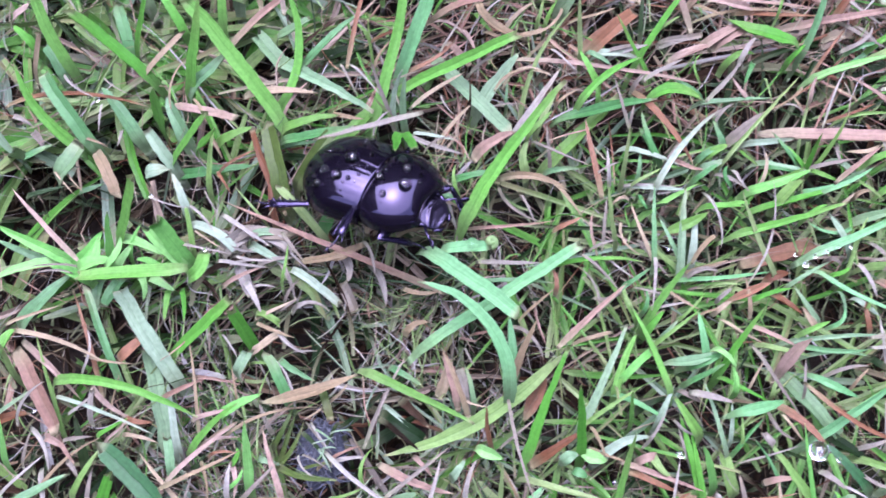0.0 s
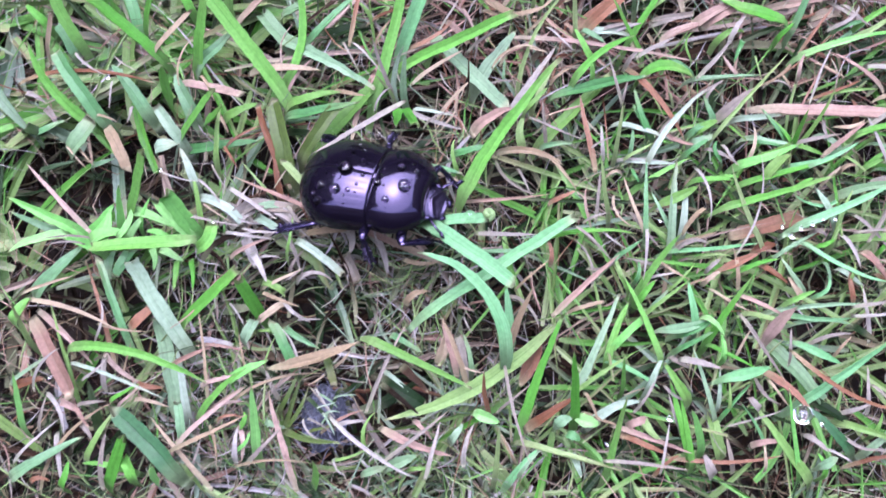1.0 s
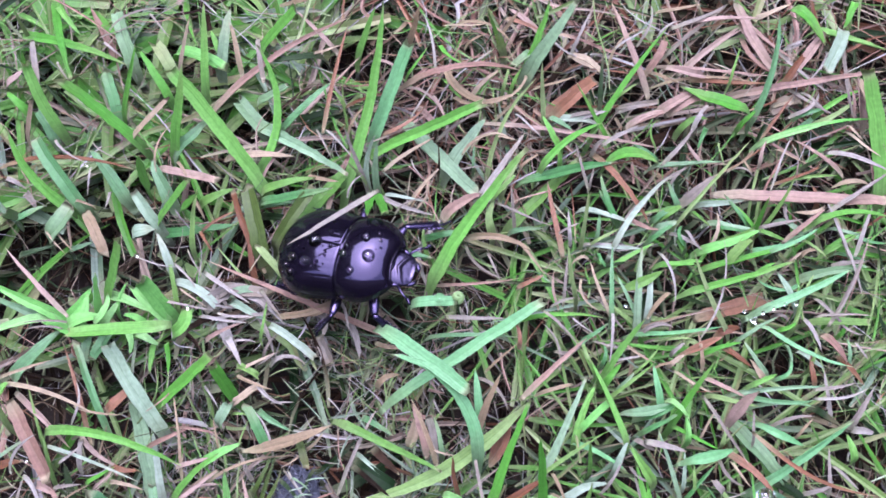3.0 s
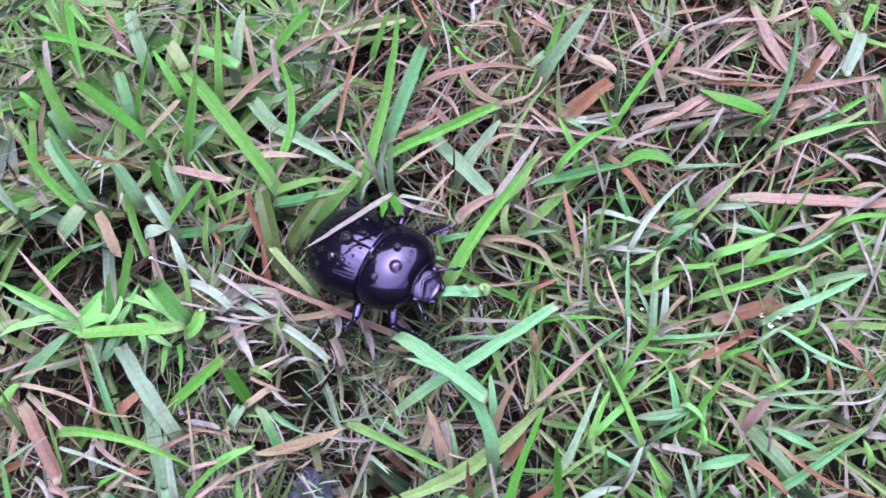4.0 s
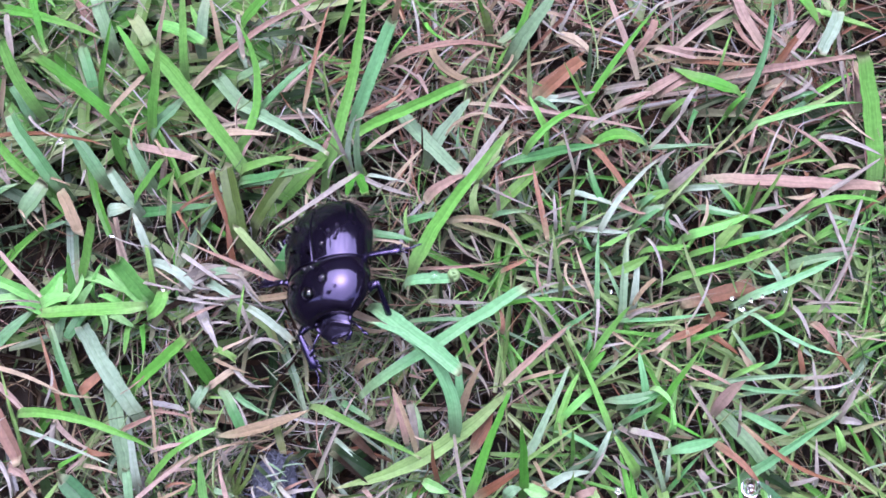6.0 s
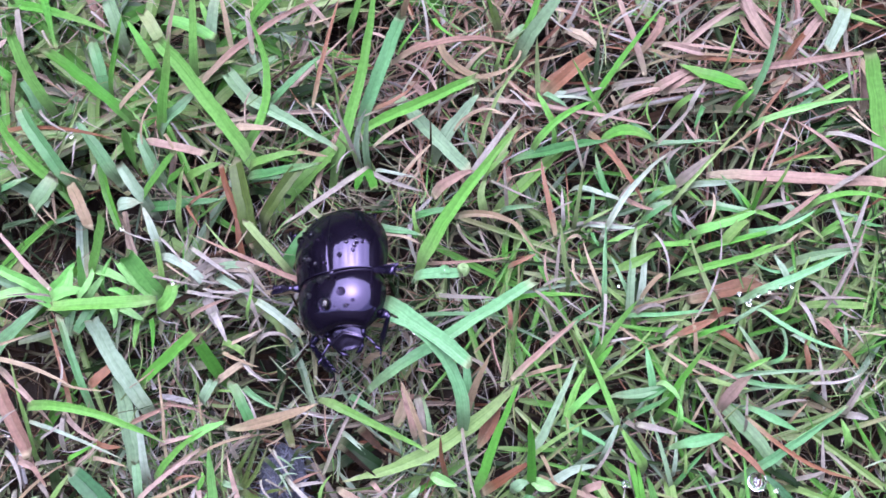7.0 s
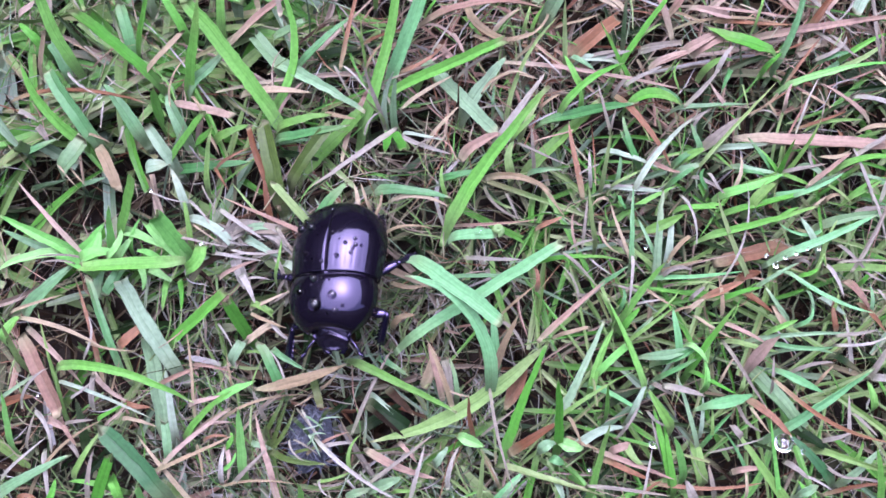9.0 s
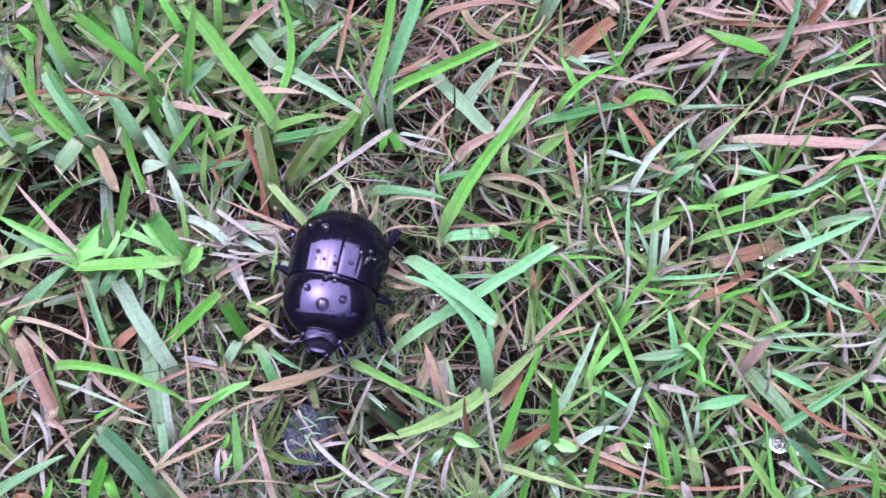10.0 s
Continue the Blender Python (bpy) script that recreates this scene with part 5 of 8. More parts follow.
blade("b", "p", 29.5, 13.0, 0.0, 152, -9, 4.9, 0.63, 66, -96, 0.6, clump)
blade("y", "p", 24.2, 20.4, 1.8, 15, 29, 4.0, 0.39, 78, -115, 0.6, clump)
clump = tuft(35.3, 16.2, 0.8, "tuft of yellow-green damp lawn grass")
blade("y", "p", 31.4, 16.6, 0.5, 58, -65, 4.9, 0.76, 71, -108, 0.6, clump)
blade("d", "p", 32.3, 15.6, 0.6, -106, -111, 4.7, 0.63, 58, -90, 0.6, clump)
blade("b", "p", 34.8, 17.2, 1.3, -128, 24, 4.2, 0.63, 75, -127, 0.6, clump)
blade("y", "p", 36.1, 15.8, 0.6, -113, 55, 4.3, 0.25, 70, -119, 0.6, clump)
blade("g", "p", 38.3, 17.0, 0.7, 38, 8, 3.9, 0.64, 85, -125, 0.6, clump)
blade("y", "p", 37.1, 21.1, 3.5, 77, -12, 5.5, 0.32, 33, -52, 0.6, clump)
blade("h", "p", 32.8, 8.5, -0.6, -22, 43, 6.7, 0.76, 52, -79, 0.6, clump)
blade("b", "p", 39.7, 17.4, -0.2, 56, 39, 14.0, 0.77, 37, -6, 1.8, clump)
clump = tuft(32.6, 7.7, -0.1, "single shoot of yellow-green damp lawn grass")
blade("y", "p", 32.6, 7.7, -0.1, -90, 76, 3.8, 0.38, 72, -119, 0.6, clump)
clump = tuft(43.4, 15.8, 0.4, "tuft of pale lime green damp lawn grass")
blade("l", "p", 40.1, 15.5, 0.0, 4, 17, 10.3, 0.77, 43, -61, 0.6, clump)
blade("l", "p", 42.5, 16.7, -0.3, 5, 2, 12.3, 0.57, 38, -55, 0.6, clump)
blade("g", "l", 40.3, 18.5, 3.2, 177, -31, 9.4, 1.54, 15, -26, 0.6, clump)
blade("b", "p", 44.8, 17.1, -1.1, 28, 8, 6.2, 0.64, 45, -63, 0.4, clump)
blade("b", "p", 44.7, 18.2, 1.0, 4, 17, 4.5, 0.63, 71, -107, 0.6, clump)
blade("y", "p", 43.3, 11.1, -0.2, -6, 14, 6.6, 0.44, 52, -77, 0.6, clump)
blade("d", "p", 45.2, 12.3, 0.4, 6, 31, 4.0, 0.44, 80, -121, 0.6, clump)
blade("y", "p", 46.0, 17.4, 0.2, 2, 47, 8.1, 0.64, 46, -62, 0.6, clump)
clump = tuft(55.2, 8.2, -1.2, "single shoot of bright green damp lawn grass")
blade("g", "c", 55.2, 8.2, -1.2, 97, 15, 16.0, 1.92, 23, 15, 1.8, clump)
clump = tuft(-43.4, 31.7, 1.8, "tuft of bright green damp lawn grass")
blade("g", "p", -46.6, 29.8, 1.2, -18, -1, 15.7, 1.10, 28, -44, 0.6, clump)
blade("y", "p", -44.1, 28.9, 1.6, 121, -72, 6.1, 0.52, 80, 2, 1.8, clump)
blade("g", "p", -41.1, 33.2, 2.5, -59, 10, 6.5, 0.84, 50, -83, 0.6, clump)
blade("g", "w", -41.6, 34.9, 1.6, -77, 4, 12.7, 1.17, 33, -57, 0.6, clump)
clump = tuft(-28.2, 24.8, 1.4, "tuft of pale lime green damp lawn grass")
blade("h", "c", -31.2, 23.9, 1.1, 105, 5, 9.1, 1.55, 50, -64, 0.6, clump)
blade("l", "c", -27.5, 27.3, 1.5, -24, -0, 8.1, 1.68, 45, -71, 0.6, clump)
blade("y", "c", -26.0, 23.1, 1.6, 122, 4, 6.1, 1.42, 64, -90, 0.6, clump)
clump = tuft(-19.3, 23.1, 0.7, "tuft of bright green damp lawn grass")
blade("h", "p", -21.6, 23.5, 1.0, 77, 8, 9.2, 1.42, 47, -60, 0.6, clump)
blade("g", "p", -21.0, 25.6, 0.2, 115, -3, 5.3, 0.91, 49, -67, 0.4, clump)
blade("g", "c", -18.0, 26.3, 1.2, 29, -2, 9.8, 1.17, 44, -1, 1.8, clump)
blade("h", "c", -17.5, 20.7, 1.0, -7, 53, 5.5, 0.96, 58, -83, 0.6, clump)
blade("b", "w", -18.3, 19.2, 0.0, -36, 8, 14.5, 1.59, 28, -46, 0.6, clump)
clump = tuft(-14.3, 18.4, -1.1, "single shoot of dark olive damp lawn grass")
blade("d", "p", -14.3, 18.4, -1.1, 6, 10, 8.8, 1.53, 37, -53, 0.4, clump)
clump = tuft(-7.3, 26.1, 1.3, "small tuft of bright green damp lawn grass")
blade("d", "p", -8.9, 26.5, 1.6, -156, -23, 7.3, 0.84, 47, -72, 0.6, clump)
blade("g", "p", -5.8, 25.8, 1.0, 51, 7, 8.0, 0.91, 57, -5, 1.8, clump)
clump = tuft(4.0, 24.0, 1.2, "tuft of bright green damp lawn grass")
blade("g", "p", -0.1, 23.3, 1.5, 31, 37, 5.5, 0.32, 62, -86, 0.6, clump)
blade("y", "p", 4.6, 24.6, 0.1, -80, 47, 4.6, 0.58, 45, -79, 0.4, clump)
blade("g", "p", 4.2, 27.9, 2.0, -100, 94, 4.9, 0.58, 57, -94, 0.6, clump)
blade("y", "p", 7.3, 20.2, 1.1, 43, 1, 6.1, 0.45, 60, -85, 0.6, clump)
clump = tuft(12.7, 24.0, 1.5, "tuft of yellow-green damp lawn grass")
blade("y", "p", 11.3, 21.3, 1.8, 65, 16, 3.9, 0.45, 82, -118, 0.6, clump)
blade("y", "p", 12.2, 21.3, 1.7, 66, -6, 4.1, 0.51, 78, -112, 0.6, clump)
blade("h", "w", 13.3, 22.7, 0.7, 43, 9, 12.4, 1.87, 56, -38, 1.8, clump)
blade("g", "p", 13.4, 23.4, 0.9, 53, 21, 10.3, 0.91, 48, -8, 1.8, clump)
blade("o", "p", 11.8, 25.7, 2.1, 116, -13, 6.9, 1.04, 54, -72, 0.6, clump)
blade("y", "p", 12.0, 27.1, 1.3, 147, -7, 6.9, 0.58, 60, 9, 1.8, clump)
blade("h", "c", 15.1, 26.6, 2.0, -122, -28, 4.0, 1.03, 72, -119, 0.6, clump)
clump = tuft(46.9, 18.4, 0.5, "single shoot of bright green damp lawn grass")
blade("g", "p", 46.9, 18.4, 0.5, 31, -9, 7.6, 0.64, 55, -80, 0.6, clump)
clump = tuft(49.0, 30.4, 4.1, "tuft of bright green damp lawn grass")
blade("g", "p", 47.8, 29.9, 1.4, -46, 42, 9.7, 1.04, 40, -62, 0.6, clump)
blade("g", "p", 44.8, 31.4, 4.9, -53, -4, 6.6, 1.43, 16, -44, 0.6, clump)
blade("h", "c", 51.1, 28.7, 4.6, -114, -2, 6.8, 1.42, 14, -40, 0.6, clump)
blade("g", "p", 52.4, 31.6, 5.3, -115, -3, 4.4, 0.91, 27, -67, 0.6, clump)
blade("w", "c", -43.0, 27.7, 4.4, -70, -18, 6.3, 0.64, 15, -45, 0.6)
blade("s", "c", -31.8, 16.3, 0.7, 29, 31, 7.1, 0.58, 44, -60, 0.6)
blade("p", "p", -33.6, 25.7, 0.1, 115, 4, 8.8, 0.97, 32, -41, 0.4)
blade("s", "p", -26.3, 23.3, 1.7, 71, -14, 8.4, 0.52, 45, 6, 1.8)
blade("p", "p", -22.9, 19.2, 0.8, 42, -17, 20.6, 0.77, 24, -30, 0.6)
blade("w", "p", -34.0, 28.5, 4.9, 36, -36, 7.8, 0.26, 24, -45, 0.6)
blade("w", "p", -36.0, 28.7, 2.8, -25, 81, 7.0, 0.19, 38, -54, 0.6)
blade("w", "p", -29.5, 30.5, 5.3, -52, 2, 4.6, 0.26, 29, -69, 0.6)
blade("w", "p", -35.4, 28.2, 2.3, -47, 12, 4.3, 0.32, 59, -103, 0.6)
blade("s", "c", -43.6, 15.8, 0.7, 53, -10, 7.0, 0.70, 55, 5, 1.8)
blade("p", "p", -46.3, 22.7, 2.0, -11, 85, 3.6, 0.77, 70, -106, 0.6)
blade("w", "p", -39.9, 25.0, 4.1, -64, 13, 3.3, 0.26, 38, -88, 0.6)
blade("w", "p", -38.0, 18.7, 3.5, -43, 0, 4.1, 0.19, 30, -71, 0.6)
blade("s", "p", -40.3, 19.8, 1.1, -23, -19, 5.6, 0.19, 47, -82, 0.6)
blade("s", "p", -18.9, 23.9, 1.7, 97, 13, 7.6, 0.65, 45, -59, 0.6)
blade("w", "c", -16.8, 27.5, 4.9, -80, -1, 5.9, 0.58, 16, -47, 0.6)
blade("r", "p", -9.2, 16.3, 3.0, 78, -1, 13.2, 0.51, 18, -22, 0.6)
blade("p", "p", -7.5, 26.3, 2.4, 144, -15, 7.6, 0.58, 43, -59, 0.6)
blade("s", "p", -11.4, 26.5, 2.0, -25, 71, 5.2, 0.39, 49, -75, 0.6)
blade("s", "p", 0.4, 27.2, 2.1, 48, 19, 6.5, 0.78, 67, -9, 1.8)
blade("p", "p", -0.8, 21.6, 2.7, 9, -2, 16.2, 0.84, 52, -98, 0.8)
blade("s", "p", 14.2, 24.7, 1.6, -82, -110, 8.4, 0.32, 32, -57, 0.6)
blade("r", "p", -7.6, 19.6, 1.2, 16, -3, 7.8, 0.38, 40, -59, 0.6)
blade("p", "p", -1.1, 22.0, 1.4, 9, -75, 7.2, 0.39, 43, -76, 0.6)
blade("p", "c", 1.5, 20.7, 0.1, -53, 6, 4.3, 0.77, 40, -75, 0.4)
blade("p", "p", -1.2, 23.5, 0.2, -51, 23, 4.0, 0.45, 40, -73, 0.4)
blade("r", "p", -3.0, 16.7, 0.8, -6, 68, 7.0, 0.51, 41, -59, 0.6)
blade("s", "p", -6.5, 16.4, 1.2, 65, -29, 5.8, 0.32, 66, -101, 0.6)
blade("w", "p", 3.7, 23.1, 3.8, 92, 18, 7.7, 0.32, 26, -37, 0.6)
blade("w", "p", 0.8, 18.1, 3.1, 46, 24, 5.7, 0.26, 30, -48, 0.6)
blade("p", "p", -3.6, 26.5, 0.6, -21, -13, 4.5, 0.39, 39, -70, 0.4)
blade("p", "p", 28.5, 21.2, 1.0, 116, -10, 12.5, 0.84, 34, -43, 0.6)
blade("r", "p", 15.7, 19.2, -0.2, 32, 10, 9.1, 0.96, 31, -42, 0.4)
blade("s", "p", 14.8, 22.0, 2.0, -14, 50, 6.0, 0.32, 45, -67, 0.6)
blade("s", "p", 11.0, 28.3, 2.1, -10, 53, 6.1, 0.65, 75, -16, 1.8)
blade("s", "p", 4.4, 29.9, 3.0, -34, 59, 6.7, 0.26, 38, -60, 0.6)
blade("s", "p", 7.0, 26.8, 2.7, 24, 8, 3.5, 0.32, 76, -117, 0.6)
blade("s", "p", 7.6, 20.7, 1.9, 46, -10, 5.3, 0.51, 57, -85, 0.6)
blade("p", "p", 16.3, 29.3, 1.0, 144, -4, 5.4, 0.78, 40, -58, 0.4)
blade("p", "p", 8.3, 18.6, 0.2, -13, 4, 22.2, 0.57, 17, -27, 0.6)
blade("w", "p", 18.4, 18.3, 1.7, -10, 34, 4.5, 0.51, 58, -90, 0.6)
blade("w", "p", 17.5, 28.3, 2.4, -91, 106, 6.1, 0.26, 38, -65, 0.6)
blade("s", "p", 19.6, 27.1, 0.5, -65, 67, 4.5, 0.64, 36, -63, 0.4)
blade("w", "p", 19.4, 26.2, 2.0, 59, 8, 6.2, 0.39, 50, -69, 0.6)
blade("s", "p", 23.9, 25.2, 2.0, 72, -51, 5.7, 0.32, 54, -79, 0.6)
blade("w", "p", 24.2, 25.8, 4.6, 21, 16, 4.4, 0.26, 36, -65, 0.6)
blade("w", "p", 27.2, 27.3, 2.4, 33, 70, 5.7, 0.32, 56, -81, 0.6)
blade("w", "c", 24.5, 19.9, 1.3, -21, 46, 5.5, 0.64, 48, -75, 0.6)
blade("p", "p", 25.4, 17.5, 0.8, 5, 27, 6.2, 0.70, 46, -69, 0.6)
blade("s", "p", 28.4, 24.0, 2.0, -54, 50, 4.4, 0.39, 55, -92, 0.6)
blade("p", "p", 35.8, 21.1, 0.6, 2, 10, 20.4, 0.90, 22, -32, 0.6)
blade("p", "p", 28.9, 18.8, 1.6, 21, 8, 6.0, 1.15, 49, -74, 0.6)
blade("p", "c", 43.6, 23.6, 1.5, 150, -45, 7.9, 1.03, 41, -55, 0.6)
blade("p", "p", 40.3, 30.2, 2.5, -82, 71, 8.3, 0.52, 36, -66, 0.6)
blade("r", "p", 43.4, 21.6, 1.8, 54, -3, 6.5, 0.90, 49, -69, 0.6)
blade("s", "p", 29.4, 31.4, 2.8, -27, 62, 6.1, 0.59, 45, -70, 0.6)
blade("w", "p", 29.5, 27.9, 3.0, 45, -28, 4.0, 0.32, 75, -117, 0.6)
blade("w", "p", 30.7, 28.3, 4.7, 3, 38, 7.6, 0.52, 19, -32, 0.6)
blade("p", "p", 32.9, 24.5, 1.7, 32, 2, 8.3, 0.52, 42, -59, 0.6)
blade("s", "p", 40.1, 30.2, 2.7, -2, 36, 5.8, 0.39, 47, -71, 0.6)
blade("p", "p", 28.7, 25.2, 1.4, -22, 25, 14.1, 0.45, 30, -49, 0.6)
blade("s", "p", 28.6, 22.5, 1.1, 6, -15, 12.7, 0.39, 31, -49, 0.6)
blade("w", "p", 32.7, 16.0, 3.4, 71, -30, 3.9, 0.58, 44, -76, 0.6)
blade("w", "p", 44.1, 26.3, 2.7, -0, 34, 3.3, 0.39, 82, -128, 0.6)
blade("s", "l", 42.8, 20.2, 0.3, 24, -40, 3.9, 1.15, 38, -69, 0.4)
blade("w", "p", 51.6, 27.3, 2.0, -116, 54, 7.6, 0.45, 33, -61, 0.6)
blade("s", "p", 52.0, 23.7, 1.9, -75, -6, 7.8, 0.90, 34, -64, 0.6)
blade("w", "p", 44.4, 22.4, 1.3, -65, 53, 7.2, 0.45, 35, -60, 0.6)
blade("w", "p", 49.5, 26.8, 2.0, -103, -40, 5.8, 0.32, 42, -75, 0.6)
blade("s", "p", -37.4, 9.0, 0.5, -24, 5, 3.7, 0.32, 70, -117, 0.6)
blade("r", "p", -47.0, 13.5, -0.3, 8, -23, 16.9, 0.57, 25, -39, 0.6)
blade("s", "c", -36.5, 8.1, -0.0, -49, -25, 7.0, 1.25, 37, -68, 0.6)
blade("s", "p", -40.8, 6.2, -0.5, -56, 12, 5.2, 0.25, 61, -110, 0.6)
blade("s", "p", -39.4, 5.7, -0.2, -53, 10, 4.1, 0.25, 59, -104, 0.6)
blade("w", "p", -35.2, 12.4, 2.9, -78, -29, 3.8, 0.25, 29, -74, 0.6)
blade("w", "p", -33.5, 10.1, 0.5, -45, -94, 3.1, 0.38, 79, -138, 0.6)
blade("w", "p", -39.5, 15.7, 3.3, -64, 52, 5.0, 0.32, 22, -53, 0.6)
blade("w", "p", -35.3, 15.4, 3.1, -60, 53, 4.5, 0.19, 27, -63, 0.6)
blade("p", "c", -28.6, 13.1, 0.4, -24, 18, 8.3, 0.95, 36, -60, 0.6)
blade("s", "p", -27.9, 11.8, 2.7, 93, -38, 5.7, 0.25, 33, -51, 0.6)
blade("r", "p", -23.2, 5.4, -0.6, 20, 16, 5.4, 0.38, 57, -86, 0.6)
blade("r", "p", -23.1, 5.7, -0.1, -63, 9, 4.1, 0.38, 61, -109, 0.6)
blade("s", "p", -26.1, 13.7, 1.0, -44, -30, 4.5, 0.38, 54, -96, 0.6)
blade("s", "p", -24.2, 9.5, 0.3, -44, -28, 4.1, 0.44, 60, -106, 0.6)
blade("w", "p", -45.7, 11.8, 0.2, -22, -9, 3.8, 0.63, 70, -118, 0.6)
blade("w", "p", -43.7, 10.6, -0.9, -35, -36, 3.3, 0.88, 59, -112, 0.4)
blade("r", "c", -15.7, 1.1, -1.3, 119, -13, 10.3, 0.75, 37, -46, 0.6)
blade("s", "p", -20.7, 14.1, 0.7, -5, 6, 8.7, 1.02, 35, -55, 0.6)
blade("p", "p", -16.4, 11.3, 0.0, 56, -6, 5.7, 0.38, 52, -74, 0.6)
blade("w", "p", -4.0, 10.1, 0.0, 117, -5, 8.6, 0.51, 49, -4, 1.8)
blade("s", "p", -2.4, 11.6, 2.8, 30, 4, 7.3, 0.44, 23, -38, 0.6)
blade("w", "p", -6.3, 8.7, 2.2, 74, -39, 3.5, 0.25, 48, -84, 0.6)
blade("w", "p", -3.6, 9.9, 0.1, -42, 37, 8.1, 0.57, 35, -58, 0.6)
blade("w", "p", -1.0, 6.9, 1.7, 43, -36, 4.1, 0.25, 40, -73, 0.6)
blade("s", "p", -11.3, 12.0, 0.3, -37, 43, 4.6, 0.57, 54, -88, 0.6)
blade("w", "p", -9.9, 16.6, 3.5, -66, 6, 4.7, 0.25, 29, -72, 0.6)
blade("w", "p", -8.9, 16.6, 3.4, -49, 2, 5.4, 0.25, 20, -51, 0.6)
blade("k", "p", 3.8, 11.2, -0.3, 74, 28, 6.5, 0.25, 62, 4, 1.8)
blade("s", "p", 0.5, 8.6, 0.0, 42, 8, 6.2, 0.44, 50, -71, 0.6)
blade("w", "p", 0.9, 13.2, 2.8, -94, 74, 3.5, 0.19, 33, -78, 0.6)
blade("w", "p", 7.5, 7.9, -0.6, 48, 11, 11.4, 0.82, 35, -44, 0.6)
blade("r", "p", 17.7, 1.8, 1.3, 104, -7, 8.8, 0.69, 23, -31, 0.6)
blade("r", "p", 21.2, 15.1, 0.1, -50, -11, 11.9, 0.76, 25, -47, 0.6)
blade("w", "p", 20.8, 9.3, 2.4, 114, -19, 5.8, 0.38, 31, -47, 0.6)
blade("w", "p", 21.0, 9.9, 0.2, 78, -4, 3.6, 0.32, 89, -135, 0.6)
blade("p", "p", 25.3, 7.1, -0.5, -66, 76, 4.8, 0.56, 48, -81, 0.6)
blade("p", "p", 4.3, 6.8, -0.2, 37, -13, 5.8, 1.26, 51, -76, 0.6)
blade("s", "p", 6.8, 3.9, 1.8, 7, -37, 7.9, 0.81, 20, -43, 0.6)
blade("w", "p", 10.3, 8.1, 2.1, -36, 23, 7.0, 0.31, 15, -37, 0.6)
blade("w", "p", 12.6, 5.4, -0.5, 100, -11, 5.7, 0.44, 55, -77, 0.6)
blade("w", "p", 18.8, 3.5, -0.4, 102, -16, 4.7, 0.44, 63, -90, 0.6)
blade("s", "p", 7.5, 13.9, 2.7, 65, -100, 5.9, 0.32, 33, -63, 0.6)
blade("w", "p", 22.3, 14.4, 3.2, 18, 17, 5.2, 0.45, 30, -54, 0.6)
blade("w", "p", 21.4, 14.1, 0.8, 52, -15, 3.6, 0.51, 78, -118, 0.6)
blade("p", "c", 35.2, 9.8, -0.5, -11, 12, 20.3, 1.45, 21, -33, 0.6)
blade("w", "p", 29.0, 12.1, 2.9, 36, 24, 6.3, 0.51, 27, -43, 0.6)
blade("w", "p", 28.9, 10.6, 0.1, 17, 21, 4.6, 0.44, 61, -93, 0.6)
blade("w", "p", 31.3, 8.2, -0.4, 33, 9, 5.9, 1.14, 51, -74, 0.6)
blade("w", "p", 41.3, 9.3, 2.3, 77, -21, 7.1, 0.25, 28, -43, 0.6)
blade("w", "p", 36.7, 11.8, 0.8, 28, -81, 4.0, 0.25, 73, -124, 0.6)
blade("p", "p", 42.3, 3.4, 1.2, 35, 4, 6.5, 0.57, 27, -44, 0.6)
blade("w", "p", 49.6, 1.5, 1.0, 117, -16, 7.2, 0.50, 26, -38, 0.6)
blade("w", "p", 50.1, 1.7, 1.5, 79, -23, 6.0, 0.50, 31, -48, 0.6)
blade("w", "p", 47.4, 6.7, 1.8, 26, 12, 8.6, 0.57, 20, -31, 0.6)
blade("s", "l", 48.6, 10.0, 0.7, 17, -33, 4.7, 0.57, 53, -93, 0.6)
blade("w", "p", 48.3, 14.3, 0.8, -25, 6, 7.6, 0.63, 39, -67, 0.6)
blade("p", "p", 50.4, 11.4, 0.3, 153, -13, 7.7, 0.57, 41, -57, 0.6)
blade("s", "p", 50.9, 16.9, 1.1, -80, 66, 5.5, 0.38, 43, -75, 0.6)
blade("r", "p", 46.5, 7.2, -0.2, 76, 35, 3.8, 0.63, 75, -110, 0.6)
blade("s", "l", 44.1, 7.3, 0.5, -50, 112, 4.3, 0.50, 50, -83, 0.6)
blade("r", "p", 41.6, 10.5, 0.1, 3, 27, 6.7, 0.38, 42, -63, 0.6)
blade("s", "p", 40.1, 14.7, 1.0, -120, -35, 5.3, 0.32, 52, -92, 0.6)
blade("w", "p", 29.9, 5.1, -0.5, -38, 11, 4.8, 0.50, 55, -95, 0.6)
blade("w", "p", 31.5, 5.0, 1.4, -80, 42, 3.3, 0.38, 38, -89, 0.6)
blade("s", "p", 34.5, 3.3, -0.8, 55, 43, 4.8, 0.44, 61, -86, 0.6)
blade("w", "p", 39.5, 5.4, -0.4, 0, 16, 6.0, 0.50, 47, -73, 0.6)
blade("r", "p", -16.4, -1.4, -1.5, 99, 4, 6.8, 0.75, 47, -63, 0.6)
blade("w", "p", -22.2, 0.5, 1.1, -40, 11, 6.7, 0.50, 16, -40, 0.6)
blade("w", "c", -22.5, -3.5, -1.7, 44, -19, 4.8, 1.61, 60, -90, 0.6)
blade("w", "c", -21.0, -0.7, -1.3, -22, 21, 6.9, 1.37, 39, -62, 0.6)
blade("w", "p", -21.7, -3.3, -1.9, 79, -17, 5.3, 0.50, 59, -84, 0.6)
blade("w", "p", -19.2, -3.9, -1.7, 113, 46, 5.3, 0.43, 60, -90, 0.6)
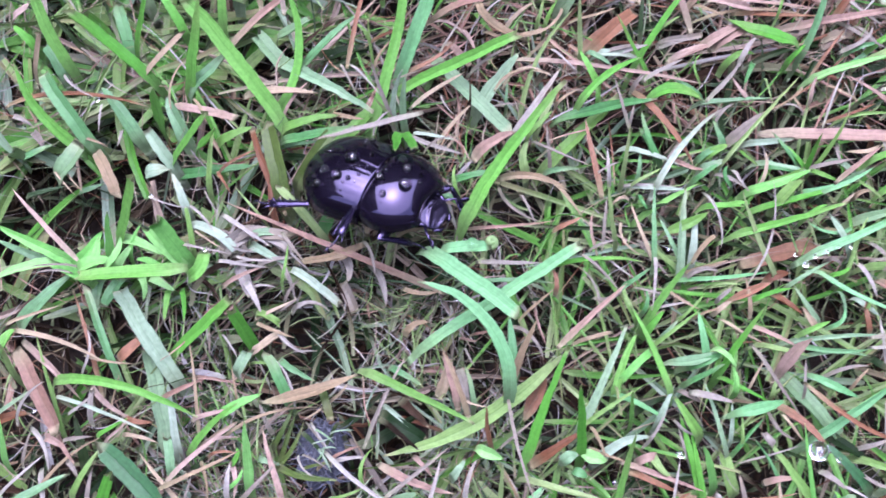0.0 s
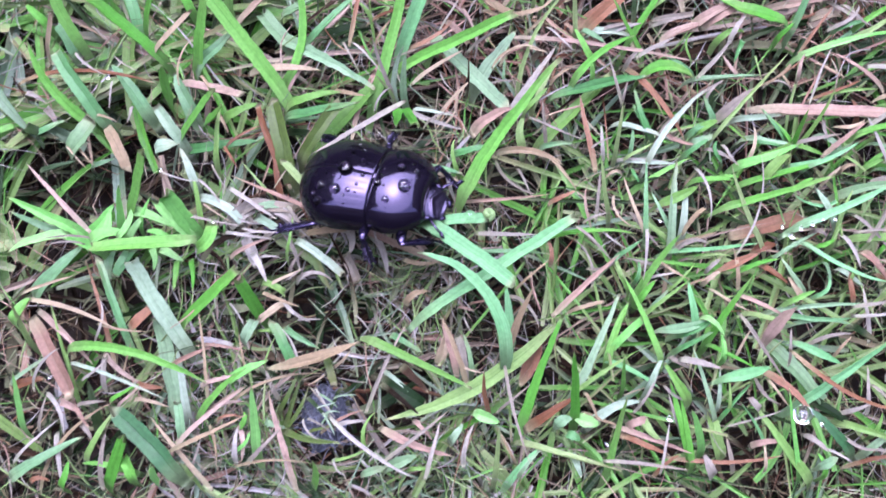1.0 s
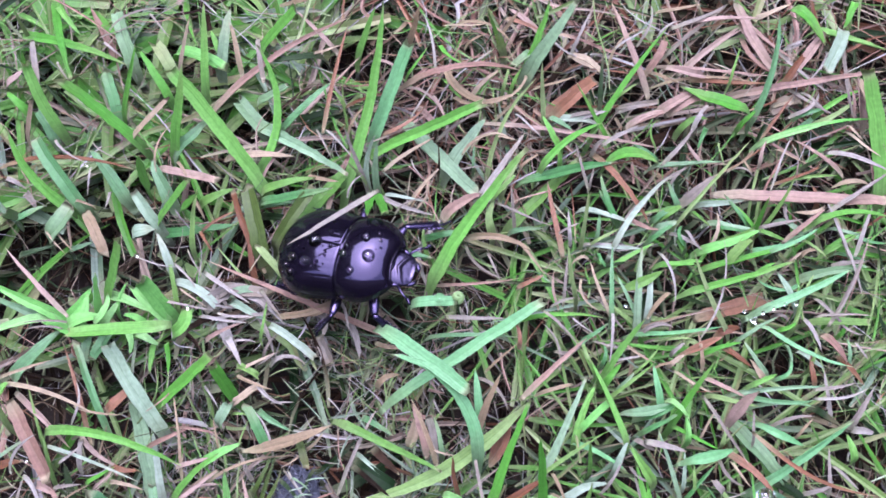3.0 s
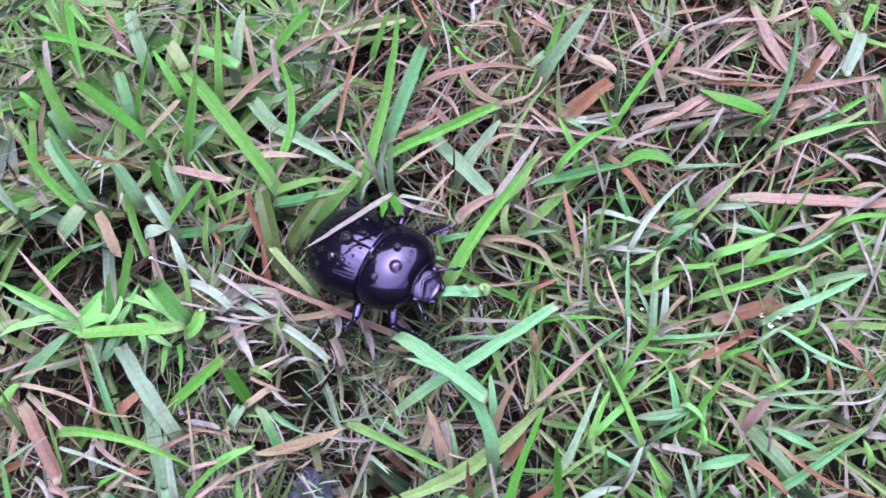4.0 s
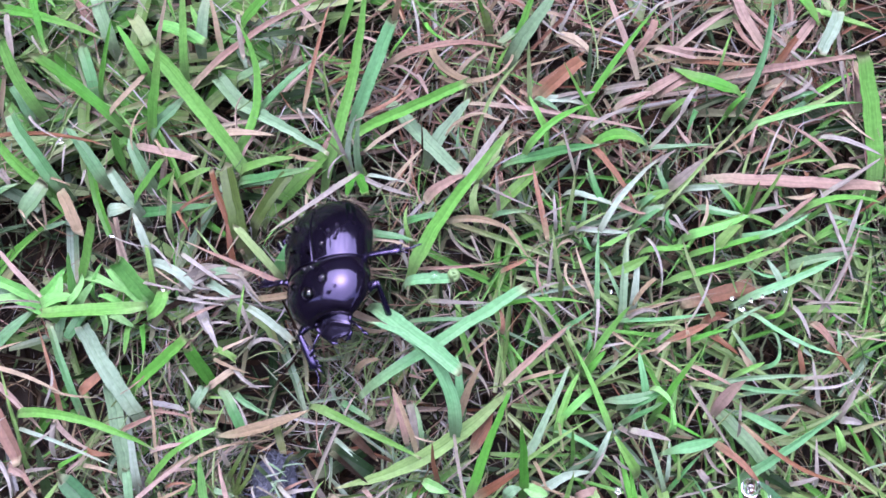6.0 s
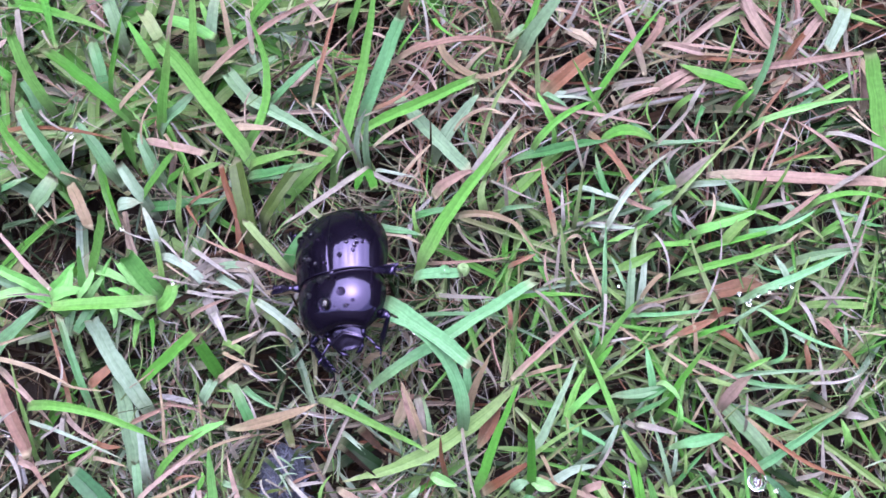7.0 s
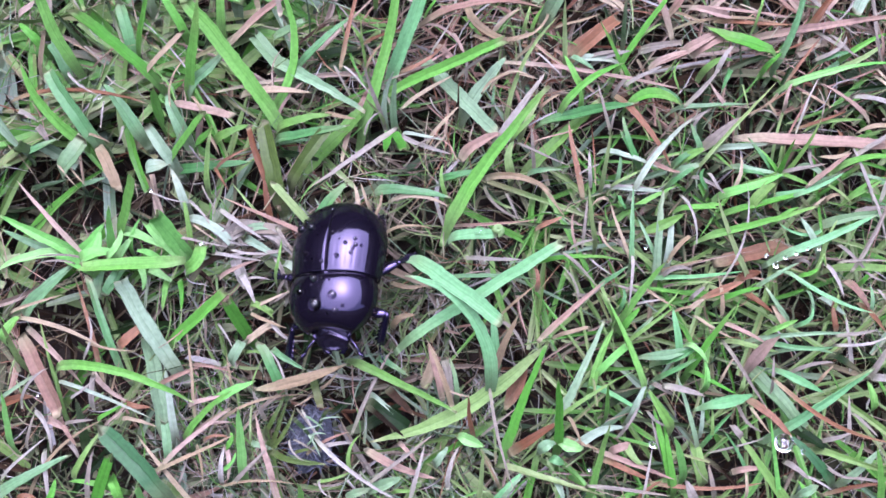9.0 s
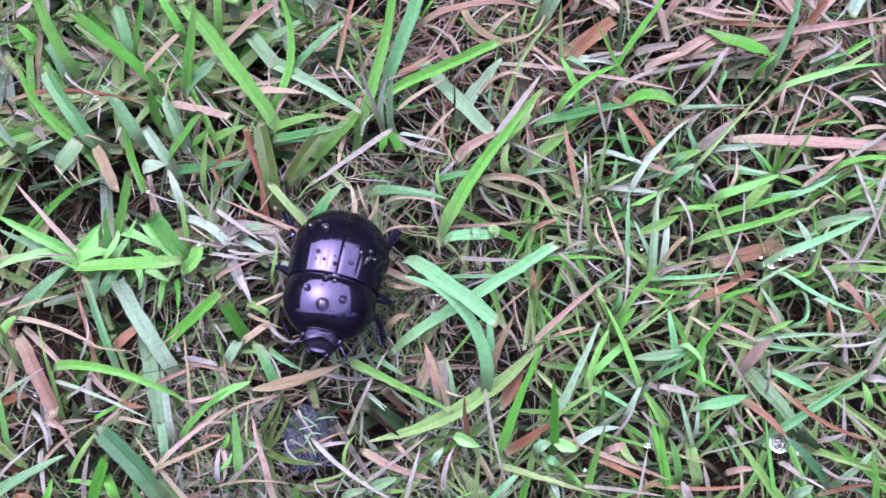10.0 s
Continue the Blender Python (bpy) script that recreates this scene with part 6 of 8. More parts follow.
blade("w", "c", -21.0, -3.2, -3.0, -71, 11, 4.9, 1.24, 33, -65, 0.4)
blade("w", "p", -20.0, -6.0, -2.2, -50, -21, 4.9, 0.74, 50, -90, 0.6)
blade("s", "c", -14.8, -3.9, -2.1, -13, 47, 8.4, 0.74, 34, -50, 0.6)
blade("s", "c", -11.3, -3.6, -1.9, -27, 78, 4.1, 0.99, 63, -97, 0.6)
blade("w", "c", -9.7, -5.7, -3.8, -66, -1, 4.1, 1.23, 39, -75, 0.4)
blade("w", "p", -10.1, -3.1, -2.8, -19, -108, 4.0, 0.99, 42, -82, 0.4)
blade("w", "p", -15.6, -8.8, -2.0, 67, -19, 3.8, 0.37, 74, -109, 0.6)
blade("w", "p", -16.6, -9.6, -2.1, 0, 51, 3.9, 0.37, 68, -102, 0.6)
blade("w", "p", -23.0, -3.9, -1.5, -23, 23, 6.5, 0.43, 40, -65, 0.6)
blade("w", "p", -19.2, -7.0, -2.2, 13, -26, 3.6, 0.31, 75, -122, 0.6)
blade("w", "p", -7.0, -3.8, -3.3, -42, -52, 5.7, 0.86, 31, -62, 0.4)
blade("w", "p", -14.9, -9.6, -2.4, 47, -88, 5.1, 0.55, 58, -94, 0.6)
blade("w", "p", -23.3, -1.1, -1.4, -55, 58, 6.1, 0.43, 42, -70, 0.6)
blade("w", "p", -18.7, -4.7, -1.6, 12, -5, 4.8, 0.56, 57, -89, 0.6)
blade("w", "p", -7.3, -2.6, 1.0, -49, -45, 4.3, 0.37, 27, -68, 0.6)
blade("p", "c", 39.3, 33.1, 2.4, -93, 47, 10.6, 1.17, 25, -48, 0.6)
blade("p", "c", 43.5, 21.9, 1.6, 43, 12, 8.5, 1.03, 40, -53, 0.6)
blade("p", "p", 31.8, 23.8, 1.8, 31, 8, 9.4, 0.78, 37, -51, 0.6)
blade("w", "p", 29.9, 25.5, 2.1, 34, 6, 10.1, 0.45, 36, -50, 0.6)
blade("r", "p", 32.9, 23.3, 1.6, -26, 37, 9.6, 0.58, 30, -47, 0.6)
blade("p", "c", 30.1, 24.6, 2.3, -44, 48, 5.6, 0.77, 44, -72, 0.6)
blade("p", "p", 31.7, 28.7, 4.7, 5, -3, 9.8, 0.58, 15, -29, 0.6)
blade("s", "p", 40.8, 30.0, 3.1, -2, 41, 5.1, 0.65, 52, -79, 0.6)
blade("r", "c", 16.7, 18.4, 1.1, 31, 16, 7.6, 1.41, 44, -61, 0.6)
blade("r", "p", 11.8, 30.8, 2.9, -49, 42, 5.3, 0.58, 46, -77, 0.6)
blade("s", "c", 18.9, 25.9, 2.5, -22, -22, 5.1, 0.77, 51, -87, 0.6)
blade("p", "c", 30.0, 18.9, 1.5, 21, 8, 5.2, 1.54, 54, -81, 0.6)
blade("p", "c", 42.9, 19.7, -0.2, 28, 1, 4.1, 1.02, 51, -80, 0.4)
blade("w", "p", 46.6, 27.4, 2.4, -122, -58, 3.8, 0.32, 67, -114, 0.6)
blade("p", "p", 39.7, 28.5, 2.3, -110, 105, 7.4, 0.64, 31, -55, 0.6)
blade("w", "p", 43.2, 27.2, 2.1, -74, 53, 9.2, 0.45, 28, -51, 0.6)
blade("s", "c", 10.4, 20.2, 1.7, -161, -105, 8.1, 0.90, 38, -53, 0.6)
blade("s", "p", 5.6, 21.4, 1.6, -68, 98, 5.3, 0.51, 43, -70, 0.6)
blade("s", "p", 5.2, 29.5, 2.7, 14, -70, 9.2, 0.39, 38, -66, 0.6)
blade("p", "c", 27.7, 23.5, 1.8, 32, 48, 5.6, 0.90, 52, -74, 0.6)
blade("w", "p", 24.8, 20.1, -0.2, 3, 15, 5.1, 0.90, 39, -62, 0.4)
blade("p", "p", 25.5, 17.4, 0.8, 24, -10, 5.7, 0.77, 50, -76, 0.6)
blade("p", "c", 53.0, 16.6, 0.7, 106, -22, 7.3, 1.15, 45, -60, 0.6)
blade("w", "p", 51.6, 27.4, 2.0, -109, 38, 10.4, 0.45, 26, -52, 0.6)
blade("p", "p", -36.9, -4.5, 0.5, 135, -3, 10.7, 0.56, 18, -25, 0.6)
blade("r", "p", -35.1, -17.7, -5.7, 97, 19, 12.2, 0.55, 28, -32, 0.4)
blade("s", "p", -44.1, -11.1, -0.2, 12, 12, 6.1, 0.37, 24, -44, 0.6)
blade("s", "p", -44.0, -11.5, -0.8, -7, -22, 10.9, 0.55, 12, -28, 0.6)
blade("s", "p", -36.6, -13.7, -2.9, -28, 32, 6.6, 0.31, 40, -64, 0.6)
blade("w", "p", -29.6, 2.2, 1.4, -37, 45, 5.5, 0.19, 21, -46, 0.6)
blade("w", "p", -24.1, 3.1, 1.4, -64, 13, 4.6, 0.19, 23, -60, 0.6)
blade("w", "p", -26.3, 2.0, -0.6, -31, -29, 5.5, 0.31, 47, -83, 0.6)
blade("w", "p", -26.9, -2.6, 0.5, -19, 15, 6.5, 0.31, 19, -42, 0.6)
blade("s", "p", -25.6, -0.5, -1.2, -48, 24, 5.0, 0.25, 49, -84, 0.6)
blade("w", "p", -23.7, -3.0, -2.0, 22, -15, 7.6, 0.43, 41, -61, 0.6)
blade("w", "p", -21.5, -0.2, 0.7, -31, -14, 4.3, 0.31, 30, -70, 0.6)
blade("w", "p", -21.7, -3.5, -2.0, 2, 21, 6.2, 0.31, 45, -68, 0.6)
blade("w", "p", -19.0, -0.3, -1.4, -52, 20, 5.3, 0.31, 45, -79, 0.6)
blade("w", "p", -16.5, -4.6, -3.6, 65, 14, 4.7, 0.31, 45, -62, 0.4)
blade("w", "p", -17.2, -0.3, -1.7, -62, 25, 7.1, 0.37, 38, -69, 0.6)
blade("w", "p", -21.7, -4.5, -1.5, 2, -1, 5.7, 0.31, 49, -77, 0.6)
blade("p", "p", 1.3, -7.2, -3.0, 162, -7, 25.6, 0.74, 18, -22, 0.6)
blade("p", "p", -22.3, -6.8, -2.0, 19, 6, 5.7, 0.49, 50, -74, 0.6)
blade("s", "p", -18.8, -10.2, -2.4, 11, 21, 6.1, 0.43, 47, -70, 0.6)
blade("s", "p", -7.1, -1.4, -1.1, 73, 39, 5.7, 0.62, 54, -74, 0.6)
blade("s", "p", -5.4, 0.4, -0.8, 119, -13, 4.2, 0.37, 69, -99, 0.6)
blade("s", "p", -6.4, -1.2, -1.2, 21, 77, 5.3, 0.44, 53, -74, 0.6)
blade("s", "p", -3.7, 2.0, -0.9, 11, -38, 7.6, 0.50, 41, -67, 0.6)
blade("s", "p", -4.1, -1.6, -1.4, 16, -26, 6.1, 0.37, 51, -82, 0.6)
blade("s", "p", -3.3, -6.9, -2.1, -47, 75, 4.9, 0.55, 49, -79, 0.6)
blade("p", "p", 2.9, -0.6, -1.4, -11, 25, 10.4, 0.37, 31, -46, 0.6)
blade("w", "p", 7.0, 4.2, -0.8, -90, 89, 7.2, 0.37, 32, -57, 0.6)
blade("w", "p", 9.4, 3.2, -1.0, -80, 23, 4.6, 0.31, 57, -103, 0.6)
blade("s", "p", 12.7, 4.6, -0.9, -62, 14, 5.9, 0.44, 48, -87, 0.6)
blade("r", "p", 12.6, -1.1, -0.9, 1, 37, 3.9, 0.56, 67, -102, 0.6)
blade("p", "p", 17.4, -3.5, -1.7, 129, -61, 5.1, 0.31, 57, -80, 0.6)
blade("s", "p", 23.0, -5.1, 0.2, 120, -20, 7.2, 0.43, 27, -39, 0.6)
blade("s", "p", 20.6, 1.5, 1.3, 156, 91, 2.8, 0.37, 57, -119, 0.6)
blade("w", "p", 17.8, -3.1, -1.3, 86, -3, 6.0, 0.37, 52, -70, 0.6)
blade("w", "p", 23.0, -3.6, 0.5, -91, -8, 6.6, 0.37, 13, -41, 0.6)
blade("w", "p", 4.5, -4.0, -2.1, -18, 26, 7.3, 0.49, 38, -60, 0.6)
blade("w", "p", 15.2, -4.0, 0.7, -43, -5, 5.8, 0.37, 19, -49, 0.6)
blade("w", "p", 17.3, -10.1, -2.7, 82, 56, 6.2, 0.31, 51, -72, 0.6)
blade("w", "p", 16.2, -3.7, 0.5, 23, -9, 3.3, 0.31, 48, -91, 0.6)
blade("w", "p", 16.7, -8.0, -2.2, -57, 131, 4.3, 0.43, 60, -94, 0.6)
blade("p", "p", 12.7, -13.7, -0.7, 42, -1, 9.9, 0.67, 19, -28, 0.6)
blade("r", "p", 12.7, -7.9, -1.8, 67, 57, 3.6, 0.55, 79, -117, 0.6)
blade("w", "p", 21.7, -2.1, -1.2, -73, 34, 5.6, 0.37, 43, -78, 0.6)
blade("s", "p", 20.1, 0.1, -1.1, -127, 119, 5.6, 0.31, 41, -73, 0.6)
blade("w", "p", 17.9, -3.5, -1.4, -69, 52, 4.9, 0.25, 48, -82, 0.6)
blade("s", "p", 8.9, -10.4, -2.6, 35, 8, 5.4, 0.31, 55, -81, 0.6)
blade("w", "p", 28.2, 2.4, 1.6, -54, -44, 6.7, 0.31, 16, -45, 0.6)
blade("w", "p", 32.7, -7.1, -0.2, 53, 43, 11.7, 0.25, 18, -22, 0.6)
blade("r", "l", 30.3, -8.8, -2.3, 19, 6, 5.9, 0.86, 39, -61, 0.6)
blade("r", "p", 35.2, -7.7, -2.1, -52, 25, 4.5, 0.74, 53, -92, 0.6)
blade("r", "c", 33.1, -3.9, -5.2, 12, 9, 9.2, 1.73, 15, -25, 0.2)
blade("r", "l", 34.6, -6.7, -3.0, 45, -46, 3.7, 0.99, 43, -73, 0.4)
blade("w", "p", 46.7, -5.9, 0.3, 57, 10, 10.7, 0.50, 19, -25, 0.6)
blade("w", "p", 49.0, 3.5, 1.3, -79, 7, 6.6, 0.37, 14, -43, 0.6)
blade("w", "p", 45.3, -4.9, 0.2, 1, -2, 6.3, 0.31, 23, -46, 0.6)
blade("w", "p", 44.4, -4.4, -1.7, -70, 3, 5.0, 0.49, 48, -87, 0.6)
blade("w", "p", 46.0, -2.2, -1.5, -68, 31, 5.5, 0.43, 49, -88, 0.6)
blade("p", "p", 46.4, -6.4, -1.7, -67, 22, 4.7, 0.92, 54, -96, 0.6)
blade("s", "p", 26.2, -5.5, -2.2, 1, 23, 5.4, 0.43, 52, -79, 0.6)
blade("s", "c", 26.8, -5.1, 0.5, 65, -34, 4.1, 0.49, 42, -73, 0.6)
blade("w", "p", 26.3, -6.3, -1.9, 46, -70, 4.5, 0.55, 65, -105, 0.6)
blade("s", "p", 29.1, -10.0, -2.2, 37, -8, 3.1, 0.61, 90, -139, 0.6)
blade("s", "p", 33.1, -10.4, -2.7, 101, -7, 4.9, 0.49, 59, -83, 0.6)
blade("p", "c", -42.9, -13.3, -1.0, -56, -9, 10.0, 1.59, 8, -28, 0.6)
blade("p", "p", -43.3, -12.1, -3.1, -34, -16, 9.9, 0.73, 30, -54, 0.6)
blade("r", "c", -32.8, -14.6, -2.7, 23, 32, 4.0, 1.04, 67, -99, 0.6)
blade("w", "p", -42.4, -21.2, -1.7, 62, -55, 8.5, 0.37, 47, -5, 1.0)
blade("r", "p", -46.0, -20.9, -5.2, 29, -20, 4.6, 1.22, 43, -67, 0.4)
blade("p", "p", -28.8, -18.4, -4.1, 15, 13, 6.7, 0.55, 45, -67, 0.6)
blade("p", "p", -25.3, -16.1, -3.2, -8, -5, 6.1, 0.37, 45, -73, 0.6)
blade("p", "p", -25.1, -20.5, -3.8, 9, 5, 5.4, 0.55, 51, -79, 0.6)
blade("s", "p", -24.3, -22.2, -4.4, 86, 20, 10.6, 0.37, 36, -45, 0.6)
blade("s", "p", -24.7, -23.9, -4.7, 35, -0, 6.2, 0.48, 49, -71, 0.6)
blade("w", "c", -35.3, -21.0, -4.1, 80, 15, 4.2, 0.61, 67, -96, 0.6)
blade("p", "p", -35.7, -16.7, -3.7, -53, 29, 6.5, 0.61, 39, -68, 0.6)
blade("r", "p", -31.9, -20.1, -3.5, -40, 51, 4.0, 0.73, 63, -103, 0.6)
blade("p", "p", -34.0, -22.8, -4.0, 18, 40, 4.6, 0.36, 59, -86, 0.6)
blade("w", "p", -36.8, -15.7, -3.3, 29, 97, 5.7, 0.31, 53, -74, 0.6)
blade("s", "p", -33.3, -19.9, -3.4, 59, 30, 4.7, 0.24, 63, -90, 0.6)
blade("w", "p", -37.2, -20.2, -1.5, 13, 52, 4.1, 0.30, 37, -64, 0.6)
blade("s", "c", -19.5, -14.2, -3.2, 28, 12, 5.1, 0.86, 56, -82, 0.6)
blade("s", "l", -17.6, -19.1, -1.3, 4, 23, 10.4, 1.22, 14, -24, 0.6)
blade("w", "p", -14.1, -19.6, -1.8, 88, 48, 5.5, 0.30, 34, -54, 0.6)
blade("w", "p", -7.1, -23.6, -2.5, 68, -6, 10.4, 0.43, 20, -27, 0.6)
blade("w", "p", -16.3, -11.2, -2.4, -68, 52, 4.9, 0.49, 50, -87, 0.6)
blade("s", "p", -18.6, -10.5, -2.3, -37, 26, 5.1, 0.43, 49, -82, 0.6)
blade("s", "p", -15.3, -19.5, -3.5, 39, -73, 4.9, 0.24, 62, -102, 0.6)
blade("s", "p", -11.3, -19.2, -3.6, -117, -52, 3.3, 0.24, 78, -131, 0.6)
blade("s", "p", -22.2, -22.6, -4.5, 36, -37, 11.5, 0.36, 34, -50, 0.6)
blade("p", "p", 2.6, -19.7, -4.0, 105, 3, 6.7, 0.73, 49, -67, 0.6)
blade("s", "p", 0.5, -18.2, -5.0, 69, 4, 4.6, 1.22, 46, -64, 0.4)
blade("s", "p", 3.6, -20.5, -4.2, 106, 10, 8.3, 0.61, 43, -57, 0.6)
blade("s", "p", -3.0, -12.1, -2.6, 65, -69, 3.9, 0.74, 79, -125, 0.6)
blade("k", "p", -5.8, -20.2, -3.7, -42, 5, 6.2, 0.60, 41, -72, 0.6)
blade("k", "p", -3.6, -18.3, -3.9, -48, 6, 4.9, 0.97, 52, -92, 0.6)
blade("w", "p", -16.8, -21.8, -5.9, 119, -9, 4.0, 0.55, 52, -76, 0.4)
blade("s", "p", 7.3, -19.0, -4.5, 74, -14, 10.7, 0.92, 41, -4, 1.8)
blade("w", "p", 7.5, -17.7, -1.6, -86, 14, 12.8, 0.36, 17, 2, 1.0)
blade("r", "l", 9.5, -20.4, -5.0, 64, -1, 5.3, 1.58, 31, -44, 0.4)
blade("s", "c", 14.4, -12.9, -3.1, 11, 5, 4.9, 0.43, 60, -94, 0.6)
blade("w", "p", 25.2, -17.7, -3.1, -60, 50, 3.3, 0.61, 76, -129, 0.6)
blade("w", "p", 7.9, -10.9, -3.0, -15, -62, 5.8, 0.43, 46, -82, 0.6)
blade("w", "p", 3.3, -13.3, -2.5, -88, 43, 3.1, 0.24, 80, -138, 0.6)
blade("s", "p", 2.8, -18.4, -3.8, -46, 52, 3.9, 0.24, 66, -109, 0.6)
blade("w", "p", 2.6, -14.8, -4.7, -72, -13, 5.8, 0.85, 29, -58, 0.4)
blade("p", "p", 2.6, -12.3, -2.8, -38, 42, 2.8, 0.37, 94, -152, 0.6)
blade("p", "p", 3.7, -11.9, -3.0, -7, 30, 4.1, 0.31, 64, -100, 0.6)
blade("p", "l", 35.4, -17.0, -3.4, 81, -51, 6.9, 1.34, 52, -1, 1.8)
blade("w", "p", 32.4, -13.3, -0.5, -64, 11, 8.8, 0.43, 9, -30, 0.6)
blade("w", "p", 44.5, -12.9, -0.4, -3, 23, 4.8, 0.43, 29, -55, 0.6)
blade("w", "p", 44.6, -13.7, -1.1, -14, 47, 6.2, 0.37, 22, -42, 0.6)
blade("r", "p", 37.8, -17.2, -1.3, -53, 49, 14.8, 0.48, 4, -15, 0.6)
blade("r", "p", 35.2, -18.9, -3.9, -41, -11, 7.8, 0.85, 37, -66, 0.6)
blade("w", "p", 48.8, -17.0, -3.5, 71, -25, 5.7, 0.73, 54, -77, 0.6)
blade("w", "p", 49.1, -16.9, -3.1, -27, 27, 2.9, 0.85, 90, -147, 0.6)
blade("w", "p", 46.9, -16.3, -3.2, 112, -28, 6.6, 0.49, 50, -68, 0.6)
blade("r", "p", 45.3, -12.4, -2.5, 132, -63, 4.4, 0.73, 66, -95, 0.6)
blade("r", "p", 48.0, -8.6, -2.7, -65, 23, 4.9, 0.61, 49, -88, 0.6)
blade("s", "p", 29.9, -10.1, -2.8, -60, 50, 5.6, 0.43, 46, -80, 0.6)
blade("p", "p", 33.2, -11.0, -2.9, -41, 24, 5.7, 0.55, 48, -82, 0.6)
blade("s", "p", 39.9, -11.9, -2.6, 141, -32, 3.9, 0.74, 71, -105, 0.6)
blade("w", "p", 38.2, -18.6, -3.8, 102, -27, 4.6, 0.36, 64, -91, 0.6)
blade("w", "p", 26.0, -18.2, -1.3, -16, 2, 4.8, 0.73, 27, -59, 0.6)
blade("s", "p", 32.3, -18.0, -3.3, 77, -32, 4.5, 0.30, 64, -94, 0.6)
blade("w", "p", 40.1, -16.5, -3.6, 27, -29, 5.7, 0.43, 56, -89, 0.6)
blade("s", "p", 42.7, -17.9, -3.5, 62, -27, 3.8, 0.36, 77, -117, 0.6)
blade("p", "p", -27.3, -27.1, -2.9, 43, -8, 9.9, 0.54, 19, -29, 0.6)
blade("s", "p", -28.1, -27.7, -2.8, 20, 9, 9.5, 0.48, 17, -28, 0.6)
blade("s", "p", -23.5, -31.3, -5.5, 132, -2, 10.5, 0.54, 35, -46, 0.6)
blade("s", "p", -42.1, -31.7, -6.0, 74, -50, 13.8, 0.42, 32, -41, 0.6)
blade("w", "p", -35.1, -31.3, -5.5, 90, -8, 6.9, 0.60, 50, -68, 0.6)
blade("w", "p", -40.4, -25.1, -4.7, -65, -25, 6.4, 0.60, 40, -75, 0.6)
blade("w", "p", -42.2, -25.3, -4.6, 66, 18, 4.6, 0.36, 62, -88, 0.6)
blade("w", "p", -45.0, -28.5, -5.1, 33, 14, 7.8, 0.36, 47, -68, 0.6)
blade("w", "p", -41.9, -21.1, -4.3, -19, -80, 6.2, 0.55, 43, -78, 0.6)
blade("w", "p", -25.7, -29.2, -5.2, 52, 36, 4.1, 0.30, 69, -101, 0.6)
blade("w", "p", -21.0, -28.7, -4.7, 85, 1, 4.5, 0.60, 64, -91, 0.6)
blade("p", "p", -38.8, -21.7, -3.9, -54, 0, 4.6, 0.61, 53, -93, 0.6)
blade("p", "p", -40.1, -22.2, -4.1, 4, -57, 3.9, 0.97, 76, -130, 0.6)
blade("w", "p", -37.8, -22.7, -2.3, 1, 11, 3.6, 0.42, 40, -78, 0.6)
blade("w", "p", -37.8, -24.5, -4.4, -6, -81, 3.5, 0.60, 75, -131, 0.6)
blade("s", "p", -32.2, -21.9, -3.8, -7, -12, 4.9, 0.48, 54, -89, 0.6)
blade("p", "p", -24.0, -23.1, -4.2, 22, -21, 4.8, 0.48, 59, -93, 0.6)
blade("r", "p", -23.1, -24.4, -3.9, 38, -57, 3.9, 0.36, 71, -115, 0.6)
blade("s", "p", -24.0, -24.5, -4.4, -50, -46, 4.7, 0.36, 52, -93, 0.6)
blade("r", "p", -42.5, -30.7, -4.9, 63, -100, 3.3, 0.60, 89, -145, 0.6)
blade("p", "p", -5.7, -24.8, -4.7, -38, 30, 8.9, 0.90, 32, -54, 0.6)
blade("w", "p", -11.2, -23.7, -2.1, -48, 25, 11.8, 0.48, 7, -22, 0.6)
blade("w", "p", -13.3, -20.6, -3.8, -46, -12, 5.1, 0.24, 49, -87, 0.6)
blade("w", "p", -5.4, -28.8, -3.1, 33, 8, 9.0, 0.42, 19, -30, 0.6)
blade("w", "p", -0.9, -30.5, -3.1, 71, 7, 6.4, 0.48, 28, -43, 0.6)
blade("w", "p", -20.1, -29.0, -4.9, 38, 12, 6.5, 0.54, 47, -66, 0.6)
blade("p", "p", -14.6, -31.5, -5.9, 104, 5, 11.3, 0.72, 38, -50, 0.6)
blade("p", "p", -12.1, -25.5, -4.8, 34, -15, 5.8, 0.42, 52, -78, 0.6)
blade("w", "p", -10.9, -25.1, -4.6, 23, -25, 4.7, 0.54, 59, -93, 0.6)
blade("s", "p", -21.5, -29.0, -5.6, 14, -24, 9.4, 0.30, 41, -66, 0.6)
blade("w", "p", -13.9, -23.9, -4.2, -87, 75, 4.4, 0.24, 58, -102, 0.6)
blade("w", "p", -11.3, -28.5, -4.8, -32, 68, 4.4, 0.24, 56, -87, 0.6)
blade("w", "p", -10.4, -28.1, -4.4, -109, 101, 3.3, 0.24, 71, -123, 0.6)
blade("p", "p", -21.0, -24.5, -4.6, -43, -72, 4.7, 0.60, 51, -93, 0.6)
blade("p", "p", -2.2, -24.1, -4.4, -42, -11, 3.7, 0.54, 67, -117, 0.6)
blade("r", "p", 9.6, -25.4, -4.3, 29, 6, 7.2, 1.03, 44, -63, 0.6)
blade("r", "p", 19.7, -25.6, -4.9, -32, 14, 6.2, 0.72, 44, -75, 0.6)
blade("p", "p", 19.0, -24.7, -4.7, -26, 9, 9.2, 0.60, 33, -54, 0.6)
blade("p", "c", 20.6, -25.0, -4.2, 29, -19, 2.9, 0.84, 97, -153, 0.6)
blade("s", "p", 15.9, -23.3, -4.6, -38, 29, 4.8, 0.42, 52, -87, 0.6)
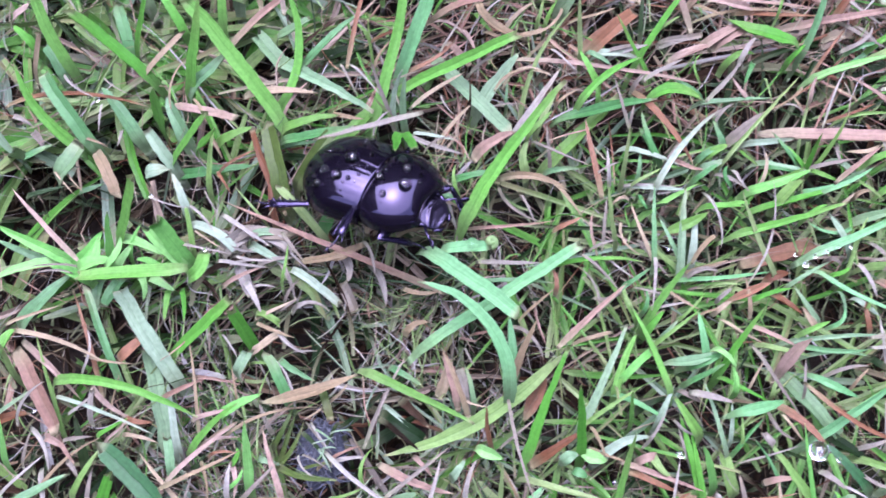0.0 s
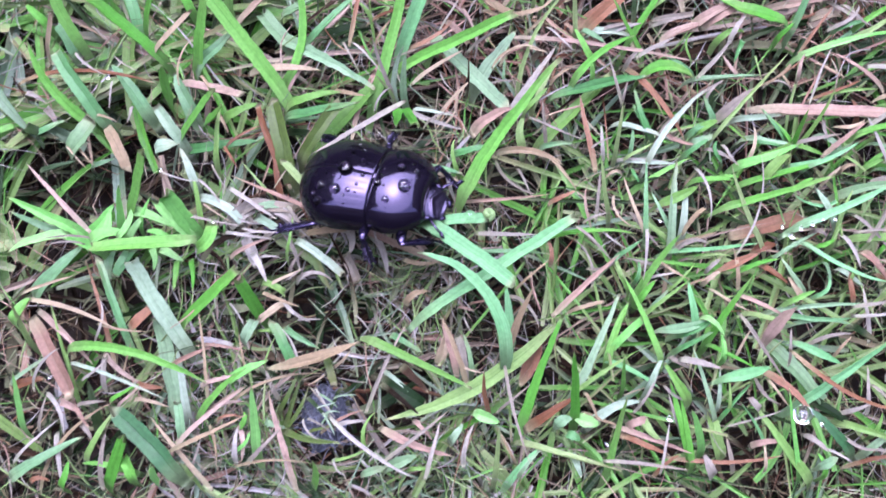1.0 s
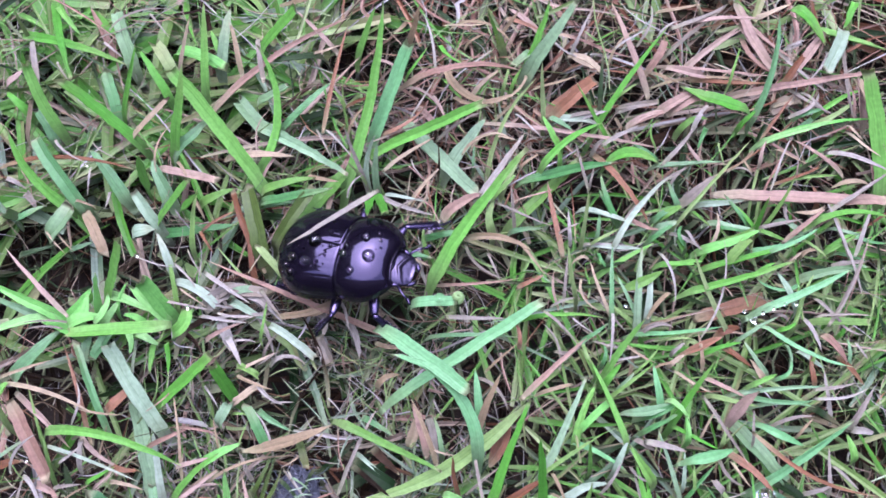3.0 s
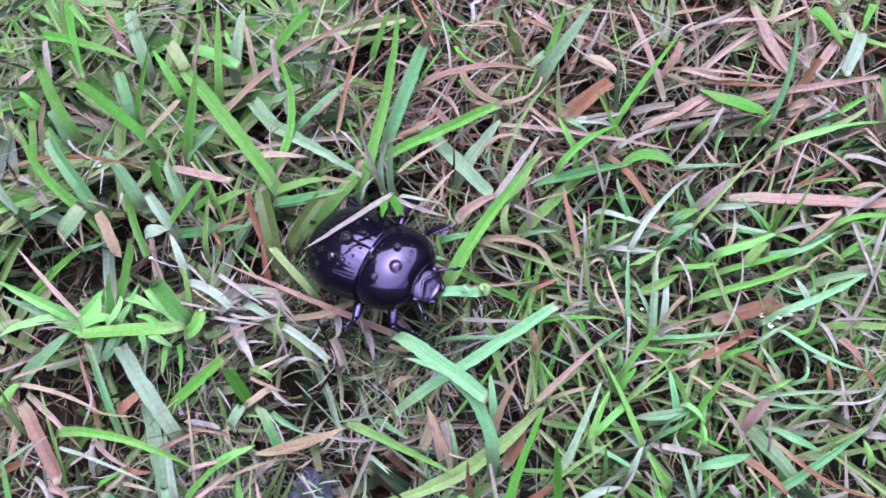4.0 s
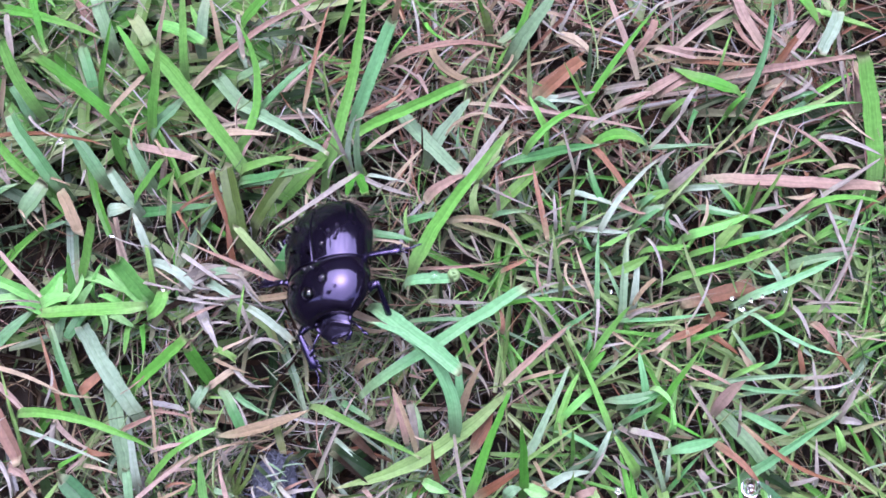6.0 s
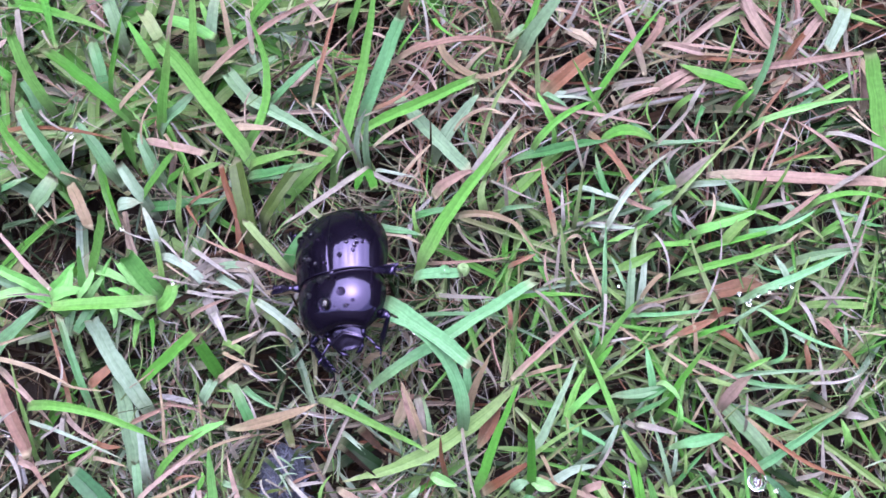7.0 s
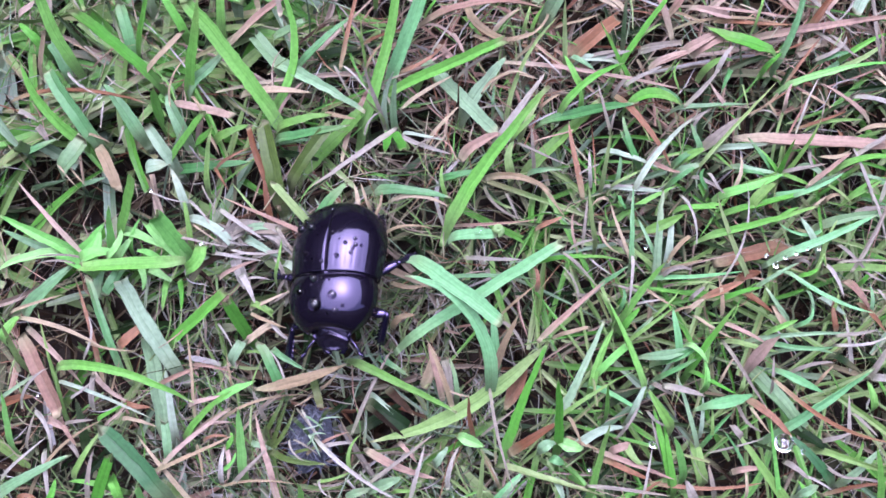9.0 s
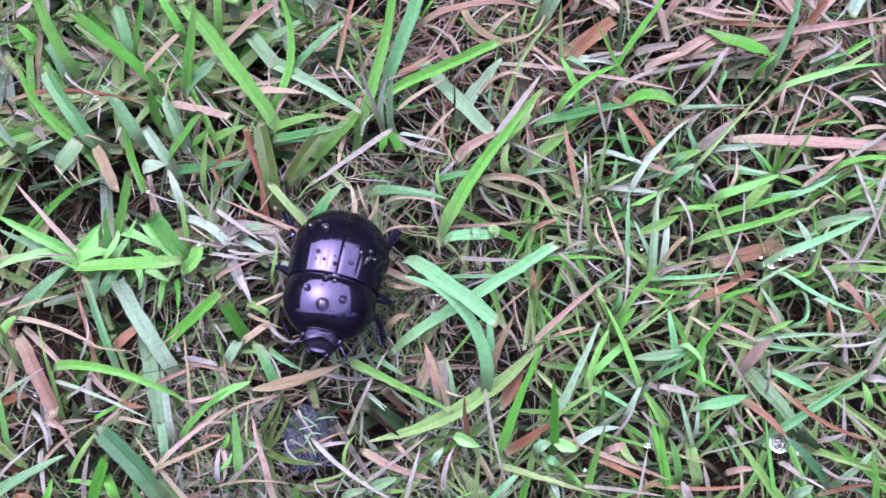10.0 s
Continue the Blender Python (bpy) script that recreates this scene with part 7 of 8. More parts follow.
blade("w", "p", 17.7, -28.7, -2.5, -6, -1, 9.0, 0.42, 15, -31, 0.6)
blade("r", "p", 6.2, -24.1, -4.5, 117, -32, 7.5, 0.54, 49, 12, 1.8)
blade("s", "p", 8.8, -28.9, -5.1, 122, -7, 4.3, 0.36, 66, -97, 0.6)
blade("w", "p", 8.4, -28.7, -5.1, 92, 35, 3.4, 0.42, 83, -123, 0.6)
blade("w", "p", 3.2, -29.1, -5.0, 95, -38, 5.4, 0.54, 56, -78, 0.6)
blade("w", "p", 6.7, -23.5, -4.0, 34, 6, 5.5, 0.30, 53, -77, 0.6)
blade("w", "p", 26.4, -25.9, -4.8, 122, -27, 5.3, 0.36, 57, -80, 0.6)
blade("w", "p", 24.7, -20.6, -3.8, -92, 106, 4.0, 0.36, 65, -112, 0.6)
blade("w", "p", 21.4, -23.5, -4.5, 46, 24, 5.9, 0.36, 54, -78, 0.6)
blade("w", "p", 23.6, -30.1, -2.7, 82, -7, 5.8, 0.30, 32, -49, 0.6)
blade("s", "p", 16.1, -21.2, -4.0, -68, 0, 4.2, 0.42, 58, -103, 0.6)
blade("r", "p", 23.2, -30.2, -5.4, 57, -34, 4.4, 0.48, 66, -100, 0.6)
blade("r", "p", 24.7, -28.0, -5.8, -15, 29, 12.7, 0.48, 28, -43, 0.6)
blade("w", "c", 34.2, -23.7, -1.9, 152, -44, 2.3, 0.78, 69, -127, 0.6)
blade("w", "p", 39.2, -25.8, -4.3, -57, 32, 3.7, 0.72, 67, -115, 0.6)
blade("w", "p", 41.2, -27.3, -4.4, -37, 11, 3.8, 0.30, 66, -111, 0.6)
blade("w", "p", 43.1, -25.7, -4.3, -80, 103, 5.0, 0.42, 52, -88, 0.6)
blade("w", "p", 45.3, -27.3, -5.1, -11, 3, 6.0, 0.36, 48, -79, 0.6)
blade("r", "p", 43.2, -29.3, -5.2, 20, -21, 7.8, 0.48, 42, -66, 0.6)
blade("w", "p", 46.8, -20.6, -3.9, -69, 38, 4.2, 0.36, 59, -103, 0.6)
blade("w", "p", 43.3, -23.6, -4.5, -3, 35, 4.0, 0.54, 66, -102, 0.6)
blade("w", "p", 46.2, -24.0, -4.3, 104, -26, 5.8, 0.48, 53, -73, 0.6)
blade("s", "p", 35.2, -20.3, -1.6, -70, 30, 3.8, 0.30, 30, -73, 0.6)
blade("w", "p", 34.5, -19.8, -3.8, -104, 99, 4.8, 0.42, 51, -90, 0.6)
blade("w", "p", 31.1, -25.0, -4.6, 9, 11, 7.0, 0.24, 44, -67, 0.6)
blade("p", "p", 33.6, -27.0, -4.9, 18, -23, 4.0, 0.72, 75, -122, 0.6)
blade("s", "p", 34.9, -29.8, -5.0, 97, -10, 3.9, 0.36, 73, -106, 0.6)
blade("w", "p", 29.6, -30.2, -5.3, 138, -41, 3.4, 1.14, 82, -123, 0.6)
blade("w", "p", 31.7, -29.9, -5.3, 113, -23, 4.5, 0.60, 63, -90, 0.6)
blade("w", "p", 19.9, 4.0, -1.1, -13, 12, 7.0, 0.37, 41, -66, 0.6)
blade("w", "p", 16.8, 4.0, 1.9, 25, 4, 3.5, 0.25, 45, -83, 0.6)
blade("w", "p", 24.4, 5.5, -0.1, 59, -12, 4.0, 0.31, 72, -107, 0.6)
blade("w", "p", 43.7, 8.5, -0.2, -147, 119, 4.5, 0.44, 53, -96, 0.6)
blade("s", "p", 44.4, 2.0, -0.6, 69, -88, 3.0, 0.50, 97, -155, 0.6)
blade("s", "p", 42.6, 0.8, -1.1, 48, -14, 3.8, 0.37, 80, -122, 0.6)
blade("w", "p", 47.9, 1.2, -0.8, -11, 26, 4.4, 0.62, 61, -97, 0.6)
blade("w", "p", 21.5, -1.9, -1.5, -67, 10, 3.9, 0.43, 62, -109, 0.6)
blade("s", "p", 24.4, -7.1, -2.3, -62, 50, 4.9, 0.31, 49, -84, 0.6)
blade("w", "p", 21.0, -6.9, -2.2, -39, 43, 4.7, 0.25, 53, -87, 0.6)
blade("w", "p", 22.8, -9.3, -2.5, -2, 19, 4.6, 0.31, 58, -92, 0.6)
blade("s", "p", 26.7, -10.6, -2.6, 30, -32, 5.0, 0.31, 56, -88, 0.6)
blade("w", "p", 29.5, -8.7, -2.0, 47, -15, 3.0, 0.49, 102, -158, 0.6)
blade("w", "p", 41.0, -4.6, -1.3, 34, -102, 2.8, 0.49, 105, -175, 0.6)
blade("w", "p", 50.1, -7.2, -2.3, -99, 70, 3.3, 0.31, 74, -129, 0.6)
blade("w", "p", 48.3, -5.2, -1.4, -85, 97, 3.7, 0.31, 63, -106, 0.6)
blade("w", "p", 3.7, 15.0, 3.3, 35, -6, 6.4, 0.38, 27, -46, 0.6)
blade("w", "p", 4.6, 19.1, 1.0, -69, -39, 4.8, 0.38, 49, -90, 0.6)
blade("s", "p", 6.6, 13.5, 2.9, 52, -48, 5.0, 0.32, 35, -64, 0.6)
blade("s", "p", 10.6, 15.7, 3.1, -42, 50, 2.7, 0.32, 50, -104, 0.6)
blade("w", "p", 12.8, 19.4, 1.2, -65, 31, 5.2, 0.25, 47, -83, 0.6)
blade("s", "p", 13.1, 12.4, 0.5, 33, 0, 3.6, 0.38, 78, -121, 0.6)
blade("w", "p", 13.4, 15.3, 1.0, 10, 3, 3.8, 0.19, 72, -113, 0.6)
blade("w", "p", 5.3, 11.9, 0.6, 8, -2, 4.7, 0.25, 57, -90, 0.6)
blade("p", "p", 3.2, 21.6, 1.5, -66, 1, 4.8, 0.38, 50, -90, 0.6)
blade("s", "p", 8.4, 20.4, 1.3, -20, 58, 4.9, 0.51, 53, -81, 0.6)
blade("w", "p", 18.9, 17.7, 1.4, 7, 15, 5.2, 0.64, 54, -84, 0.6)
blade("w", "p", 29.9, 10.0, 0.5, 56, -20, 4.0, 0.31, 73, -110, 0.6)
blade("p", "p", 34.1, 12.7, 0.7, 165, -71, 4.0, 0.57, 68, -99, 0.6)
blade("w", "p", 44.1, 18.4, 1.6, -15, 95, 5.3, 0.51, 53, -79, 0.6)
blade("r", "p", 41.0, 15.8, 0.8, 54, -4, 6.8, 0.38, 47, -65, 0.6)
blade("p", "p", 40.5, 12.4, 0.7, 102, -52, 3.9, 0.44, 74, -109, 0.6)
blade("w", "p", 45.9, 21.7, 1.4, -69, 39, 4.8, 0.44, 52, -92, 0.6)
blade("s", "p", 50.9, 17.6, 1.2, -91, 66, 3.6, 0.32, 65, -113, 0.6)
blade("p", "p", 51.5, 18.0, 1.5, 90, 2, 4.1, 0.38, 73, -106, 0.6)
blade("s", "p", 42.6, 14.8, 0.9, -69, 64, 4.2, 0.32, 56, -95, 0.6)
blade("s", "p", 39.6, 11.4, 0.9, 164, -71, 3.1, 0.32, 89, -134, 0.6)
blade("s", "p", -20.1, -19.2, -3.5, 93, 13, 4.9, 0.24, 61, -87, 0.6)
blade("w", "p", -22.2, -11.6, -2.7, -41, -26, 4.0, 0.25, 62, -108, 0.6)
blade("w", "p", -14.8, -13.5, -3.2, -16, 26, 3.5, 0.24, 74, -118, 0.6)
blade("s", "p", -10.9, -18.8, -3.7, 7, 63, 3.6, 0.37, 74, -111, 0.6)
blade("w", "p", -8.5, -13.0, -3.0, -41, -15, 3.4, 0.18, 73, -126, 0.6)
blade("w", "p", -36.7, -5.0, 0.2, 180, 2, 5.4, 0.25, 26, -52, 0.6)
blade("w", "p", -37.5, -5.7, 0.4, 177, 13, 4.2, 0.25, 34, -69, 0.6)
blade("w", "p", -12.5, -20.9, -1.9, -59, 8, 4.3, 0.24, 27, -67, 0.6)
blade("w", "c", -21.8, -2.4, -1.4, 26, -19, 5.3, 1.12, 56, -87, 0.6)
blade("w", "c", -18.0, -1.8, -1.2, -4, -47, 4.4, 1.24, 60, -102, 0.6)
blade("w", "p", -15.9, -1.4, 0.6, -59, 13, 4.5, 0.43, 25, -62, 0.6)
blade("w", "p", -17.1, -3.3, -2.0, -41, -42, 6.5, 0.56, 42, -78, 0.6)
blade("w", "p", -20.7, -4.0, 0.5, -33, 51, 4.7, 0.31, 26, -54, 0.6)
blade("w", "p", -13.5, -24.0, -4.0, -21, -17, 3.9, 0.24, 66, -112, 0.6)


# blades that the beetle pushes aside
def clipping(label, *numbers):
    ob = blade(*numbers)
    ob.name = "grass_clipping"
    return tagged(ob, label, "grass blade", "loose grass clippings")


pushed_blade = clipping("broad pale green cut grass clipping on the lawn", "m", "c", -1.6, -3.8, 4.2, -38, 0, 12.9, 1.6, 6, -4, 1.0, None, 0.4, (0, 8))
bent_blade = clipping("green grass clipping arching over the lawn", "m", "p", 7.6, -20.0, -0.4, 80, 92, 17.7, 1.4, 38, -40, 2.5, None, 0.3, (10, -10))
curled_blade = clipping("narrow bright green clipping with a curled tip", "m", "c", 0.4, -4.6, 4.2, 2, -3, 5.4, 1.15, 7, 0, 1.0, None, 0.3, (0, 0))
lifted_straw = blade("w", "p", -0.9, 8.5, 8.1, 199, -3, 11.4, 0.6, 9, -6, 0.0, None, 0.2, (0, 0))
tagged(lifted_straw, "pointed whitish straw resting over the beetle")


def coil(parent):
    """The rolled-up end of a blade: a plump knob whose turns lie close on one another."""
    bm = bmesh.new()
    pts, radii = [], []
    for i in range(30):
        k = i / 29
        a, r = k * 2.4 * math.pi, 0.44 - 0.30 * k
        pts.append(Vector((5.5 + r * math.sin(a), 0.40 - r * math.cos(a), 0.65 + 0.42 * k)) / 1000)
        radii.append((0.36 - 0.06 * k) / 1000)
    tube(bm, pts, radii, 10, 1.2)
    bm.loops.layers.uv.new("along")
    part("rolled_tip", bm, SINGLE["l"], parent, "pale lime rolled-up leaf tip")


coil(curled_blade)
bead = bmesh.new()
bmesh.ops.create_icosphere(bead, subdivisions=3, radius=0.0006, matrix=Matrix.Translation((0.0036, 0.0002, 0.0009)))
part("water_drop", bead, WATER, curled_blade, "clear water bead on the leaf")


# ---- dew ----
def dew(x, y, z, r):
    bm = bmesh.new()
    bmesh.ops.create_icosphere(bm, subdivisions=3, radius=r / 1000, matrix=Matrix.Diagonal((1, 1, 0.88, 1)))
    ob = part("dew_drop", bm, WATER, None, "clear round dew drop clinging to a grass blade")
    ob.location = (x / 1000, y / 1000, z / 1000)
    tagged(ob, category="water drop", group="dew drops in the grass")


dew(38.4, -24.2, -1.4, 1.0)
dew(24.6, -24.5, -1.1, 0.4)
dew(38.1, -5.7, 1.7, 0.36)
dew(37.1, -4.7, 1.8, 0.22)
dew(39.1, -4.9, 1.8, 0.24)
dew(40.3, -4.5, 1.9, 0.2)
dew(41.5, -4.0, 2.0, 0.18)
dew(42.8, -3.9, 1.8, 0.2)
dew(-29.2, 1.8, 2.7, 0.25)
dew(-35.4, 12.2, 3.6, 0.22)
dew(-23.3, -4.1, 2.5, 0.2)
dew(-40.2, -20.0, -0.7, 0.2)
dew(18.0, -27.1, -1.6, 0.2)
dew(40.3, -25.1, -1.3, 0.25)
dew(2.4, -9.0, 1.0, 0.22)
dew(24.3, -3.9, 1.5, 0.2)


# ---- a dark felted lump in the felt of fibres ----
def felted_lump(x, y, z):
    """Half-rotten wad: a knobbly dark core wrapped in short wet fibres."""
    r = random.Random(31)
    thing = tagged(new("felted_lump"), "dark slate-grey wet wad of rotting plant fibres", "plant debris")
    thing.location = (x / 1000, y / 1000, z / 1000)
    bm = bmesh.new()
    bmesh.ops.create_icosphere(bm, subdivisions=4, radius=1, matrix=Matrix.Identity(4))
    for v in bm.verts:
        lump = 1 + 0.28 * noise.noise(v.co * 2.1) + 0.12 * noise.noise(v.co * 6.0)
        v.co = Vector((v.co.x * 2.3, v.co.y * 3.3, v.co.z * 1.5)) * lump / 1000
    part("core", bm, WAD, thing)
    rows = []
    for _ in range(260):
        a, b = r.uniform(0, 2 * math.pi), r.uniform(0.1, 1.5)
        foot = np.array((2.3 * math.cos(a) * math.cos(b), 3.3 * math.sin(a) * math.cos(b), 1.5 * math.sin(b))) * r.uniform(0.9, 1.1)
        v, f, u = ribbon(7, r.uniform(0, 360), r.gauss(0, 70), r.uniform(0.9, 2.8), r.uniform(0.08, 0.2), r.gauss(0, 18), r.gauss(-10, 20), "p", 0.3, (r.gauss(0, 30), r.gauss(0, 40)))
        rows.append((v + foot, f, u))
    base, faces = 0, []
    for v, f, _ in rows:
        faces += [tuple(i + base for i in q) for q in f]
        base += len(v)
    hair = sheet("fibre_coat", (np.vstack([q[0] for q in rows]) / 1000).tolist(), faces, np.vstack([q[2] for q in rows]), WAD_FIBRE, 3)
    hair.parent = thing
    tagged(hair, "short wet grey fibres", kind="stuff")


felted_lump(-11.9, -23.6, -6.9)

# ---- the beetle (its own space: x forward, z up, mm before the scale) ----
SIZE = 0.9
MM = SIZE / 1000
SEAM, REAR, FORE = 0.45, 10.05, 5.9  # where wing cases and chest shield meet, and how long they are


def elytra_width(s):
    return 5.85 * (0.92 + 0.08 * math.sin(min(s / 0.5, 1) * math.pi / 2)) * math.sqrt(max(0.0, 1 - max(0.0, (s - 0.35) / 0.65) ** 2.4))


def elytra_height(s):
    return (3.4 + 0.45 * math.sin(min(s / 0.4, 1) * math.pi / 2)) * math.sqrt(max(0.0, 1 - max(0.0, (s - 0.25) / 0.75) ** 2.5))


def pronotum_width(s):
    front = math.sqrt(max(0.0, 1 - max(0.0, (s - 0.9) / 0.13) ** 2)) * 0.12 + 0.88
    return 5.1 * (1 + 0.08 * math.sin(min(s / 0.85, 1) * math.pi)) * (1 - 0.48 * s ** 4) * front


def pronotum_height(s):
    if s < 0.2:
        return 3.6 - 0.2 * ((0.2 - s) / 0.2) ** 2
    return 3.6 * math.sqrt(1 - ((s - 0.2) / 0.85) ** 2.3)


def dome(y, w):
    q = max(0.0, 1 - (abs(y) / max(w, 0.05)) ** 2.2)
    return math.sqrt(q)


def back(x, y):
    """Height of the shell over x, y."""
    if x < SEAM:
        s = (SEAM - x) / REAR
        return elytra_height(s) * dome(y, elytra_width(s))
    s = (x - SEAM) / FORE
    return pronotum_height(s) * dome(y, pronotum_width(s))


def grid(rows, material, name, parent, label="", thick=0.0):
    bm = bmesh.new()
    vs = [[bm.verts.new(Vector(p) * MM) for p in row] for row in rows]
    for a, b in zip(vs, vs[1:]):
        for i in range(len(a) - 1):
            bm.faces.new((a[i], a[i + 1], b[i + 1], b[i]))
    bmesh.ops.remove_doubles(bm, verts=bm.verts[:], dist=0.000002)
    bmesh.ops.recalc_face_normals(bm, faces=bm.faces[:])
    if thick:
        bmesh.ops.solidify(bm, geom=bm.faces[:], thickness=thick * MM)
    return part(name, bm, material, parent, label)


def elytron(side, parent):
    """A wing case: domed, with eight fine furrows, a raised rim and a rolled-under flank."""
    rows = []
    for i in range(57):
        s = 0.995 * (1 - (1 - i / 56) ** 1.5)
        w, h = elytra_width(s), elytra_height(s)
        row = []
        for j in range(67):
            q = j / 66
            if q < 0.88:
                a = q / 0.88 * 0.5 * math.pi
                y = w * math.sin(a) ** 0.95
                z = h * dome(y, w)
                cut = 0.5 - 0.5 * math.cos(2 * math.pi * 8 * q / 0.88)
                z -= 0.03 * (1 - cut) ** 4 * min(1, s * 9) * max(0.12, 1 - s * 1.7)
                if q < 0.03:
                    z -= 0.015 * (1 - q / 0.03)
            else:
                b = (q - 0.88) / 0.12
                y, z = w * (1.015 - 0.12 * b * b), -1.3 * b * min(1.0, (1 - s) * 2.5 + 0.3)
            row.append((SEAM - REAR * s - 0.06, side * (y + 0.015), z))
        rows.append(row)
    return grid(rows, SHELL, "elytron", parent, "glossy black ribbed wing case", 0.14)


def pronotum(parent):
    rows = []
    for i in range(41):
        s = i / 40
        w, h = pronotum_width(s), pronotum_height(s)
        lift = -0.32 * max(0.0, 1 - s / 0.035) - 0.5 * max(0.0, (s - 0.93) / 0.07) ** 2
        row = []
        for j in range(65):
            a = (j / 64 - 0.5) * math.pi
            y = w * math.copysign(abs(math.sin(a)) ** 0.95, math.sin(a))
            edge = max(0.0, (abs(y) / w - 0.955) / 0.045)
            z = h * dome(y, w) + lift * (1 - edge) + 0.12 * math.sin(edge * math.pi) - 0.55 * max(0.0, edge - 0.6)
            row.append((FORE * s + SEAM + 0.1 - 0.35 * (abs(y) / 5.1) ** 2 * (1 - s) + 0.9 * (s ** 3) * (abs(y) / 3.2) ** 2 * 0.6, y, z))
        rows.append(row)
    ob = grid(rows, SHELL, "pronotum", parent, "smooth glossy black chest shield", 0.16)
    for rim_s, low in ((0.02, 0.0), (0.985, -0.3)):
        bm = bmesh.new()
        pts = []
        for j in range(41):
            a = (j / 40 - 0.5) * math.pi * 0.96
            w, h = pronotum_width(rim_s), pronotum_height(rim_s)
            y = w * math.copysign(abs(math.sin(a)) ** 0.95, math.sin(a))
            x = FORE * rim_s + SEAM + 0.1 - 0.35 * (abs(y) / 5.1) ** 2 * (1 - rim_s) + 0.54 * rim_s ** 3 * (abs(y) / 3.2) ** 2
            pts.append(Vector((x, y, h * dome(y, w) + low - 0.08)) * MM)
        tube(bm, pts, [0.075 * MM] * len(pts), 6)
        part("rim", bm, SHELL, ob)
    return ob


def blob(bm, centre, size, turn=(0, 0, 0), seg=16):
    m = Matrix.Translation(Vector(centre) * MM) @ Euler([radians(a) for a in turn]).to_matrix().to_4x4() @ Matrix.Diagonal((*(Vector(size) * MM), 1))
    bmesh.ops.create_uvsphere(bm, u_segments=seg, v_segments=max(6, seg // 2), radius=1, matrix=m)


def spike(bm, foot, tip, r):
    a, b = Vector(foot) * MM, Vector(tip) * MM
    tube(bm, [a, a.lerp(b, 0.6), b], [r * MM, r * MM * 0.65, r * MM * 0.08], 6)


def head(parent):
    """Shovel-shaped head with cheeks, a low ridge, jaws, eyes and clubbed feelers."""
    rows = []
    for i in range(25):
        s = i / 24
        w = (2.35 - 0.35 * s if s < 0.45 else 2.19 * math.sqrt(max(0.0, 1 - ((s - 0.45) / 0.56) ** 2.4))) + 0.02
        row = []
        for j in range(33):
            y = (j / 32 * 2 - 1) * w
            q = abs(y) / w
            z = (1.15 - 0.75 * s ** 1.4) * math.sqrt(max(0.0, 1 - q ** 3)) - 0.55 * s * s
            z += 0.38 * math.exp(-((s - 0.45 - 0.25 * q) / 0.05) ** 2) * (1 - q * 0.6)
            z += 0.12 * max(0.0, (q - 0.86) / 0.14) + 0.30 * max(0.0, (s - 0.88) / 0.12)
            row.append((5.9 + 3.6 * s, y, z + 0.1))
        rows.append(row)
    rows = [[(5.35 + (x - 5.9) * 0.82, y * 1.0, z * 0.85 - 0.6 - 0.36 * (x - 5.9) * 0.78) for x, y, z in row] for row in rows]
    top = grid(rows, ROUGH, "head", parent, "black shovel-shaped head", 0.3)
    bm = bmesh.new()
    blob(bm, (7.0, 0, -0.5), (1.9, 2.1, 1.0))
    part("throat", bm, LIMB, top)
    for side in (1, -1):
        bm = bmesh.new()
        blob(bm, (6.75, side * 2.25, 0.35), (0.55, 0.42, 0.5))
        part("eye", bm, SHELL, top, "round black eye")
        bm = bmesh.new()
        blob(bm, (7.3, side * 2.3, 0.15), (0.75, 0.3, 0.3), (0, 0, -side * 20))
        part("cheek", bm, LIMB, top)
        bm = bmesh.new()
        tube(bm, [Vector(p) * MM for p in ((8.2, side * 1.3, -0.5), (8.9, side * 1.4, -0.6), (9.4, side * 1.05, -0.7), (9.6, side * 0.5, -0.7))],
             [0.42 * MM, 0.4 * MM, 0.3 * MM, 0.08 * MM], 8, 0.6)
        part("mandible", bm, LIMB, top, "curved black jaw")
        bm = bmesh.new()
        line = [(7.6, side * 1.9, -0.2), (8.2, side * 2.6, 0.1), (8.8, side * 3.1, 0.2), (9.4, side * 3.5, 0.1)]
        tube(bm, [Vector(p) * MM for p in line], [0.2 * MM, 0.15 * MM, 0.13 * MM, 0.14 * MM], 7)
        for k in range(3):
            blob(bm, (9.65 + 0.1 * k, side * (3.55 + 0.18 * k), 0.1), (0.42, 0.14, 0.34), (0, 0, side * 25), 10)
        part("antenna", bm, LIMB, top, "clubbed dark feeler")
        bm = bmesh.new()
        tube(bm, [Vector(p) * MM for p in ((8.4, side * 0.8, -0.9), (9.1, side * 1.0, -1.2), (9.5, side * 0.8, -1.5))], [0.15 * MM, 0.13 * MM, 0.06 * MM], 6)
        part("palp", bm, LIMB, top)
    bend = Matrix.Translation(Vector((5.5, 0, -0.5)) * MM) @ pose(0, 0, 0, 0, 19, 0) @ Matrix.Scale(0.97, 4) @ Matrix.Translation(Vector((-6.2, 0, 0)) * MM)
    for piece in top.children:
        piece.data.transform(bend)
    return top


LEGS = {  # foot of the femur, femur length, tibia length
    "front": ((3.5, 2.6, -1.6), 3.6, 4.4),
    "middle": ((-0.7, 3.0, -1.8), 4.2, 4.0),
    "hind": ((-2.2, 3.0, -1.8), 4.9, 5.2),
}


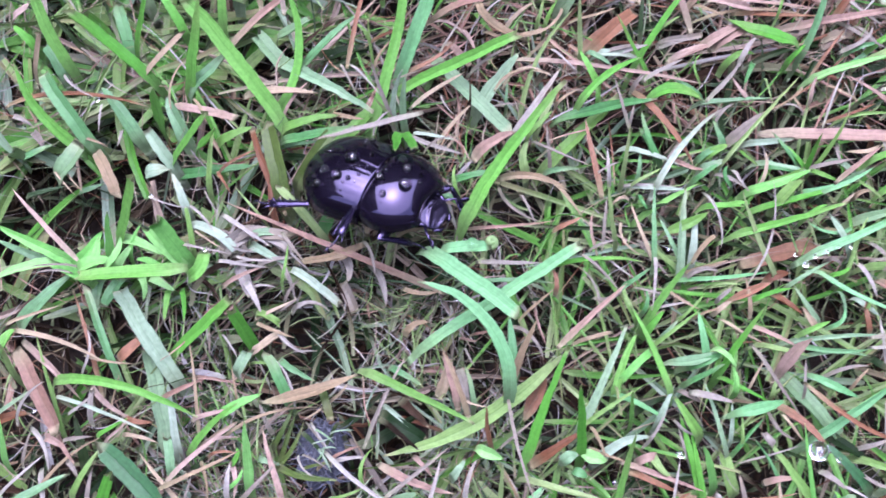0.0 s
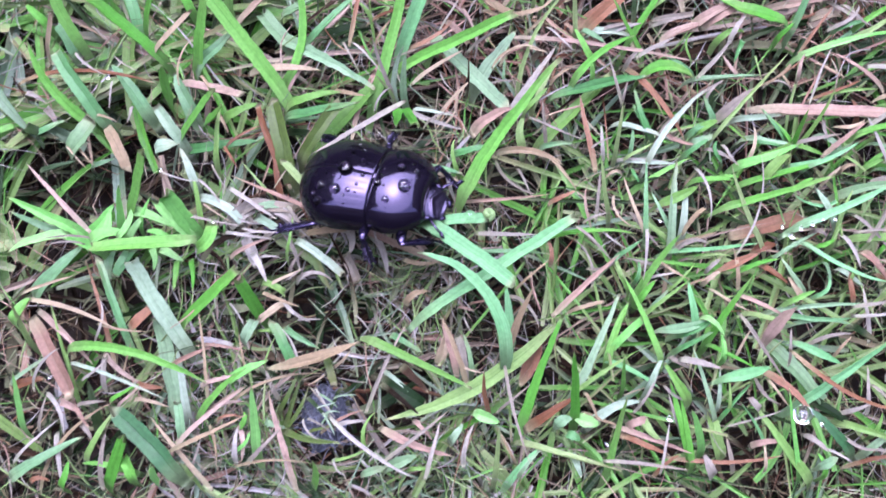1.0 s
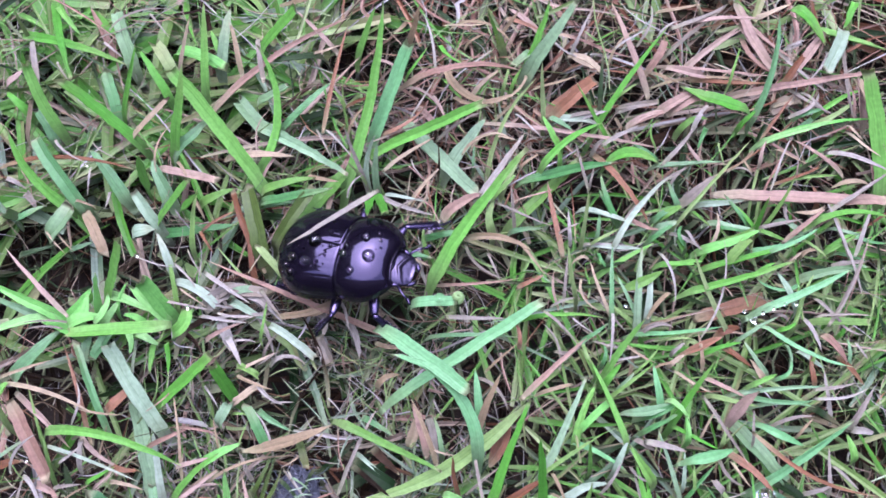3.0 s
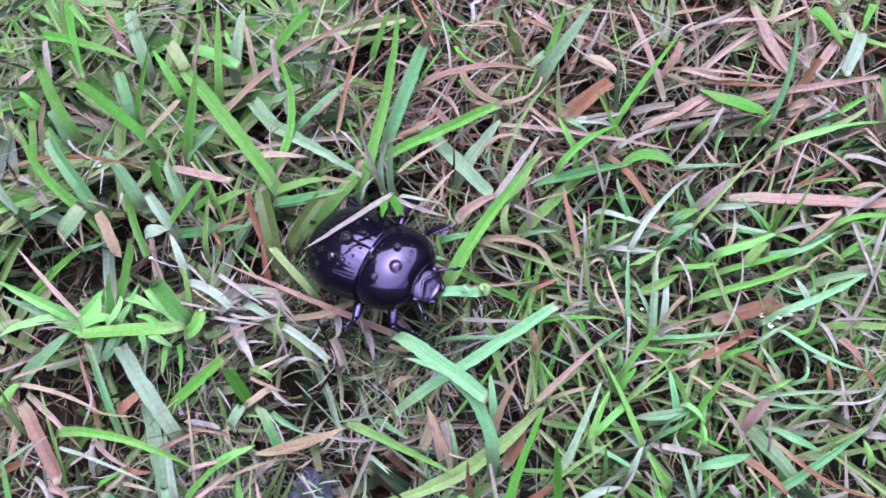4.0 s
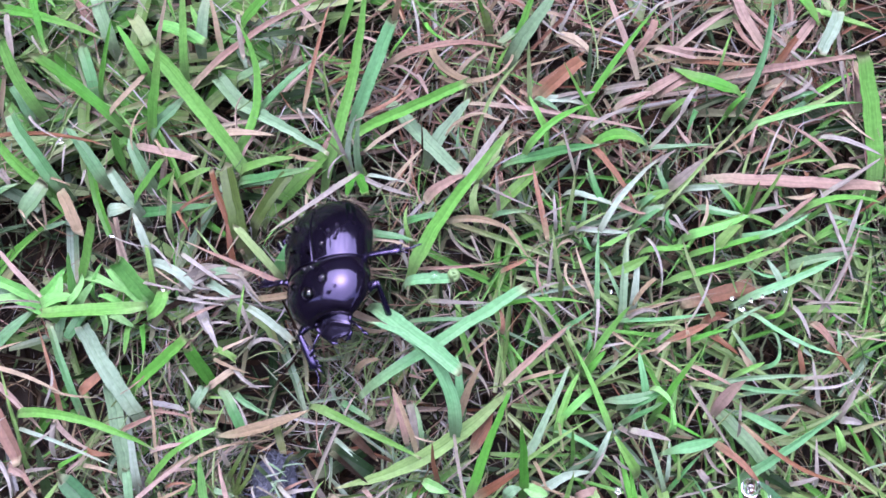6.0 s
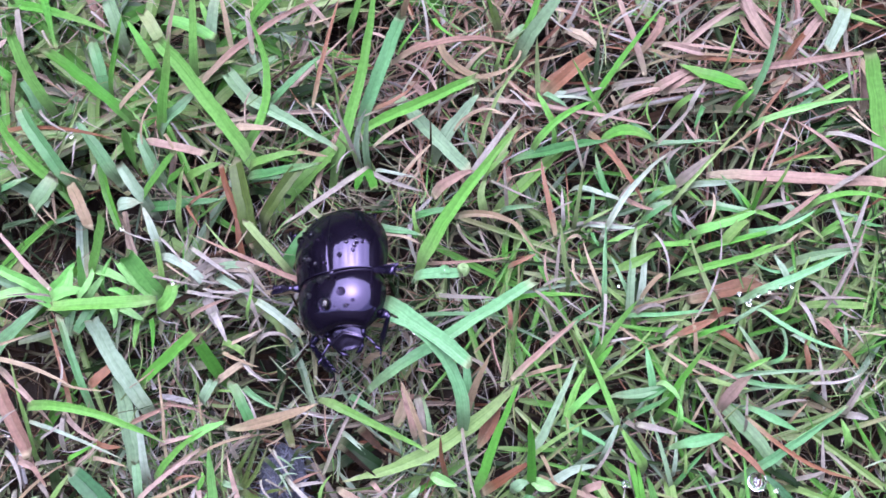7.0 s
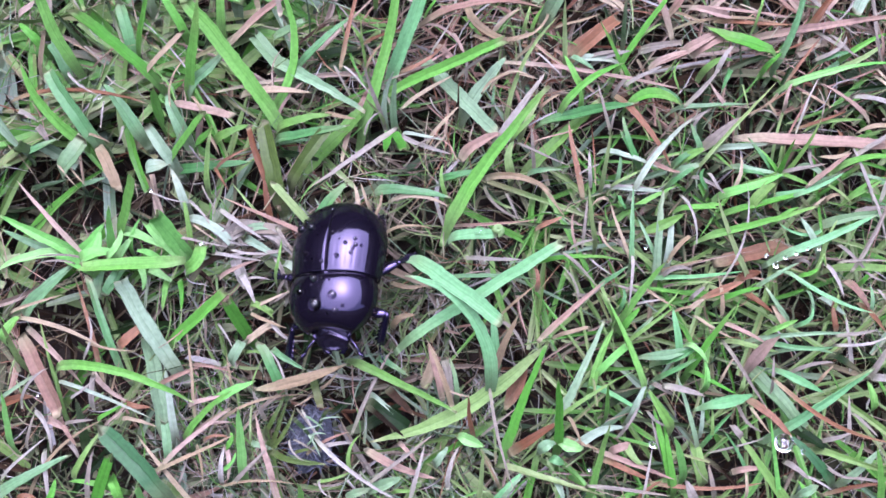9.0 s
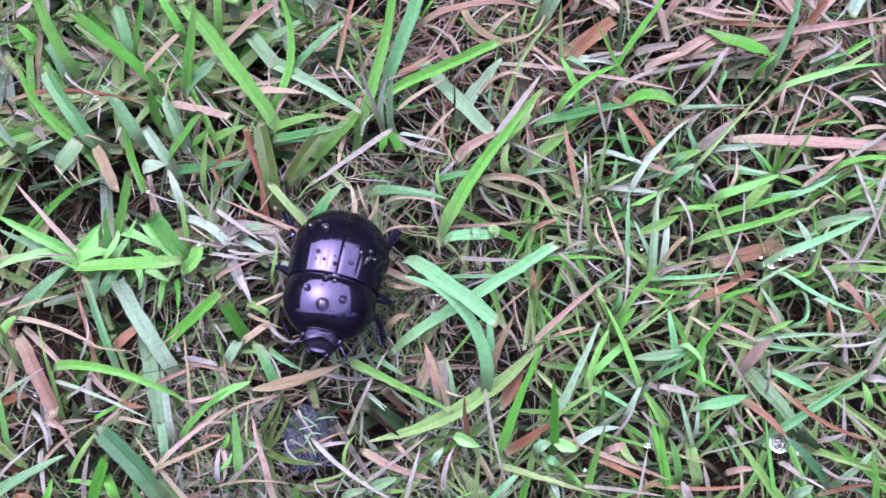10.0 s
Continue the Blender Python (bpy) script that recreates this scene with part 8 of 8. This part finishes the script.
def leg(which, side, parent):
    """A femur under the body, with the tibia, its teeth and spines and the thin foot on it."""
    _, femur, tibia = LEGS[which]
    bm = bmesh.new()
    line = [Vector((femur * k, 0, 0)) * MM for k in (-0.12, 0.0, 0.25, 0.6, 0.9, 1.0)]
    tube(bm, line, [r * MM for r in (0.35, 0.62, 0.80, 0.70, 0.5, 0.32)], 10, 0.75)
    upper = part("leg", bm, LIMB, parent, "spiny black leg")
    bm = bmesh.new()
    wide = 1.0
    line = [Vector((tibia * k, 0, 0)) * MM for k in (-0.04, 0.1, 0.4, 0.75, 0.97, 1.0)]
    tube(bm, line, [r * wide * MM for r in (0.30, 0.40, 0.47, 0.56, 0.58, 0.3)], 10, 0.65)
    for k in range(5):
        x = tibia * (0.36 + 0.14 * k)
        big = 0.4 + 0.6 * k / 4
        out = -side if which == "front" else side
        spike(bm, (x, out * 0.4, 0), (x + 0.4, out * (0.6 + 0.4 * big), 0.05), 0.26 * big)
        if which != "front":
            spike(bm, (x, -out * 0.35, 0.1), (x + 0.5, -out * (0.6 + 0.2 * big), 0.2), 0.08)
            spike(bm, (x, 0, 0.3), (x + 0.45, 0.1, 0.75), 0.08)
    spike(bm, (tibia * 0.97, -side * 0.3, 0), (tibia + 1.0, -side * 0.7, -0.2), 0.15)
    shin = part("tibia", bm, LIMB, upper, "broad toothed black shin")
    bm = bmesh.new()
    for k in range(5):
        x = tibia + 0.1 + 0.4 * k
        blob(bm, (x + 0.2, side * 0.04 * k * k, -0.05 * k), (0.27, 0.12, 0.12), (0, 0, side * 6 * k), 8)
    end = tibia + 0.1 + 0.4 * 5
    for c in (1, -1):
        spike(bm, (end - 0.1, side * 0.8, -0.22), (end + 0.35, side * 0.8 + 0.25 * c, -0.4), 0.06)
    foot = part("tarsus", bm, LIMB, upper, "thin jointed foot with claws")
    # the foot keeps the shin's pose, so both share one joint
    return upper, shin, foot


def drop(parent, x, y, r):
    bm = bmesh.new()
    bmesh.ops.create_icosphere(bm, subdivisions=3 if r > 0.3 else 2, radius=r * MM, matrix=Matrix.Diagonal((1, 1, 0.72, 1)))
    ob = part("water_drop", bm, BEAD, parent, "clear water bead")
    e = 0.05
    up = Vector((-(back(x + e, y) - back(x - e, y)) / (2 * e), -(back(x, y + e) - back(x, y - e)) / (2 * e), 1)).normalized()
    place = Vector((x, y, back(x, y))) + up * r * 0.25
    ob.matrix_basis = Matrix.Translation(place * MM) @ up.to_track_quat("Z", "Y").to_matrix().to_4x4()
    return ob


def build_beetle():
    thing = tagged(new("beetle"), "glossy black dung beetle with water beads, walking in grass", "beetle")
    elytron(1, thing)
    elytron(-1, thing)
    pronotum(thing)
    head(thing)
    bm = bmesh.new()
    blob(bm, (-4.2, 0, -0.7), (5.2, 4.5, 2.2), seg=28)
    part("abdomen", bm, LIMB, thing, "dark underside of the abdomen")
    bm = bmesh.new()
    blob(bm, (2.6, 0, -0.7), (3.9, 4.5, 2.1), seg=28)
    part("thorax", bm, LIMB, thing, "dark hairy underside of the chest")
    bm = bmesh.new()
    blob(bm, (0.2, 0, 3.30), (0.5, 0.55, 0.08), (0, 4, 0))
    part("scutellum", bm, SHELL, thing)
    bm = bmesh.new()
    hair = random.Random(21)
    for i in range(150):
        x = hair.uniform(-8, 5.4)
        side = hair.choice((-1, 1))
        w = (elytra_width((SEAM - x) / REAR) if x < SEAM else pronotum_width((x - SEAM) / FORE)) * 0.93
        spike(bm, (x, side * w * 0.95, -0.6), (x - 0.5 + hair.uniform(-0.3, 0.3), side * (w + hair.uniform(0.2, 0.6)), -0.9 - hair.uniform(0, 0.6)), 0.035)
    tagged(part("fringe", bm, HAIR, thing, "short brown hair fringe"), kind="stuff")
    # beads of water
    for x, y, r in ((4.31, -0.74, 0.78), (3.3, 1.38, 0.5), (2.68, -2.82, 0.42), (1.23, -1.1, 0.46),
                    (-5.36, -2.38, 0.48), (-5.51, -4.08, 0.5),
                    (4.9, 1.6, 0.26), (4.4, 2.5, 0.22), (5.2, 0.7, 0.2), (-2.0, -2.6, 0.3), (-1.4, 1.4, 0.3)):
        drop(thing, x, y, r)
    sliding = drop(thing, -2.98, -0.14, 0.86), drop(thing, -3.48, -2.74, 0.62)
    rng = random.Random(8)
    for i in range(40):
        x = rng.choice((rng.uniform(0.9, 5.2), rng.uniform(-8.6, -0.4), rng.uniform(-8.6, -0.4)))
        w = elytra_width((SEAM - x) / REAR) if x < SEAM else pronotum_width((x - SEAM) / FORE)
        drop(thing, x, rng.uniform(-0.86, 0.86) * w, rng.choice((0.1, 0.13, 0.16, 0.2, 0.26)))
    legs = {}
    for which in LEGS:
        for side in (1, -1):
            legs[which, side] = leg(which, side, thing)
    return thing, legs, sliding


beetle, beetle_legs, sliding_drops = build_beetle()


# ---- all that moves ----
def motions():
    # seconds, place in mm, roll, pitch, heading
    course = [
        (0, -5.22, 1.79, 4.24, -17.0, -17.2, -27.0),
        (0.5, -4.72, 1.05, 4.06, 0.1, -19.2, -29.0),
        (1, -5.65, -1.09, 3.95, -10.5, -13.8, -15.1),
        (1.5, -4.46, 1.45, 4.05, -6.1, -19.7, -9.2),
        (2, -5.33, 1.21, 4.04, -12.1, -21.8, -2.1),
        (2.5, -5.72, 1.08, 4.10, -7.6, -21.9, -7.5),
        (4, -4.25, 0.71, 4.07, -3.9, -19.9, -29.4),
        (4.5, -2.96, 0.80, 4.03, -40.8, -6.7, -10.4),
        (5, -3.53, 1.97, 4.10, -10.9, -43.2, -30.1),
        (5.5, -4.22, 2.42, 4.06, 9.9, -55.2, -60.0),
        (6, -5.55, -2.60, 3.73, 28.3, -19.5, -85.4),
        (7.5, -5.02, -4.60, 3.43, 19.0, -15.7, -86.3),
        (8, -7.00, -5.95, 3.39, 22.6, -14.8, -90.7),
        (8.5, -8.84, -7.81, 3.22, 19.1, -7.7, -93.2),
        (9, -8.70, -8.05, 3.08, 18.6, -7.4, -94.1),
        (9.5, -8.41, -8.09, 2.74, -6.3, -12.6, -99.9),
        (10, -8.58, -8.41, 2.61, -9.1, -12.9, -98.5),
    ]
    walk(beetle, [(t, pose(x / 1000, y / 1000, z / 1000, r, p, h)) for t, x, y, z, r, p, h in course])
    # each leg: seconds, azimuth from straight ahead, lift of the thigh, turn and drop of the shin
    gait = {
        ("front", 1): (
            (0, 43, -8, -28, 66), (0.5, 46, -8, -29, 66), (1, 57, -8, -31, 64), (1.5, 85, -15, -39, 57), (2, 65, -14, -40, 41), (2.5, 55, -7, -32, 37),
            (4, 110, 2, -27, 43), (4.5, 59, 2, -33, 36), (5, 68, -38, -60, 70), (5.5, -12, -28, -96, 58), (6, 91, 16, -132, 49), (7.5, 42, 15, -132, 35),
            (8, 65, 15, -153, 27), (8.5, 74, 6, -124, 39), (9, 83, 0, -120, 47), (9.5, 113, -4, -71, 62), (10, 114, -4, -57, 60),
        ),
        ("front", -1): (
            (0, 91, 18, -148, 23), (0.5, 66, 22, -137, 20), (1, 70, 10, -122, 34), (1.5, 89, -3, -76, 52), (2, 87, -9, -41, 53), (2.5, 75, -7, -30, 55),
            (4, 65, -20, -57, 58), (4.5, 62, -20, -61, 41), (5, 45, -18, -89, 48), (5.5, 70, 5, -125, 28), (6, 52, 0, -58, 37), (7.5, 47, -14, -40, 60),
            (8, 45, 0, -31, 39), (8.5, 49, 1, -29, 36), (9, 62, -5, -29, 40), (9.5, 97, -34, -31, 68), (10, 94, -41, -33, 68),
        ),
        ("middle", 1): (
            (0, 99, 8, 10, 46), (0.5, 99, 8, 10, 46), (1, 99, 8, 10, 46), (1.5, 99, 8, 10, 46), (2, 99, 8, 10, 46), (2.5, 99, 8, 10, 46),
            (4, 99, 8, 10, 46), (4.5, 98, 8, 10, 46), (5, 95, 10, 12, 46), (5.5, 87, 17, 16, 47), (6, 67, 42, 32, 53), (7.5, 56, 59, -3, 27),
            (8, 140, -22, 23, 60), (8.5, 124, -10, 29, 53), (9, 119, -6, 37, 52), (9.5, 97, -13, 43, 54), (10, 90, -15, 44, 60),
        ),
        ("middle", -1): (
            (0, 72, 59, 11, 57), (0.5, 84, 43, 0, 101), (1, 74, 27, 8, 104), (1.5, 66, 24, 67, 56), (2, 76, 3, 82, 55), (2.5, 86, 11, 82, 42),
            (4, 75, -6, 81, 55), (4.5, 103, -9, 60, 54), (5, 99, -2, 37, 53), (5.5, 99, -7, 34, 64), (6, 98, 28, 20, 38), (7.5, 99, 13, 13, 44),
            (8, 99, 9, 12, 45), (8.5, 98, 8, 14, 45), (9, 95, 9, 23, 44), (9.5, 101, -15, 24, 47), (10, 110, -18, 19, 45),
        ),
        ("hind", 1): (
            (0, 145, 9, 14, 27), (0.5, 141, 15, 22, 31), (1, 143, 9, 16, 26), (1.5, 140, 9, 22, 24), (2, 127, 16, 46, 17), (2.5, 141, 8, 21, 24),
            (4, 147, 6, 13, 25), (4.5, 150, 5, 11, 25), (5, 154, 4, 10, 26), (5.5, 163, 0, 9, 26), (6, 185, -14, 8, 29), (7.5, 168, 7, 27, 35),
            (8, 165, 0, 26, 24), (8.5, 166, -13, 29, 14), (9, 169, -28, 32, 0), (9.5, 157, -3, 16, 21), (10, 153, 2, 12, 24),
        ),
        ("hind", -1): (
            (0, 157, 14, 4, 19), (0.5, 157, 25, 1, 10), (1, 153, 8, 14, 21), (1.5, 152, -3, 33, 14), (2, 160, -14, 37, 2), (2.5, 157, -3, 27, 17),
            (4, 163, -10, 44, 5), (4.5, 164, -12, 40, 40), (5, 124, 14, 31, 23), (5.5, 106, 16, 27, 18), (6, 133, 8, 15, 24), (7.5, 143, 6, 11, 25),
            (8, 146, 5, 10, 25), (8.5, 146, 4, 11, 26), (9, 143, 0, 13, 27), (9.5, 134, -14, 21, 31), (10, 142, -1, 14, 27),
        ),
    }
    for (which, side), rows in gait.items():
        (ax, ay, az), femur, _ = LEGS[which]
        upper, shin, foot = beetle_legs[which, side]
        first, knee = Matrix.Translation(Vector((ax, side * ay, az)) * MM), Matrix.Translation((femur * MM, 0, 0))
        low = [(t, knee @ pose(0, 0, 0, 0, drop_by, side * turn)) for t, _, _, turn, drop_by in rows]
        walk(upper, [(t, first @ pose(0, 0, 0, 0, -lift, side * a)) for t, a, lift, _, _ in rows])
        walk(shin, low)
        walk(foot, low)

    # two large beads run down the flank when the beetle tips over
    for bead_drop, stops in zip(sliding_drops, (((-3.9, -3.6), (-4.6, -5.35)), ((-4.3, -4.6), (-3.4, -5.35)))):
        first = bead_drop.matrix_basis.copy()
        turn = first.to_quaternion().to_matrix().to_4x4()
        (ax, ay), (bx, by) = stops
        over = Matrix.Translation(Vector((ax, ay, back(ax, ay) + 0.15)) * MM) @ turn
        off = Matrix.Translation(Vector((bx, by, -0.5)) * MM) @ turn
        walk(bead_drop, [(0, first), (4.0, first), (4.6, over), (5.4, off), (10, off)])

    def shove(thing, rows):
        at = thing.location.copy()
        walk(thing, [(t, pose(at.x + x / 1000, at.y + y / 1000, at.z, 0, 0, h)) for t, x, y, h in rows])

    shove(pushed_blade, ((0, 0, 0, 0), (1, 0, 0, 0), (1.5, 0, -1.0, 0), (2, -1.2, -1.5, 0), (2.5, -1.5, -1.8, 0), (4, -1.2, -2.8, 1),
                         (4.5, 0, -1.8, 0), (5.5, -0.2, -1.7, 0), (7.5, 0, -1.4, 0), (10, 0.2, -1.3, 0)))
    shove(bent_blade, ((0, 0, 0, 0), (1.5, 0, 0, 0), (2, 0.3, -1.1, 0), (4, 0.3, -1.6, 1), (4.5, 0, 0, 0), (10, 0, 0.2, 0)))
    shove(curled_blade, ((0, 0, 0, 0), (2.5, 0, 0, 0), (4, 1.2, 2.0, -4), (4.5, 2.2, 1.3, 0), (5, 1.6, 1.0, 0), (6, 1.5, 1.1, 0),
                         (7.5, 1.9, 1.1, 0), (8, 2.8, 1.0, 0), (9, 2.3, 1.1, 0), (10, 2.3, 1.1, 0)))
    shove(lifted_straw, ((0, 0, 0, 0), (0.5, -1.9, -1.3, 17), (1.5, -1.5, -1.2, 16), (5, -1.5, -1.4, 20), (10, -1.5, -1.4, 22)))


motions()
